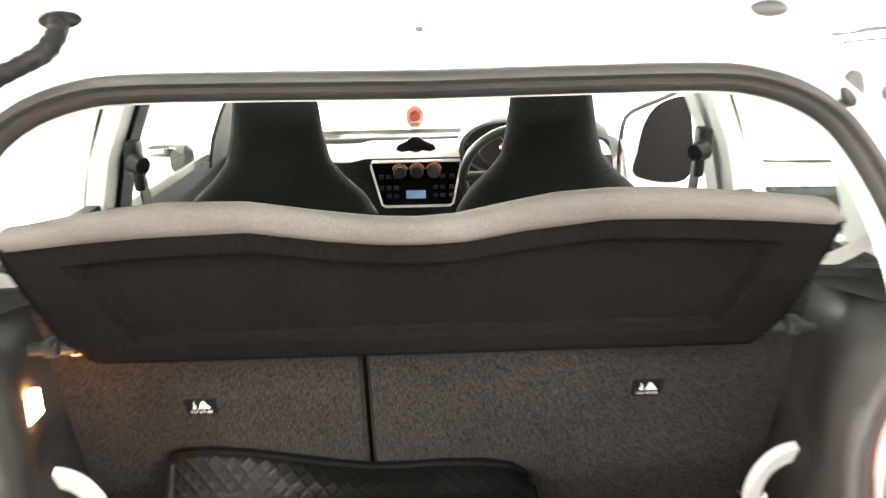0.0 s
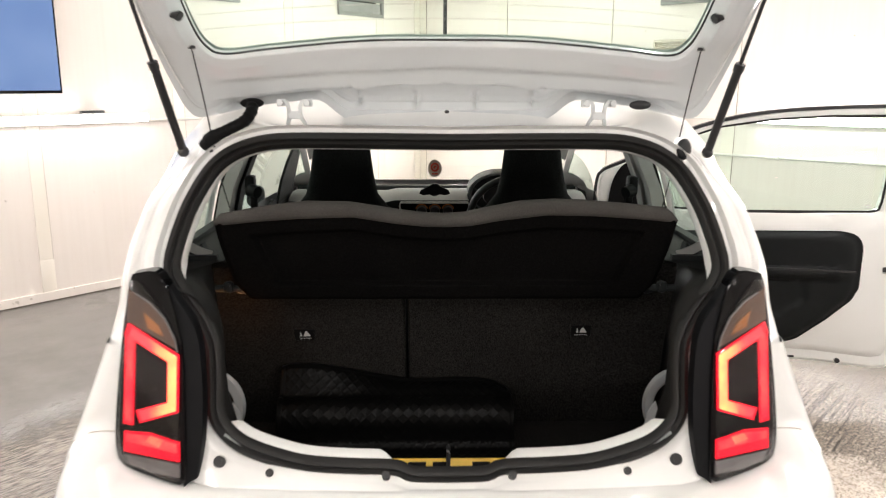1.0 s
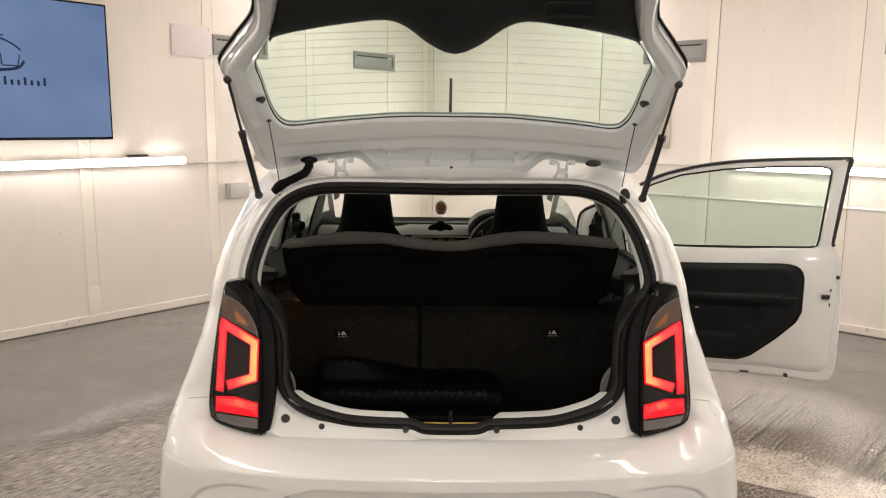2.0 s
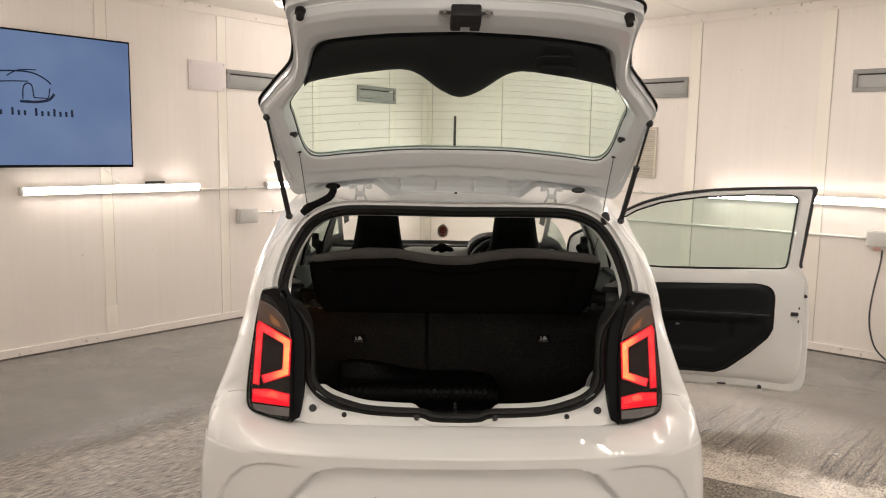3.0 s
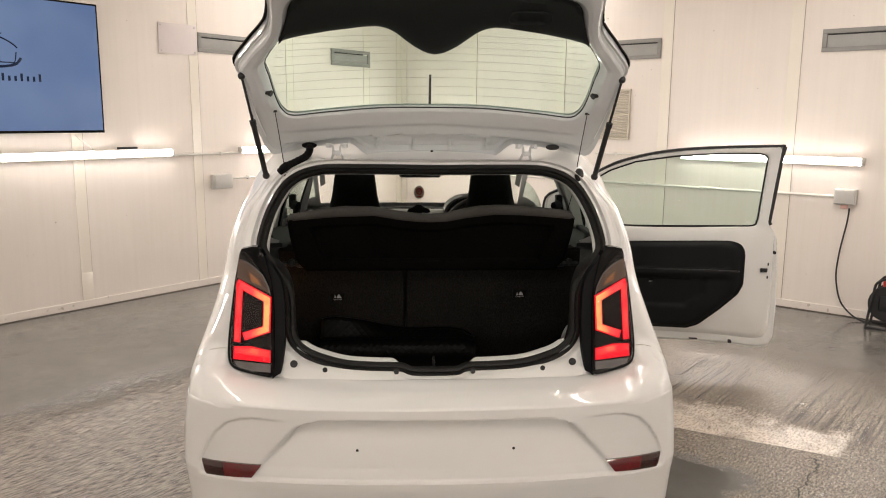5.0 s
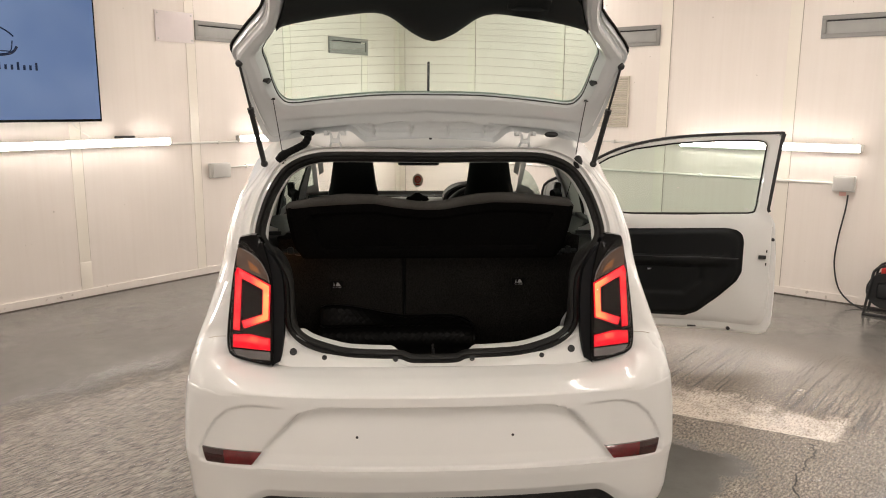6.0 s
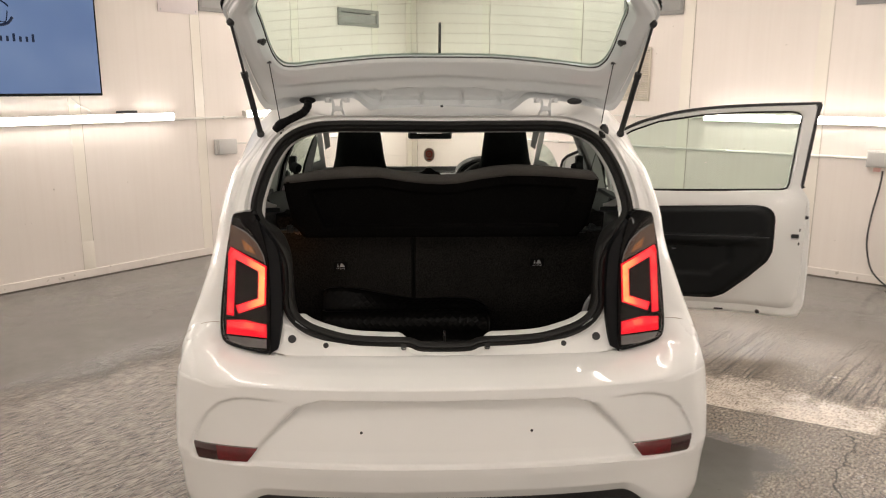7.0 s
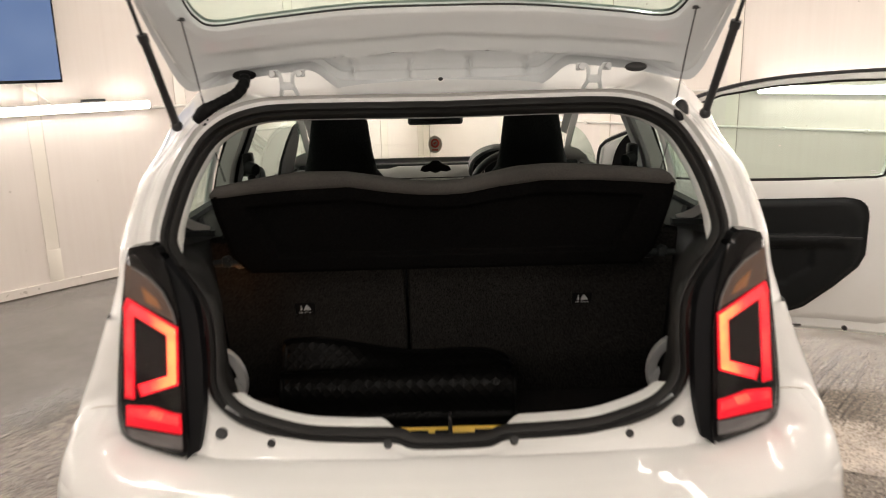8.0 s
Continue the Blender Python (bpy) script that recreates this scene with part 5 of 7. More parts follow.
def radial(poly, c, n):
    """Points of a closed outline at even angles round c."""
    out = []
    for i in range(n):
        a = 2 * math.pi * i / n
        dx, dz = math.cos(a), math.sin(a)
        best = None
        for (ax, az), (bx, bz) in zip(poly, poly[1:] + poly[:1]):
            ex, ez = bx - ax, bz - az
            det = dx * -ez + ex * dz
            if abs(det) < 1e-12:
                continue
            t = ((ax - c[0]) * -ez + ex * (az - c[1])) / det
            s = (dx * (az - c[1]) - dz * (ax - c[0])) / det
            if t > 0 and -1e-9 <= s <= 1 + 1e-9 and (best is None or t > best):
                best = t
        out.append((c[0] + dx * best, c[1] + dz * best))
    return out


DC = (0.80, 1.05)
d_out, d_gl = radial(D_OUT, DC, 240), radial(D_GLASS, DC, 240)
blend = lambda a, b, f: (a[0] + (b[0] - a[0]) * f, a[1] + (b[1] - a[1]) * f)


def body_bulge(z):
    return 0.11 - 0.10 * max(0, z - 0.75) - 0.12 * max(0, 0.4 - z)


bm = bmesh.new()
rows = [[door_at(*p, 0.05) for p in d_out], [door_at(*p, 0.012) for p in d_out], [door_at(*blend(a, b, 0.02), 0.002) for a, b in zip(d_out, d_gl)],
        [door_at(*blend(a, b, 0.075), 0.006) for a, b in zip(d_out, d_gl)], [door_at(*blend(a, b, 0.10), -0.010) for a, b in zip(d_out, d_gl)], [door_at(*blend(a, b, 0.13), -0.014) for a, b in zip(d_out, d_gl)],
        [door_at(*blend(a, b, 0.85), -0.012) for a, b in zip(d_out, d_gl)],
        [door_at(*blend(a, b, 0.96), -0.006) for a, b in zip(d_out, d_gl)], [door_at(*b, 0.006) for b in d_gl], [door_at(*b, 0.04) for b in d_gl]]
loft(bm, rows, True)
rows = [[door_at(*p, 0.05) for p in d_out], [door_at(*blend(a, b, 0.01), 0.06) for a, b in zip(d_out, d_gl)],
        [door_at(*blend(a, b, 0.3), body_bulge(blend(a, b, 0.3)[1])) for a, b in zip(d_out, d_gl)], [door_at(*blend(a, b, 0.9), body_bulge(blend(a, b, 0.9)[1])) for a, b in zip(d_out, d_gl)], [door_at(*b, 0.04) for b in d_gl]]
loft(bm, rows, True)
part("door_panel", bm, WHITE, door, "white painted door shell", angle=35)
bm = bmesh.new()
loft(bm, [[door_at(DC[0] + (u - DC[0]) * f, DC[1] + (z - DC[1]) * f, 0.025) for u, z in d_gl] for f in (1.0, 0.6, 0.2, 0.01)], True)
part("window_glass", bm, GLASS, door, "tinted door glass", angle=80)
bm = bmesh.new()
loop = [door_at(u, z, 0.012) for u, z in d_gl]
sweep(bm, loop, [(-0.009, -0.008), (0.009, -0.008), (0.006, 0.008), (-0.006, 0.008)], True, up=tuple(DW))
part("window_seal", bm, RUBBER, door, "black window seal")
bm = bmesh.new()
loop = [door_at(p.x, p.y + 0.004, 0.03) for p in smooth_line([(-0.03, 0.80, 0), (-0.03, 0.94, 0), (-0.018, 1.04, 0), (0.02, 1.075, 0), (0.16, 1.137, 0), (0.357, 1.245, 0), (0.456, 1.287, 0), (0.62, 1.330, 0), (0.814, 1.359, 0), (1.07, 1.376, 0), (1.385, 1.387, 0)], 50)]
sweep(bm, loop, [(-0.03, -0.007), (0.03, -0.007), (0.03, 0.007), (-0.03, 0.007)], up=(0, 0, 1))
part("frame_trim", bm, BLACK, door, "black upper frame rubber")
bm = bmesh.new()
loop = [door_at(u, z, 0.03) for u, z in ((1.382, 1.387), (1.366, 1.31), (1.346, 1.12), (1.325, 0.935), (1.335, 0.918))]
sweep(bm, loop, [(-0.03, -0.011), (0.03, -0.011), (0.03, 0.011), (-0.03, 0.011)], up=tuple(DU))
part("frame_trim", bm, BLACK, door, "black rear frame rubber")
# mirror sail at the front corner of the window
bm = bmesh.new()
prism(bm, [(p.x, p.y) for p in smooth_line([(0.035, 0.83, 0), (0.037, 0.93, 0), (0.052, 1.02, 0), (0.085, 1.085, 0), (0.13, 1.118, 0), (0.20, 1.130, 0), (0.222, 1.06, 0), (0.225, 0.83, 0)], 40, True)], 0.02, lambda u, v, w: door_at(u, v, -0.034 + w))
part("mirror_sail", bm, DEEP, door, "black mirror sail trim")
# door card
bm = bmesh.new()
CC = (0.65, 0.55)
card = radial(D_CARD, CC, 160)


def card_depth(u, z, f):
    d = 0.03 * smoothstep(0.0, 0.12, f)
    ledge = 0.022 * smoothstep(0.645, 0.635, z) * smoothstep(0.58, 0.615, z)
    pocket = -0.016 * smoothstep(0.585, 0.57, z) * smoothstep(0.395, 0.42, z) * smoothstep(0.98 - 0.1 * smoothstep(0.5, 0.41, z), 0.95 - 0.1 * smoothstep(0.5, 0.41, z), u)
    return d + (ledge + pocket) * smoothstep(0.12, 0.2, f)


rows = []
for f in [0.0, 0.02, 0.06, 0.1] + list(np.linspace(0.14, 0.98, 30)):
    row = []
    for u, z in card:
        a, b = u + (CC[0] - u) * f, z + (CC[1] - z) * f
        row.append(door_at(a, b, -0.0165 - card_depth(a, b, f if f > 0.02 else 0)))
    rows.append(row)
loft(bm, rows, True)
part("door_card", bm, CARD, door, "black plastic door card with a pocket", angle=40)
bm = bmesh.new()
sweep(bm, [door_at(u, z, -0.062) for u, z in ((0.15, 0.628), (0.6, 0.633), (1.0, 0.638), (1.165, 0.636))], [(-0.006, -0.004), (0.006, -0.004), (0.006, 0.004), (-0.006, 0.004)])
part("arm_rail", bm, BLACK, door, "raised line along the card")
bm = bmesh.new()
box(bm, door_at(1.312, 0.64, -0.016), (0.040, 0.008, 0.030), 0.004, Matrix.Rotation(math.atan2(DU.y, DU.x), 4, "Z"))
part("door_latch", bm, STEEL, door, "steel latch plate")
bm = bmesh.new()
box(bm, door_at(1.310, 0.645, -0.022), (0.042, 0.012, 0.022), 0.003, Matrix.Rotation(math.atan2(DU.y, DU.x), 4, "Z"))
part("latch_slot", bm, BLACK, door)
for u, z, r in ((1.366, 0.752, 0.010), (1.146, 0.184, 0.0115)):
    bm = bmesh.new()
    cyl(bm, door_at(u, z, -0.012), door_at(u, z, 0.01), r, 14)
    part("rubber_plug", bm, BLACK, door)
bm = bmesh.new()
box(bm, door_at(0.928, 0.190, -0.004), (0.05, 0.01, 0.009), 0.002, Matrix.Rotation(math.atan2(DU.y, DU.x), 4, "Z"))
part("drain_slot", bm, BLACK, door)
for z in (0.68, 0.60):
    bm = bmesh.new()
    box(bm, door_at(1.335, z, -0.013), (0.008, 0.006, 0.018), 0.002, Matrix.Rotation(math.atan2(DU.y, DU.x), 4, "Z"))
    part("latch_screw", bm, BLACK, door)
for u, z, w in ((1.205, 0.935, 0.022), (1.212, 0.926, 0.03)):
    bm = bmesh.new()
    box(bm, door_at(u, z, 0.023), (w, 0.001, 0.004), 0, Matrix.Rotation(math.atan2(DU.y, DU.x), 4, "Z"))
    part("glass_mark", bm, LABEL_WHITE, door, smooth=False)
# exterior mirror on the open door
bm = bmesh.new()
p = door_at(0.22, 1.0, 0.14)
ball(bm, p, 0.1, (0.95, 0.55, 0.66), 24)
cyl(bm, door_at(0.12, 0.93, 0.03), p, 0.022, 12)
part("door_mirror", bm, WHITE, door, "white door mirror")
# courtesy grab loop low on the sill edge
bm = bmesh.new()
pipe(bm, [(0.80, 1.80, 0.44 + 0.03 * math.sin(a)) for a in (0,)] + [(0.815 + 0.012 * math.sin(a), 1.80, 0.46 + 0.028 * math.cos(a)) for a in np.linspace(0.2, 2.9, 12)], 0.004, 8)
part("striker", bm, STEEL, car, "steel door striker loop")

# ---- cabin ----


def seat(cx, cy, label):
    ob = new("front_seat")
    ob.parent = car
    ob["label"] = label
    bm = bmesh.new()
    rows = []
    for z, hw, dep in ((0.42, 0.22, 0.09), (0.5, 0.235, 0.10), (0.75, 0.25, 0.10), (0.92, 0.245, 0.09), (0.98, 0.232, 0.085), (1.03, 0.20, 0.075), (1.07, 0.155, 0.065), (1.11, 0.122, 0.058), (1.17, 0.108, 0.055), (1.25, 0.097, 0.052), (1.31, 0.088, 0.048), (1.34, 0.07, 0.035)):
        y = cy + (0.95 - z) * -0.16
        rows.append([Vector((cx + hw * math.copysign(abs(math.cos(a)) ** 0.55, math.cos(a)), y + dep * math.copysign(abs(math.sin(a)) ** 0.8, math.sin(a)), z)) for a in np.linspace(0, 2 * math.pi, 40, endpoint=False)])
    loft(bm, rows, True, True)
    part("backrest", bm, SEAT_CLOTH, ob, angle=60)
    bm = bmesh.new()
    box(bm, (cx, cy + 0.30, 0.46), (0.48, 0.52, 0.16), 0.05, seg=4)
    part("cushion", bm, SEAT_CLOTH, ob)
    bm = bmesh.new()
    box(bm, (cx, cy + 0.28, 0.32), (0.40, 0.44, 0.12), 0.01)
    part("seat_rail", bm, BLACK, ob)


seat(-0.338, 1.88, "black one-piece front seat with integral headrest")
seat(0.314, 1.90, "black one-piece front seat with integral headrest")


def seat_back_y(z):
    return 1.22 - (z - 0.84) * 0.25


for x0, x1 in ((-0.585, -0.1035), (-0.0965, 0.585)):
    bm = bmesh.new()
    rows = []
    for z in (0.50, 0.52, 0.7, 0.9, 1.0, 1.03, 1.04):
        r = 0.012 if z in (0.50, 1.04) else 0.0
        y = seat_back_y(z) + r
        rows.append([(x0 + r, y + 0.09, z), (x0, y + 0.01, z), (x0 + 0.006, y, z)] + [(x0 + (x1 - x0) * f, y, z) for f in (0.1, 0.5, 0.9)] + [(x1 - 0.006, y, z), (x1, y + 0.01, z), (x1 - r, y + 0.09, z)])
    loft(bm, rows, True, True)
    back = part("rear_backrest", bm, BACK_CARPET, car, "rear seat back covered in dark grey carpet", angle=30)
    cx, cz = (-0.3655, 0.839) if x0 < -0.3 else (0.355, 0.848)
    bm = bmesh.new()
    y = seat_back_y(cz)
    tilt = Matrix.Rotation(math.atan(0.25), 4, "X")
    box(bm, (cx, y - 0.001, cz), (0.052, 0.002, 0.034), 0.0006, tilt, 1)
    part("tether_label", bm, INK, back, "black label with a white pictogram")
    bm = bmesh.new()
    put = lambda u, v, w: (cx + u, seat_back_y(cz + v) - 0.0022 - w, cz + v)
    prism(bm, [(-0.004, -0.004), (0.002, 0.010), (0.006, 0.011), (0.015, -0.002), (0.015, -0.004)], 0.0006, put)
    prism(bm, [(-0.013, -0.004), (-0.013, -0.002), (-0.010, 0.004), (-0.008, 0.004), (-0.007, -0.004)], 0.0006, put)
    prism(bm, [(-0.011, 0.004), (-0.011, 0.009), (-0.009, 0.009), (-0.009, 0.004)], 0.0006, put)
    part("pictogram", bm, PRINT_GREY, back)
    text = bpy.data.curves.new("tether_words", "FONT")
    text.body, text.size, text.align_x, text.extrude = "TOP TETHER", 0.0062, "CENTER", 0.0001
    text.materials.append(PRINT_GREY)
    words = new("tether_words", text)
    words.parent = back
    words.matrix_basis = Matrix.Translation((cx, seat_back_y(cz - 0.0115) - 0.0026, cz - 0.0125)) @ Matrix.Rotation(math.pi / 2 + math.atan(0.25), 4, "X")

# parcel shelf, tipped up
shelf = new("parcel_shelf")
shelf.parent = car
shelf["label"] = "raised parcel shelf with a wavy grey felt edge"
E_TOP = lambda x: lerp_table(x, [-0.525, -0.511, -0.415, -0.315, -0.215, -0.115, -0.06, -0.01, 0.04, 0.09, 0.16, 0.23, 0.30, 0.39, 0.49, 0.51, 0.52], [1.178, 1.193, 1.212, 1.2255, 1.2235, 1.206, 1.198, 1.1955, 1.199, 1.211, 1.226, 1.231, 1.229, 1.221, 1.210, 1.197, 1.180])
E_LOW = lambda x: lerp_table(x, [-0.525, -0.42, -0.33, -0.21, -0.12, -0.05, 0.0, 0.05, 0.12, 0.22, 0.32, 0.42, 0.52], [1.168, 1.180, 1.187, 1.191, 1.175, 1.167, 1.166, 1.169, 1.183, 1.196, 1.194, 1.187, 1.177])
shelf_y = lambda z: 1.112 - (z - 0.965) * 0.56
xs = np.linspace(-0.522, 0.517, 90)
sx = lambda x, z: x * (0.97 + 0.03 * smoothstep(0.97, 1.15, z)) * (1 - 0.05 * smoothstep(1.02, 0.96, z))
def shelf_sink(x, z):
    """Depth of the moulded panel sunk into the underside."""
    d = min(z - 1.004, E_LOW(x) - 0.030 - z, 0.418 + 0.20 * (z - 1.0) - abs(x))
    return 0.021 * smoothstep(0, 0.012, d)


bm = bmesh.new()
wide_xs = np.linspace(-0.522, 0.517, 210)
rows = [[(sx(x, 0.965), shelf_y(0.965) + 0.03, 0.967) for x in wide_xs]]
for f in np.linspace(0, 1, 64):
    row = []
    for x in wide_xs:
        z = 0.965 + (E_LOW(x) + 0.004 - 0.965) * f
        roll_in = 0.012 * smoothstep(0.505, 0.522, abs(x)) + 0.006 * smoothstep(0.04, 0, f)
        row.append((sx(x, z), shelf_y(z) + shelf_sink(x, z) + roll_in, z))
    rows.append(row)
rows.append([(p[0], p[1] + 0.03, p[2]) for p in rows[-1]])
loft(bm, rows)
part("shelf_board", bm, SHELF_UNDER, shelf, "black underside of the shelf", angle=35)
bm = bmesh.new()
rows = []
for f, d in ((0.0, 0.02), (0.0, -0.0035), (0.25, -0.006), (0.6, -0.004), (0.85, 0.004), (0.97, 0.014), (1.0, 0.028), (0.9, 0.044), (0.3, 0.048), (0.0, 0.046)):
    row = []
    for x in xs:
        lo, hi = E_LOW(x), E_TOP(x)
        z = lo + (hi - lo) * f
        endcap = 0.012 * smoothstep(0.49, 0.522, abs(x))
        row.append((sx(x, z), shelf_y(lo) - 0.35 * (z - lo) + d + endcap, z))
    rows.append(row)
loft(bm, rows)
part("shelf_edge", bm, SHELF_EDGE, shelf, "wavy mid-grey felt edge", angle=60)
bm = bmesh.new()
box(bm, (0, 1.145, 0.985), (1.02, 0.05, 0.018), 0.006)
part("hinge_bar", bm, BLACK, shelf)
for s in (-1, 1):
    bm = bmesh.new()
    cyl(bm, (s * 0.495, 1.118, 0.992), (s * 0.56, 1.118, 0.992), 0.009, 12)
    box(bm, (s * 0.525, 1.108, 0.998), (0.022, 0.022, 0.026), 0.005)
    cyl(bm, (s * 0.522, 1.088, 1.008), (s * 0.522, 1.11, 1.008), 0.006, 10)
    part("pivot", bm, TRIM_DARK, shelf, "black shelf pivot")

# boot lining
bm = bmesh.new()
box(bm, (0, 1.06, 0.545), (1.10, 0.5, 0.03), 0.004)
part("boot_floor", bm, BACK_CARPET, car, "dark grey boot carpet")
for s in (-1, 1):
    bm = bmesh.new()
    rows = []
    for z in np.linspace(0.54, 1.045, 26):
        xa = lerp_table(z, [0.54, 0.70, 0.77, 0.80, 0.93, 0.975, 1.005, 1.025, 1.037, 1.045], [0.45, 0.46, 0.475, 0.482, 0.487, 0.497, 0.512, 0.53, 0.55, 0.575])
        row = []
        for y, o in ((0.87, 0.012), (0.90, 0.0), (0.95, 0.015), (1.0, 0.035), (1.06, 0.06), (1.13, 0.077), (1.20, 0.083), (1.30, 0.085)):
            row.append((s * (xa + o + (0.035 * smoothstep(0.86, 0.74, z) + 0.012) * smoothstep(1.0, 1.10, y)), y + 0.35 * max(0, z - 0.9), z))
        rows.append(row)
    rows.append([(s * (0.695 - 0.055 * smoothstep(1.10, 0.95, p[1])), p[1], 1.047) for p in rows[-1]])
    loft(bm, rows)
    part("boot_side_lining", bm, LEDGE_GREY, car, "dark grey moulded boot side lining", angle=50)
    bm = bmesh.new()
    loft(bm, [[(s * 0.555, y, 1.046) for y in (1.18, 1.3, 1.5, 1.75)], [(s * 0.62, y, 1.048) for y in (1.06, 1.3, 1.5, 1.75)], [(s * 0.735, y, 1.04) for y in (1.05, 1.3, 1.5, 1.75)], [(s * 0.735, y, 0.90) for y in (1.05, 1.3, 1.5, 1.75)]])
    part("window_ledge", bm, LEDGE_GREY, car, "grey ledge under the quarter window")
    bm = bmesh.new()
    sweep(bm, [(s * 0.57, 1.188, 1.054), (s * 0.64, 1.178, 1.054), (s * 0.72, 1.172, 1.052)], [(-0.012, -0.007), (0.012, -0.007), (0.012, 0.007), (-0.012, 0.007)])
    sweep(bm, [(s * 0.705, y, 1.05) for y in (1.08, 1.4, 1.74)], [(-0.014, -0.007), (0.014, -0.007), (0.014, 0.007), (-0.014, 0.007)])
    prism(bm, [(0.0, 0.0), (0.045, 0.0), (0.008, 0.032)], 0.03, lambda u, v, w: (s * (0.60 + u), 1.19 + w, 1.058 + v))
    part("ledge_strip", bm, TRIM_DARK, car)
    # pale strap running from the pillar down to the ledge
    bm = bmesh.new()
    sweep(bm, smooth_line([(s * 0.655, 1.15, 1.16), (s * 0.66, 1.16, 1.12), (s * 0.642, 1.175, 1.09), (s * 0.61, 1.185, 1.068), (s * 0.585, 1.19, 1.058)], 16), [(-0.012, -0.002), (0.012, -0.002), (0.012, 0.002), (-0.012, 0.002)], up=(0, 1, 0.2))
    part("pillar_strap", bm, TRIM_LIGHT, car, "pale trim strap above the ledge")
    # bare painted metal showing in the lining's cut-out
    bm = bmesh.new()
    def arc_band(mid, r_in, r_out, a0, a1, y0, n=22):
        rows = []
        for i in range(n):
            a = radians(a0 + (a1 - a0) * i / (n - 1))
            c_, s_ = math.cos(a), math.sin(a)
            at = lambda r, w: (s * (mid[0] - r * c_), y0 + w - 0.10 * max(0, s_) * r, mid[1] + 1.25 * r * s_)
            rows.append([at(r_in, 0.010), at(r_in, 0.0), at(r_out, -0.006), at(r_out + 0.003, 0.010)])
        loft(bm, rows, True, True)

    arc_band((0.604, 0.654), 0.054, 0.078, -72, 112, 1.19)
    # triangular bracket at its foot
    prism(bm, [(0.505, 0.565), (0.548, 0.575), (0.566, 0.60), (0.553, 0.668), (0.534, 0.645)], 0.005, lambda u, v, w: (s * u, 1.175 + w - 0.3 * (0.66 - v), v))
    part("arch_flange", bm, WHITE_SHADED, car, "bare white metal in the lining cut-out", angle=30)
    # belts and their guides
    bm = bmesh.new()
    box(bm, (s * 0.604, 1.72, 1.165), (0.03, 0.045, 0.06), 0.008)
    cyl(bm, (s * 0.60, 1.70, 1.15), (s * 0.575, 1.685, 1.145), 0.022, 16, 0.019)
    box(bm, (s * 0.588, 1.69, 1.118), (0.022, 0.02, 0.05), 0.006)
    part("belt_guide", bm, DEEP, car)
    bm = bmesh.new()
    sweep(bm, [(s * 0.592, 1.71, 1.14), (s * 0.580, 1.72, 0.95), (s * 0.60, 1.75, 0.5)], [(-0.024, -0.002), (0.024, -0.002), (0.024, 0.002), (-0.024, 0.002)], up=(1, 0, 0))
    part("seat_belt", bm, DEEP, car, "black seat belt")
    bm = bmesh.new()
    loft(bm, [[(s * x, 1.72, z), (s * x, 1.86, z), (s * (x - 0.035), 1.86, z), (s * (x - 0.04), 1.72, z)] for x, z in ((0.755, 0.6), (0.735, 1.0), (0.70, 1.15), (0.64, 1.29), (0.585, 1.38))], True, True)
    part("pillar_trim", bm, TRIM_LIGHT, car, "moulded door pillar trim", angle=40)
    bm = bmesh.new()
    loft(bm, [[(s * (x - 0.006), 1.80, z), (s * x, 1.885, z), (s * (x - 0.046), 1.88, z), (s * (x - 0.048), 1.80, z)] for x, z in ((0.755, 0.6), (0.735, 1.0), (0.70, 1.15), (0.64, 1.29), (0.588, 1.37))], True, True)
    part("door_seal_trim", bm, DEEP if s < 0 else TRIM_LIGHT, car, "dark seal trim along the door pillar", angle=40)
# black mirror sail inside the passenger's window
bm = bmesh.new()
prism(bm, [(2.70, 0.95), (2.715, 1.05), (2.76, 1.13), (2.84, 1.19), (2.95, 1.205), (3.05, 1.15), (3.05, 0.95)], 0.012, lambda u, v, w: (-0.728 + 0.28 * max(0, v - 0.98) + w, u, v))
part("mirror_sail", bm, DEEP, car, "black mirror sail trim")
for s in (-1, 1):
    # seal at the front of the quarter window, and the shelf cord inside
    bm = bmesh.new()
    pipe(bm, [(s * (wide_at(z) - 0.024), 1.742, z) for z in np.linspace(1.04, 1.345, 10)], 0.0045, 6)
    part("quarter_seal", bm, DEEP, car, "thin black window seal")
    bm = bmesh.new()
    pipe(bm, [(s * 0.558, 1.165, 1.31), (s * 0.535, 1.13, 1.26), (s * 0.506, 1.085, 1.195)], 0.0014, 6)
    part("shelf_cord", bm, DEEP, car, "thin black shelf cord")
bm = bmesh.new()
box(bm, (-0.562, 1.095, 0.914), (0.016, 0.035, 0.042), 0.004)
part("boot_lamp", bm, BOOT_GLOW, car, "small glowing orange boot lamp")
# striker and sill
bm = bmesh.new()
pipe(bm, [(0.0, 0.836, 0.655), (0.0, 0.836, 0.698), (0.0, 0.842, 0.704), (0.0, 0.862, 0.704), (0.0, 0.868, 0.698), (0.0, 0.868, 0.655)], 0.0045, 8)
part("latch_striker", bm, BLACK, car, "dark latch striker")
bm = bmesh.new()
rows = []
for y, dz in ((0.80, 0.002), (0.83, 0.006), (0.845, -0.004), (0.85, -0.06), (0.855, -0.13)):
    rows.append([(x, y, lerp_table(abs(x), [0, 0.10, 0.145, 0.3, 0.37, 0.43, 0.47], [0.636, 0.640, 0.680, 0.694, 0.708, 0.731, 0.759]) + dz) for x in np.linspace(-0.47, 0.47, 41)])
loft(bm, rows)
part("boot_sill", bm, WHITE_SHADED, car, "white painted inner sill")

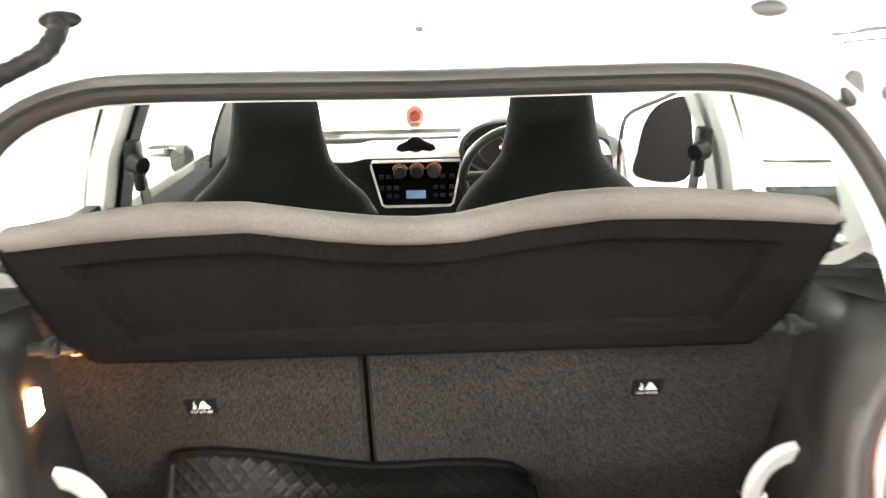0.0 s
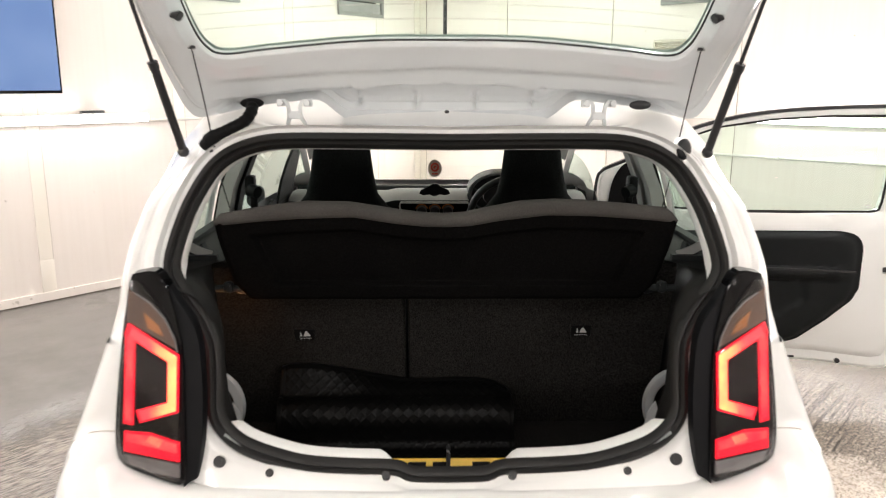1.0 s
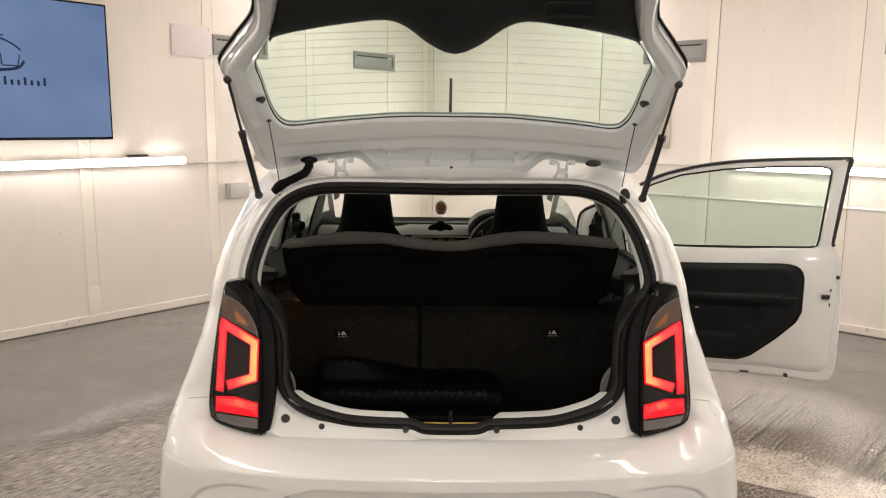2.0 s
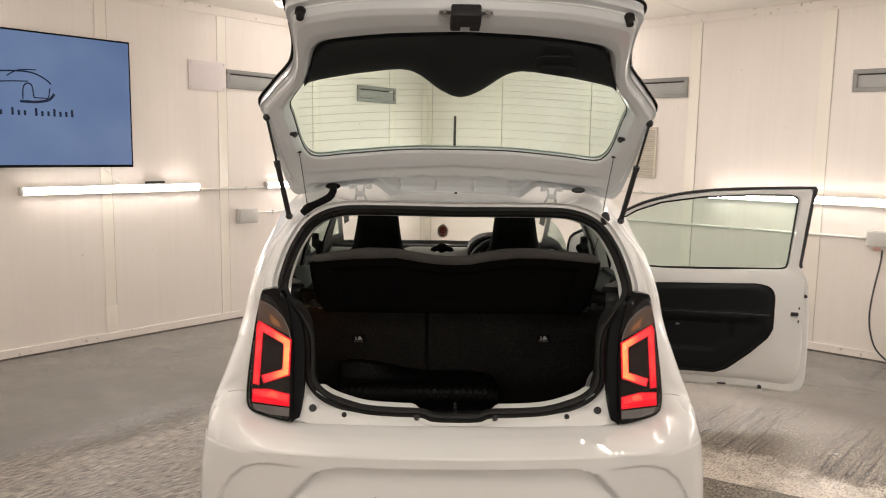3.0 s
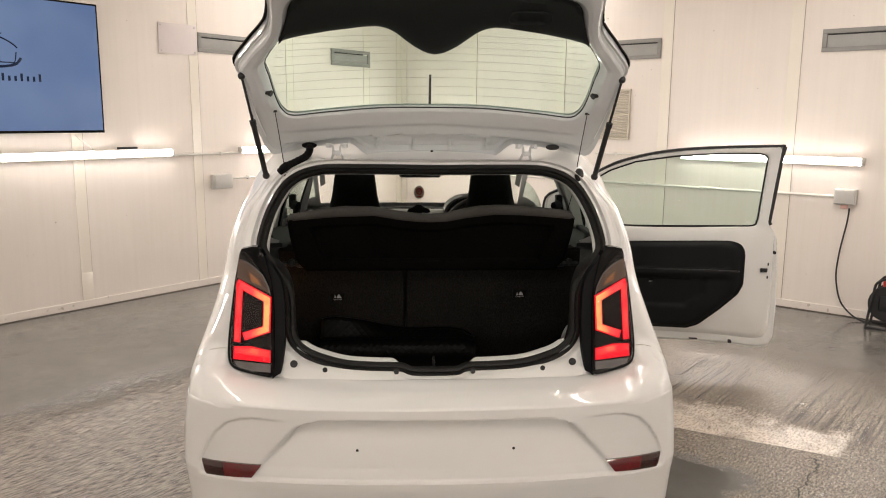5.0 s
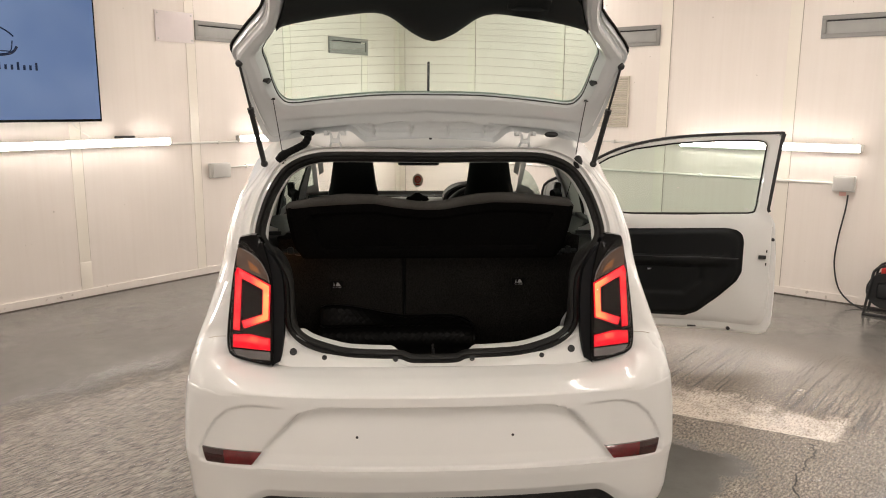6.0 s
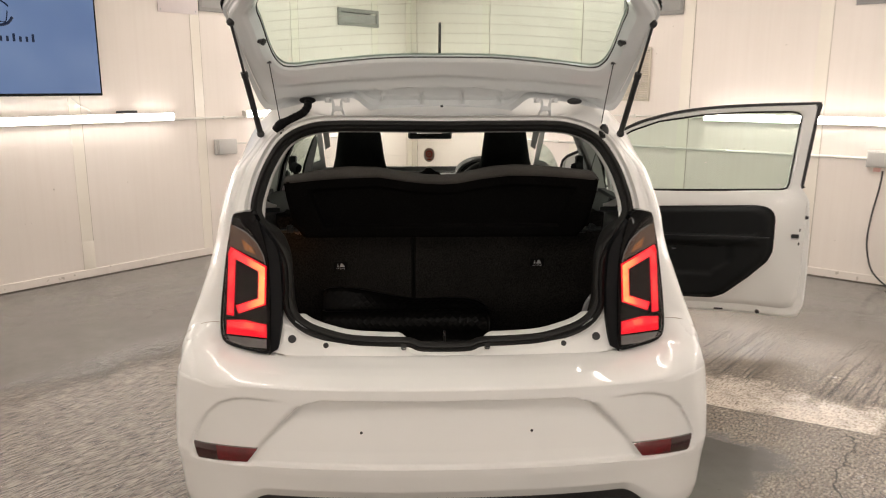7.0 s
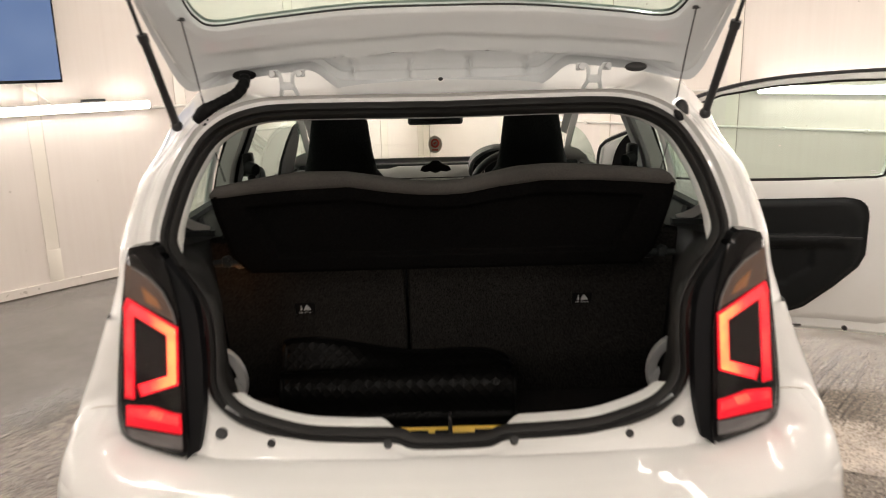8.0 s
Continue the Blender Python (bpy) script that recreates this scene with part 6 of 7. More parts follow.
# dashboard
dash = new("dashboard")
dash.parent = car
dash["label"] = "dashboard with a black front, top lightened for reflected light"
bm = bmesh.new()
rows = []
for y, z in ((3.25, 0.935), (3.1, 0.955), (2.95, 0.965), (2.86, 0.955), (2.82, 0.935), (2.83, 0.86), (2.86, 0.75), (2.92, 0.6), (3.0, 0.5)):
    rows.append([(x, y + 0.04 * (x / 0.7) ** 2, z + 0.012 * (abs(x) < 0.25)) for x in np.linspace(-0.70, 0.70, 29)])
# top is coloured lighter than the front for the windscreen light it reflects
loft(bm, rows[:5])
part("dash_top", bm, TRIM_MID, dash, "textured dashboard top, greyed for reflected windscreen light", angle=50)
bm = bmesh.new()
loft(bm, rows[4:])
part("dash_front", bm, TRIM_DARK, dash, "black dashboard front", angle=50)
bm = bmesh.new()
hexa = [(-0.172, 0.945), (0.137, 0.945), (0.142, 0.93), (0.112, 0.79), (0.10, 0.782), (-0.13, 0.782), (-0.142, 0.79), (-0.177, 0.93)]
prism(bm, hexa, 0.03, lambda u, v, w: (u, 2.80 - w * 1.0 + 0.0, v))
part("centre_console", bm, BLACK_GLOSS, dash, "gloss black radio and heater stack")
bm = bmesh.new()
sweep(bm, [(u, 2.768, v) for u, v in hexa], [(-0.004, -0.004), (0.004, -0.004), (0.004, 0.004), (-0.004, 0.004)], True, up=(0, 1, 0))
part("stack_bezel", bm, SILVER, dash, "bright bezel")
for x in (-0.075, -0.015, 0.045):
    bm = bmesh.new()
    cyl(bm, (x, 2.765, 0.908), (x, 2.74, 0.908), 0.024, 20, 0.02)
    part("heater_knob", bm, BLACK, dash)
    bm = bmesh.new()
    loop = [(x + 0.028 * math.cos(a), 2.766, 0.908 + 0.028 * math.sin(a)) for a in np.linspace(0.3, 2.8, 14)]
    pipe(bm, loop, 0.0022, 6)
    part("knob_glow", bm, DASH_AMBER, dash, "amber-lit dial ring")
bm = bmesh.new()
box(bm, (-0.02, 2.767, 0.825), (0.07, 0.004, 0.03), 0.002)
part("radio_display", bm, DASH_BLUE, dash, "blue-lit radio display")
for x in (-0.115, -0.09, 0.05, 0.075, -0.142, 0.108):
    for z in (0.82, 0.85, 0.89):
        if abs(x) > 0.13 and z < 0.84:
            continue
        bm = bmesh.new()
        box(bm, (x, 2.766, z), (0.018, 0.006, 0.014), 0.002)
        part("button", bm, TRIM_DARK, dash)
bm = bmesh.new()
loft(bm, [[(0.29 + r * math.cos(a) * 1.25, y, 0.985 + r * math.sin(a) * 0.8) for a in np.linspace(0, 2 * math.pi, 28, endpoint=False)] for r, y in ((0.12, 2.95), (0.125, 2.75), (0.115, 2.74), (0.108, 2.77), (0.01, 2.78))], True)
part("instrument_hood", bm, TRIM_DARK, dash, "black instrument binnacle")
for x, r in ((0.255, 0.05), (0.165, 0.03)):
    bm = bmesh.new()
    pipe(bm, [(x + r * math.cos(a), 2.765, 0.98 + r * math.sin(a)) for a in np.linspace(0, 2 * math.pi, 28, endpoint=False)], 0.003, 6, True)
    part("gauge_ring", bm, CHROME, dash)
    bm = bmesh.new()
    pipe(bm, [(x + 0.72 * r * math.cos(a), 2.766, 0.98 + 0.72 * r * math.sin(a)) for a in np.linspace(-0.9, 0.6, 12)], 0.004, 6)
    part("gauge_scale", bm, DASH_RED, dash, "red-lit gauge")
wheel = new("steering_wheel")
wheel.parent = car
wheel["label"] = "black steering wheel"
WM = Matrix.Translation((0.325, 2.60, 0.92)) @ Matrix.Rotation(radians(-65), 4, "X")
bm = bmesh.new()
sweep(bm, [WM @ Vector((0.185 * math.cos(a), 0.185 * math.sin(a), 0)) for a in np.linspace(0, 2 * math.pi, 48, endpoint=False)], disc(0.016, 10), True)
part("rim", bm, BLACK, wheel)
bm = bmesh.new()
box(bm, WM @ Vector((0, 0, -0.01)), (0.16, 0.12, 0.05), 0.02, WM.to_3x3().to_4x4(), 3)
for a in (0, math.pi, -math.pi / 2):
    cyl(bm, WM @ Vector((0.05 * math.cos(a), 0.05 * math.sin(a), 0)), WM @ Vector((0.18 * math.cos(a), 0.18 * math.sin(a), 0)), 0.018, 10)
part("hub", bm, BLACK, wheel)
bm = bmesh.new()
box(bm, (-0.012, 2.62, 1.23), (0.235, 0.03, 0.055), 0.012, seg=3)
cyl(bm, (-0.012, 2.63, 1.25), (-0.012, 2.70, 1.33), 0.012, 10)
mir = part("interior_mirror", bm, BLACK, car, "black interior mirror")
bm = bmesh.new()
box(bm, (-0.012, 2.603, 1.23), (0.215, 0.003, 0.04), 0.001)
part("mirror_face", bm, MIRROR, mir, "mirror glass")
bm = bmesh.new()
box(bm, (-0.87, 2.76, 0.972), (0.165, 0.07, 0.105), 0.03, seg=3)
cyl(bm, (-0.80, 2.78, 0.94), (-0.74, 2.82, 0.93), 0.02, 10)
mir = part("passenger_mirror", bm, BLACK, car, "black-backed door mirror")
bm = bmesh.new()
box(bm, (-0.872, 2.722, 0.972), (0.15, 0.004, 0.092), 0.002, Matrix.Rotation(radians(24), 4, "Z"))
part("mirror_face", bm, MIRROR, mir, "mirror glass")

# wheels
for ya in AXLES:
    for s in (-1, 1):
        w = new("road_wheel")
        w.parent = car
        w["label"] = "small road wheel with a black tyre"
        bm = bmesh.new()
        tp = [(0.20, -0.075), (0.255, -0.083), (0.278, -0.07), (0.287, -0.04), (0.287, 0.04), (0.278, 0.07), (0.255, 0.083), (0.20, 0.075)]
        rows = [[(s * 0.725 + b, ya + r * math.cos(a), AXLE_Z + r * math.sin(a)) for r, b in tp] for a in np.linspace(0, 2 * math.pi, 41)]
        loft(bm, rows)
        part("tyre", bm, RUBBER, w)
        bm = bmesh.new()
        rows = []
        for a in np.linspace(0, 2 * math.pi, 41):
            spoke = 0.012 * (0.5 + 0.5 * math.cos(5 * a))
            rows.append([(s * (0.725 + o), ya + r * math.cos(a), AXLE_Z + r * math.sin(a)) for r, o in ((0.20, -0.06), (0.205, 0.07), (0.19, 0.072), (0.17, 0.05 + spoke), (0.06, 0.045 + spoke), (0.03, 0.06), (0.002, 0.062))])
        loft(bm, rows)
        part("rim", bm, STEEL, w, angle=60)
        bm = bmesh.new()
        rows = [[(s * x, ya + (ARCH - 0.003) * math.cos(a), AXLE_Z + (ARCH - 0.003) * math.sin(a)) for x in (0.55, 0.8)] for a in np.linspace(-0.5, math.pi + 0.5, 30)]
        loft(bm, rows)
        part("arch_liner", bm, BLACK, w)
# front end, out of sight of the walk but whole
for s in (-1, 1):
    bm = bmesh.new()
    ball(bm, (s * 0.60, 3.98, 0.66), 0.14, (0.9, 0.8, 1.1), 20)
    part("headlamp", bm, CHROME, car, "rounded headlamp")
bm = bmesh.new()
box(bm, (0, 4.12, 0.36), (1.0, 0.12, 0.16), 0.03)
part("front_grille", bm, BLACK, car)

# ---- loose things in the car ----
badge = base("air_freshener", (-0.016, 2.65, 1.115), "small cream hanging air freshener with a red emblem", "air freshener")
bm = bmesh.new()
loft(bm, [[(-0.016 + 0.030 * g * math.cos(a), 2.65 + w, 1.115 + 0.038 * g * math.sin(a)) for a in np.linspace(0, 2 * math.pi, 28, endpoint=False)] for g, w in ((0.02, 0.0015), (1, 0.0015), (1, -0.0015), (0.02, -0.0015))], True)
part("card", bm, BADGE_CREAM, badge)
bm = bmesh.new()
sweep(bm, [(-0.016 + 0.015 * math.cos(a), 2.648, 1.12 + 0.016 * math.sin(a)) for a in np.linspace(0, 2 * math.pi, 24, endpoint=False)], disc(0.0045, 6), True)
pipe(bm, [(-0.022, 2.648, 1.116), (-0.016, 2.648, 1.122), (-0.010, 2.648, 1.124)], 0.004, 6)
part("emblem", bm, BADGE_RED, badge, "round red emblem")
bm = bmesh.new()
box(bm, (-0.016, 2.648, 1.091), (0.026, 0.001, 0.006))
part("caption_bar", bm, BADGE_RED, badge)
bm = bmesh.new()
pipe(bm, [(-0.016, 2.65, 1.152), (-0.014, 2.64, 1.21)], 0.0008, 5)
part("string", bm, BADGE_CREAM, badge)

mount = base("phone_holder", (-0.016, 2.80, 0.985), "black phone holder standing on the dashboard", "phone holder")
bm = bmesh.new()
box(bm, (-0.016, 2.79, 1.0), (0.05, 0.03, 0.05), 0.012, seg=3)
cyl(bm, (-0.016, 2.82, 0.985), (-0.016, 2.79, 1.0), 0.02, 12)
part("stem", bm, DEEP, mount)
bm = bmesh.new()
prism(bm, [(-0.07, -0.012), (-0.062, 0.004), (-0.03, 0.018), (-0.012, 0.032), (0.012, 0.032), (0.03, 0.018), (0.062, 0.004), (0.07, -0.012), (0.05, -0.02), (0.0, -0.012), (-0.05, -0.02)], 0.014, lambda u, v, w: (-0.016 + u, 2.77 - w, 1.0 + v))
part("cradle", bm, DEEP, mount)

plate = base("loose_number_plate", (0.0, 0.90, 0.60), "yellow number plate lying in the boot behind the sill", "number plate")
PM = Matrix.Translation((0.006, 0.885, 0.600)) @ Matrix.Rotation(radians(60), 4, "X")
bm = bmesh.new()
box(bm, PM @ Vector((0, 0, 0)), (0.52, 0.111, 0.003), 0.0012, PM.to_3x3().to_4x4(), 1)
part("plate_sheet", bm, YELLOW, plate)
for x, w in ((-0.19, 0.035), (-0.14, 0.035), (-0.075, 0.04), (-0.02, 0.04), (0.07, 0.04), (0.125, 0.04), (0.18, 0.04)):
    bm = bmesh.new()
    box(bm, PM @ Vector((x, 0.008, 0.002)), (w, 0.079, 0.001), 0, PM.to_3x3().to_4x4())
    part("character_bar", bm, INK, plate, smooth=False)

# rubber boot mat, its far edge bent up against the seat
bm = bmesh.new()
M_TOP = lambda x: lerp_table(x, [-0.45, -0.41, -0.36, -0.30, -0.24, -0.18, -0.10, -0.04, 0.02, 0.09, 0.135, 0.165, 0.18], [0.735, 0.748, 0.75, 0.742, 0.73, 0.716, 0.703, 0.702, 0.706, 0.703, 0.694, 0.675, 0.655])


def mat_fold(x, n):
    """The sheet from its edge against the seat, over the fold and down to the floor."""
    top = M_TOP(x)
    sag = 0.012 * smoothstep(0.12, 0.18, x)
    path = [(seat_back_y(top) - 0.006, top), (seat_back_y(top) - 0.022, top - 0.002), (1.205, 0.55 * top + 0.45 * 0.686), (1.182, 0.685 - sag), (1.162, 0.681 - sag), (1.144, 0.670 - sag), (1.131, 0.653 - sag), (1.123, 0.630 - sag), (1.120, 0.603), (1.112, 0.580), (1.085, 0.569), (0.97, 0.567), (0.885, 0.567)]
    return [Vector((x, y, z)) for _, y, z in smooth_line([(0, y, z) for y, z in path], n)]


rows = []
NX, NF = 240, 200
for i in range(NX + 1):
    x = -0.43 + 0.605 * i / NX
    row = []
    fold = mat_fold(x, NF + 1)
    for j in range(NF + 1):
        f = j / NF
        t = fold[min(j + 1, NF)] - fold[max(j - 1, 0)]
        n = Vector((0, t.z, -t.y)).normalized()
        a, b = x / 0.0135, f * 0.42 / 0.0135
        u, v = (a + b) % 2.0, (a - b) % 2.0
        bumpy = 0.0009 * max(smoothstep(0.30, 0.15, abs(u - 1)), smoothstep(0.30, 0.15, abs(v - 1)))
        rim = 0.005 if (f < 0.025 or i < 4 or i > NX - 4) else 0
        row.append(fold[j] + n * max(bumpy, rim))
    rows.append(row)
loft(bm, rows)
# its flat corner beside the fold
rows = []
for i in range(61):
    x = 0.165 + 0.17 * i / 60
    row = []
    for j in range(49):
        y = 0.885 + 0.14 * j / 48
        a, b = x / 0.0135, y / 0.0135
        u, v = (a + b) % 2.0, (a - b) % 2.0
        row.append((x, y, 0.5675 + 0.0010 * max(smoothstep(0.30, 0.15, abs(u - 1)), smoothstep(0.30, 0.15, abs(v - 1)))))
    rows.append(row)
loft(bm, rows)
thing("rubber_mat", bm, MAT_RUBBER, "black rubber boot mat with diamond tread, bent up against the seat", "mat", angle=70)

# ---- room fittings ----
TV_S0, TV_S1, TV_Z0, TV_Z1 = 3.625, 5.34, 1.402, 2.388
tv = base("television", A_WALL(4.44, 1.40, 0.06), "large wall-mounted television showing a blue logo screen", "television")


def wall_box(wall, s0, s1, z0, z1, d0, d1, bevel=0.0):
    bm = bmesh.new()
    f = wall
    c = f((s0 + s1) / 2, (z0 + z1) / 2, (d0 + d1) / 2)
    size = (s1 - s0, d1 - d0, z1 - z0) if wall is A_WALL else (d1 - d0, s1 - s0, z1 - z0)
    return box(bm, c, size, bevel, ROOM.to_3x3().to_4x4())


part("tv_back", wall_box(A_WALL, TV_S0 + 0.15, TV_S1 - 0.15, TV_Z0 + 0.1, TV_Z1 - 0.1, 0.005, 0.06), BLACK, tv)
part("tv_frame", wall_box(A_WALL, TV_S0, TV_S1, TV_Z0, TV_Z1, 0.055, 0.085, 0.004), BLACK_GLOSS, tv, "thin black frame")
part("tv_screen", wall_box(A_WALL, TV_S0 + 0.014, TV_S1 - 0.014, TV_Z0 + 0.02, TV_Z1 - 0.014, 0.084, 0.0875), SCREEN, tv, "glowing blue screen", smooth=False)


def screen_line(pts, r, name):
    bm = bmesh.new()
    sweep(bm, smooth_line([A_WALL(s + 0.10, z - 0.075, 0.089) for s, z in pts], 24), disc(r, 6, 0.002), up=tuple(A_WALL(0, 0, 1) - A_WALL(0, 0, 0)))
    return part(name, bm, SCREEN_INK, tv)


# line drawing of a car, then bars in place of the lettering
for pts, r in (([(4.85, 2.08), (4.62, 2.14), (4.42, 2.165), (4.28, 2.165), (4.19, 2.13), (4.14, 2.09)], 0.004),
               ([(4.44, 2.13), (4.36, 2.175), (4.24, 2.185)], 0.003),
               ([(4.80, 2.02), (4.60, 2.07), (4.45, 2.09), (4.30, 2.10)], 0.003),
               ([(4.34, 1.97), (4.335, 2.05), (4.31, 2.085), (4.275, 2.07), (4.265, 1.985)], 0.0035),
               ([(4.265, 1.985), (4.20, 1.985), (4.165, 1.99), (4.15, 2.06)], 0.003),
               ([(4.36, 1.955), (4.25, 1.955), (4.16, 1.975), (4.12, 2.02)], 0.007),
               ([(4.70, 1.98), (4.62, 1.985), (4.55, 1.975)], 0.004)):
    screen_line(pts, r * 1.35, "logo_line")
# one bar to a letter: (from, to) along the wall, then the bar's height
for s0, s1, n in ((4.075, 4.375, 7), (4.41, 4.535, 3), (4.57, 4.84, 6)):
    step_ = (s1 - s0) / n
    for k in range(n):
        tall = 0.055 if k in (n - 1, 0 if n == 7 else 9, 3 if n == 7 else 9) else 0.036
        part("lettering_bar", wall_box(A_WALL, s0 + step_ * k + 0.013, s0 + step_ * (k + 1) - 0.013, 1.780, 1.780 + tall, 0.087, 0.0885), SCREEN_INK, tv, smooth=False)
# its cable and the remote on the batten below
bm = bmesh.new()
pipe(bm, smooth_line([A_WALL(3.86, 1.42, 0.03), A_WALL(3.82, 1.36, 0.04), A_WALL(3.74, 1.30, 0.05), A_WALL(3.71, 1.265, 0.04), A_WALL(3.80, 1.258, 0.03), A_WALL(4.1, 1.262, 0.02)], 30), 0.004, 6)
part("tv_cable", bm, CONDUIT, tv, "thin pale cable")
thing("remote_control", wall_box(A_WALL, 3.335, 3.50, 1.262, 1.282, 0.015, 0.055, 0.006), BLACK, "black remote control lying on the batten light", "remote")


def vent(wall, s0, s1, z0, z1):
    """Grey letter-box wall vent: frame, recessed flap, inner ledge."""
    ob = base("wall_vent", wall(s0, z0), "grey metal wall vent with a hinged flap", "vent", "wall vents")
    e = 0.034
    for a, b, c, d in ((s0, s1, z1 - e, z1), (s0, s1, z0, z0 + e), (s0, s0 + e, z0 + e, z1 - e), (s1 - e, s1, z0 + e, z1 - e)):
        part("frame_bar", wall_box(wall, a, b, c, d, 0.0, 0.022, 0.003), GREY_VENT, ob)
    part("flap", wall_box(wall, s0 + e, s1 - e, z0 + e, z1 - e - 0.012, 0.0, 0.010, 0.003), GREY_FLAP, ob)
    part("shadow_gap", wall_box(wall, s0 + e, s1 - e, z1 - e - 0.012, z1 - e, 0.0, 0.004), BLACK, ob)


vent(A_WALL, 2.14, 2.69, 2.10, 2.268)
vent(A_WALL, 0.53, 1.10, 2.08, 2.25)
vent(B_WALL, 2.60, 3.157, 2.083, 2.262)
vent(B_WALL, 4.49, 5.05, 2.075, 2.248)

board = base("notice_board", A_WALL(2.88, 2.07), "blank pinkish white plastic board screwed to the wall", "board")
part("sheet", wall_box(A_WALL, 2.70, 3.068, 2.067, 2.322, 0.0065, 0.0125, 0.001), BOARD, board)
for s, z in ((2.722, 2.30), (3.046, 2.30), (2.722, 2.09), (3.046, 2.09)):
    bm = bmesh.new()
    cyl(bm, A_WALL(s, z, 0.012), A_WALL(s, z, 0.016), 0.007, 10)
    part("screw", bm, STEEL, board)


part("patch_plate", wall_box(A_WALL, 3.768, 3.862, 0.051, 0.275, 0.006, 0.010, 0.001), STRIP, wall_a)


def junction(wall, s0, s1, z0, z1, label):
    ob = base("junction_box", wall(s0, z0), label, "electrical box")
    part("box_body", wall_box(wall, s0, s1, z0, z1, 0.0, 0.05, 0.005), BOX_GREY, ob)
    part("box_lid", wall_box(wall, s0 + 0.008, s1 - 0.008, z0 + 0.008, z1 - 0.006, 0.05, 0.07, 0.006), BOX_GREY, ob)
    return ob


junction(A_WALL, 2.41, 2.615, 0.875, 1.01, "grey weatherproof switch box on the wall")
sock = junction(B_WALL, 4.685, 4.845, 0.885, 1.01, "white weatherproof socket box on the wall")
part("pink_tag", wall_box(B_WALL, 4.735, 4.785, 0.852, 0.885, 0.02, 0.03, 0.003), PINK, sock, "pink tag")


def conduit(wall, s0, s1, z, r=0.011):
    bm = bmesh.new()
    cyl(bm, wall(s0, z, 0.018), wall(s1, z, 0.018), r, 10)
    for s in np.arange(min(s0, s1) + 0.2, max(s0, s1), 0.55):
        box(bm, wall(s, z, 0.014), (0.03, 0.03, 0.03), 0.003, ROOM.to_3x3().to_4x4())
    thing("cable_conduit", bm, CONDUIT, "white plastic cable conduit clipped to the wall", "conduit", "wall conduits")


conduit(A_WALL, 2.30, 3.0, 1.20)
conduit(A_WALL, 0.9, 2.41, 0.965, 0.008)
conduit(B_WALL, 1.2, 4.685, 0.945)
conduit(B_WALL, 2.55, 3.40, 1.215, 0.008)

grille = base("louvre_grille", B_WALL(2.56, 1.354), "cream louvred wall grille", "grille")
for a, b, c, d in ((2.56, 2.885, 1.80, 1.82), (2.56, 2.885, 1.350, 1.368), (2.56, 2.575, 1.368, 1.80), (2.868, 2.885, 1.368, 1.80), (2.56, 2.885, 1.575, 1.59)):
    part("grille_frame", wall_box(B_WALL, a, b, c, d, 0, 0.02, 0.002), GRILLE, grille)
for k in range(26):
    z = 1.372 + 0.0165 * k
    bm = bmesh.new()
    box(bm, B_WALL(2.72, z + 0.005, 0.009), (0.013, 0.30, 0.004), 0, ROOM.to_3x3().to_4x4() @ Matrix.Rotation(radians(38), 4, "Y"))
    part("slat", bm, GRILLE, grille, smooth=False)

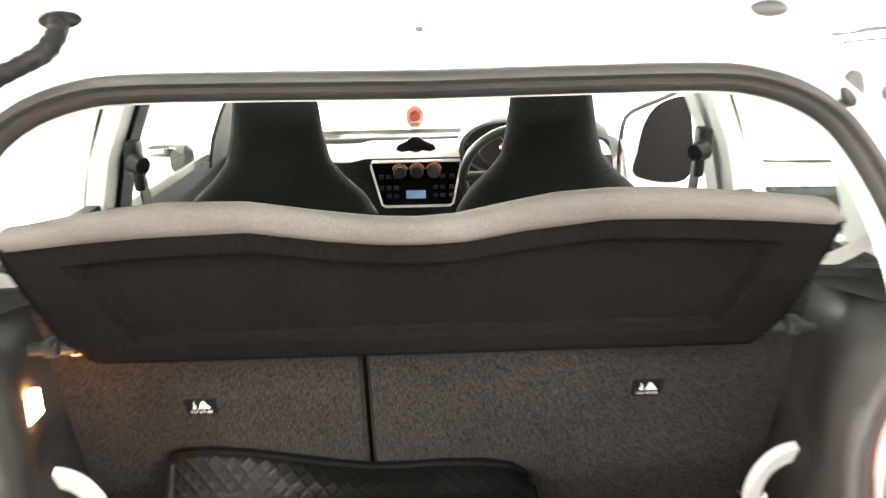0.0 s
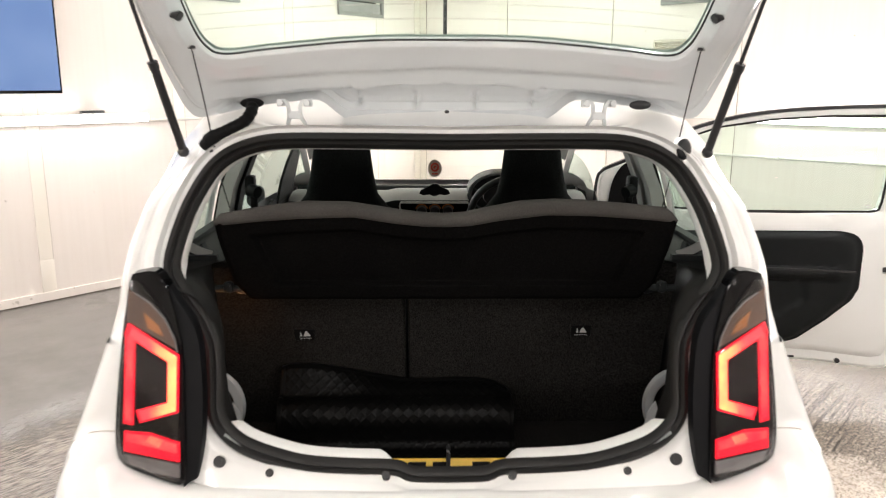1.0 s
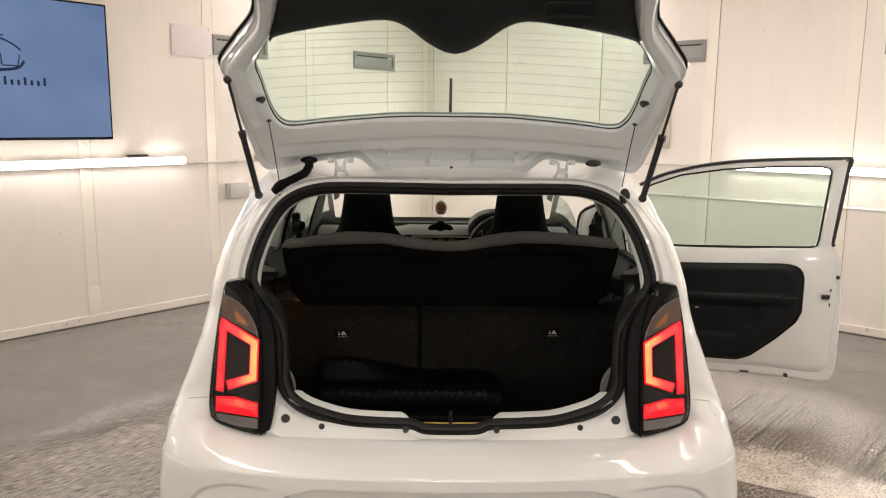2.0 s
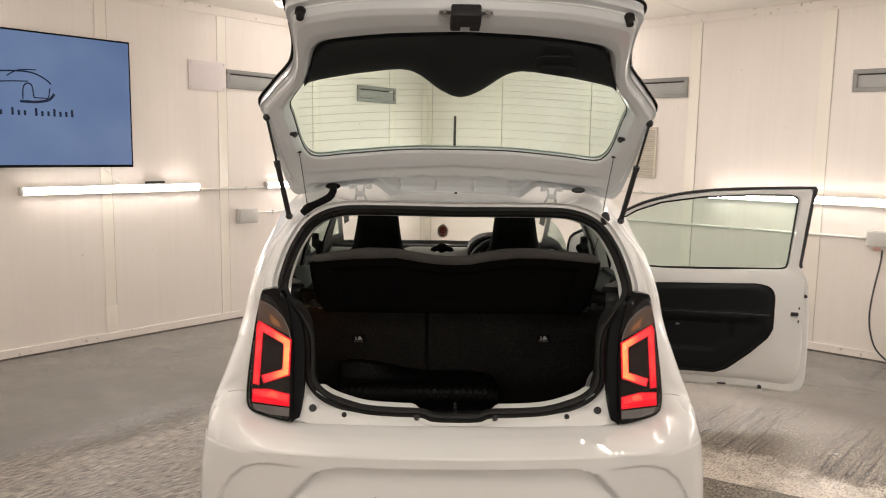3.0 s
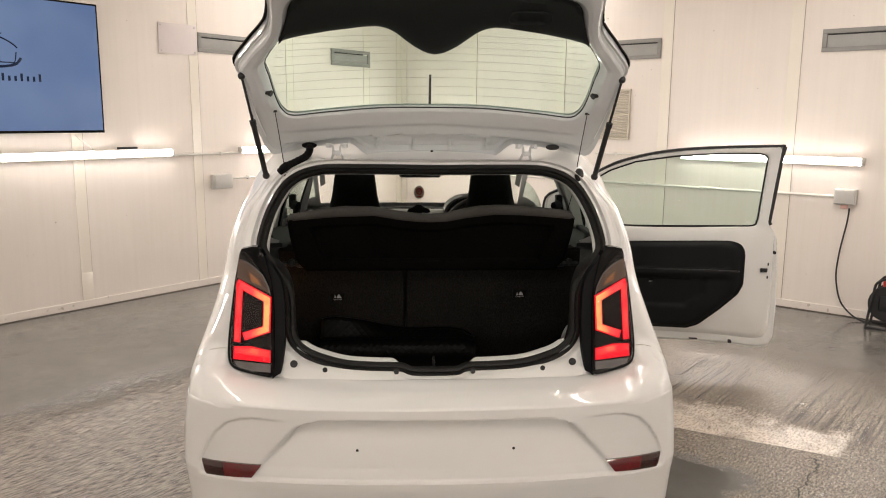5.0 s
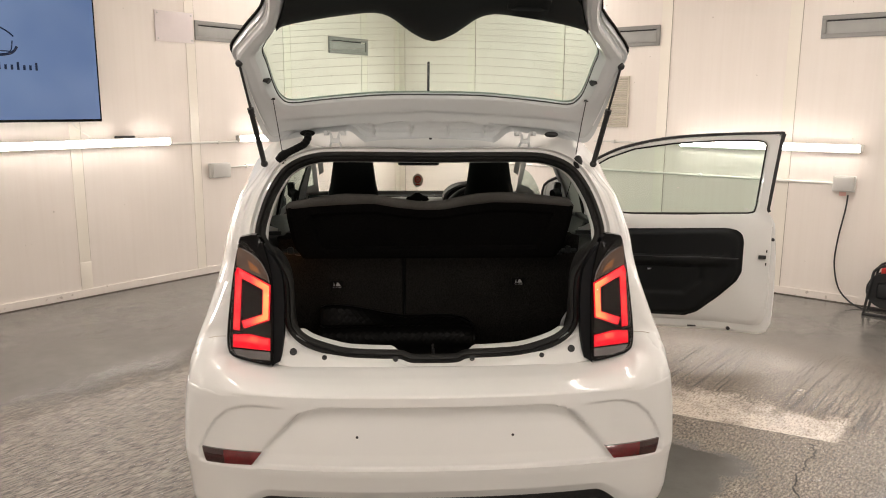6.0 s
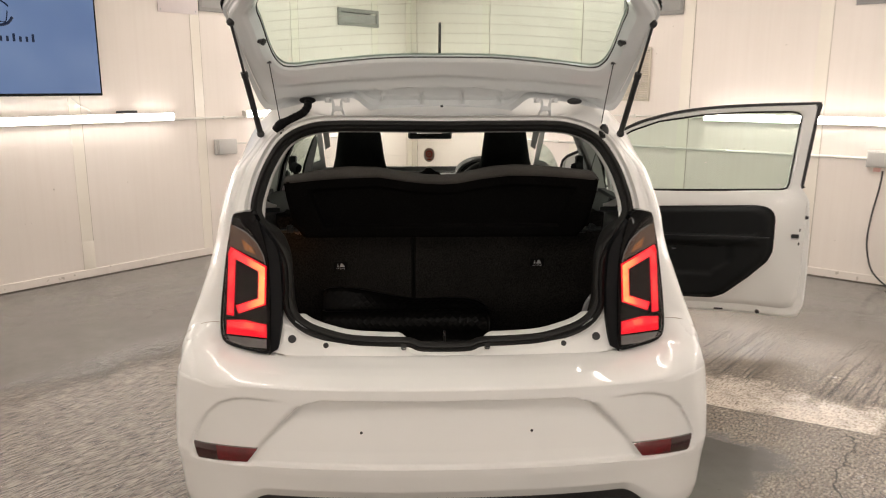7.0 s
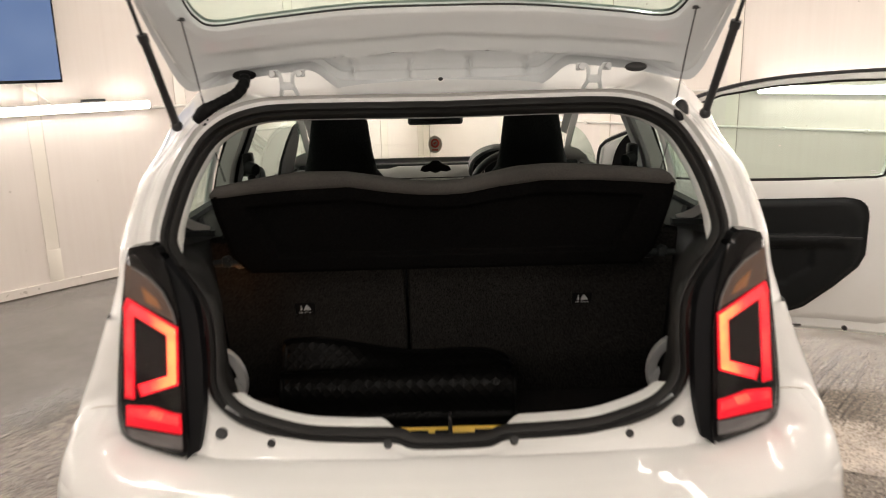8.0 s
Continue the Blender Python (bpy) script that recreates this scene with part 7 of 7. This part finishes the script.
# cable from the socket to a reel on the floor
bm = bmesh.new()
pipe(bm, smooth_line([B_WALL(4.80, 0.86, 0.03), B_WALL(4.795, 0.75, 0.035), B_WALL(4.76, 0.5, 0.03), B_WALL(4.755, 0.3, 0.04), B_WALL(4.80, 0.12, 0.05), B_WALL(4.88, 0.03, 0.07), B_WALL(4.97, -0.008, 0.11), B_WALL(5.05, -0.011, 0.14)], 40), 0.0065, 8)
thing("extension_cable", bm, BLACK, "black cable hanging from the socket to the floor", "cable")
reel = base("cable_reel", B_WALL(5.15, FLOOR_Z, 0.20), "black and red cable reel on a tubular stand", "cable reel")
RC = B_WALL(5.17, FLOOR_Z + 0.20, 0.20)
rx = (B_WALL(1, 0) - B_WALL(0, 0)).normalized()
ry = (B_WALL(0, 0, 1) - B_WALL(0, 0, 0)).normalized()
for o in (-0.07, 0.07):
    bm = bmesh.new()
    cyl(bm, RC + ry * (o - 0.006), RC + ry * (o + 0.006), 0.135, 32)
    part("flange", bm, BLACK, reel)
bm = bmesh.new()
cyl(bm, RC - ry * 0.07, RC + ry * 0.07, 0.075, 24)
part("drum", bm, BLACK, reel)
bm = bmesh.new()
for k in range(6):
    sweep(bm, [RC + ry * (-0.05 + 0.02 * k) + rx * 0.10 * math.cos(a) + Vector((0, 0, 0.10 * math.sin(a))) for a in np.linspace(0, 2 * math.pi, 26, endpoint=False)], disc(0.012, 6), True)
part("wound_cable", bm, RUBBER, reel)
bm = bmesh.new()
box(bm, RC + ry * 0.082 + Vector((0, 0, 0.0)), (0.016, 0.12, 0.12), 0.02, ROOM.to_3x3().to_4x4())
part("socket_face", bm, BLACK, reel, "black socket panel")
bm = bmesh.new()
box(bm, RC + Vector((0, 0, 0.145)) + rx * 0.02, (0.1, 0.14, 0.05), 0.012, ROOM.to_3x3().to_4x4())
part("top_guard", bm, RED_PLASTIC, reel, "red top guard")
for o in (-0.1, 0.1):
    bm = bmesh.new()
    pipe(bm, smooth_line([RC + ry * o + rx * -0.13 + Vector((0, 0, -0.19)), RC + ry * o + rx * -0.10 + Vector((0, 0, 0.05)), RC + ry * o + rx * -0.07 + Vector((0, 0, 0.17)), RC + ry * o + rx * 0.07 + Vector((0, 0, 0.17)), RC + ry * o + rx * 0.13 + Vector((0, 0, -0.19))], 30), 0.010, 8)
    pipe(bm, [RC + ry * o + rx * -0.14 + Vector((0, 0, -0.19)), RC + ry * o + rx * 0.14 + Vector((0, 0, -0.19))], 0.010, 8)
    part("stand", bm, BLACK, reel)
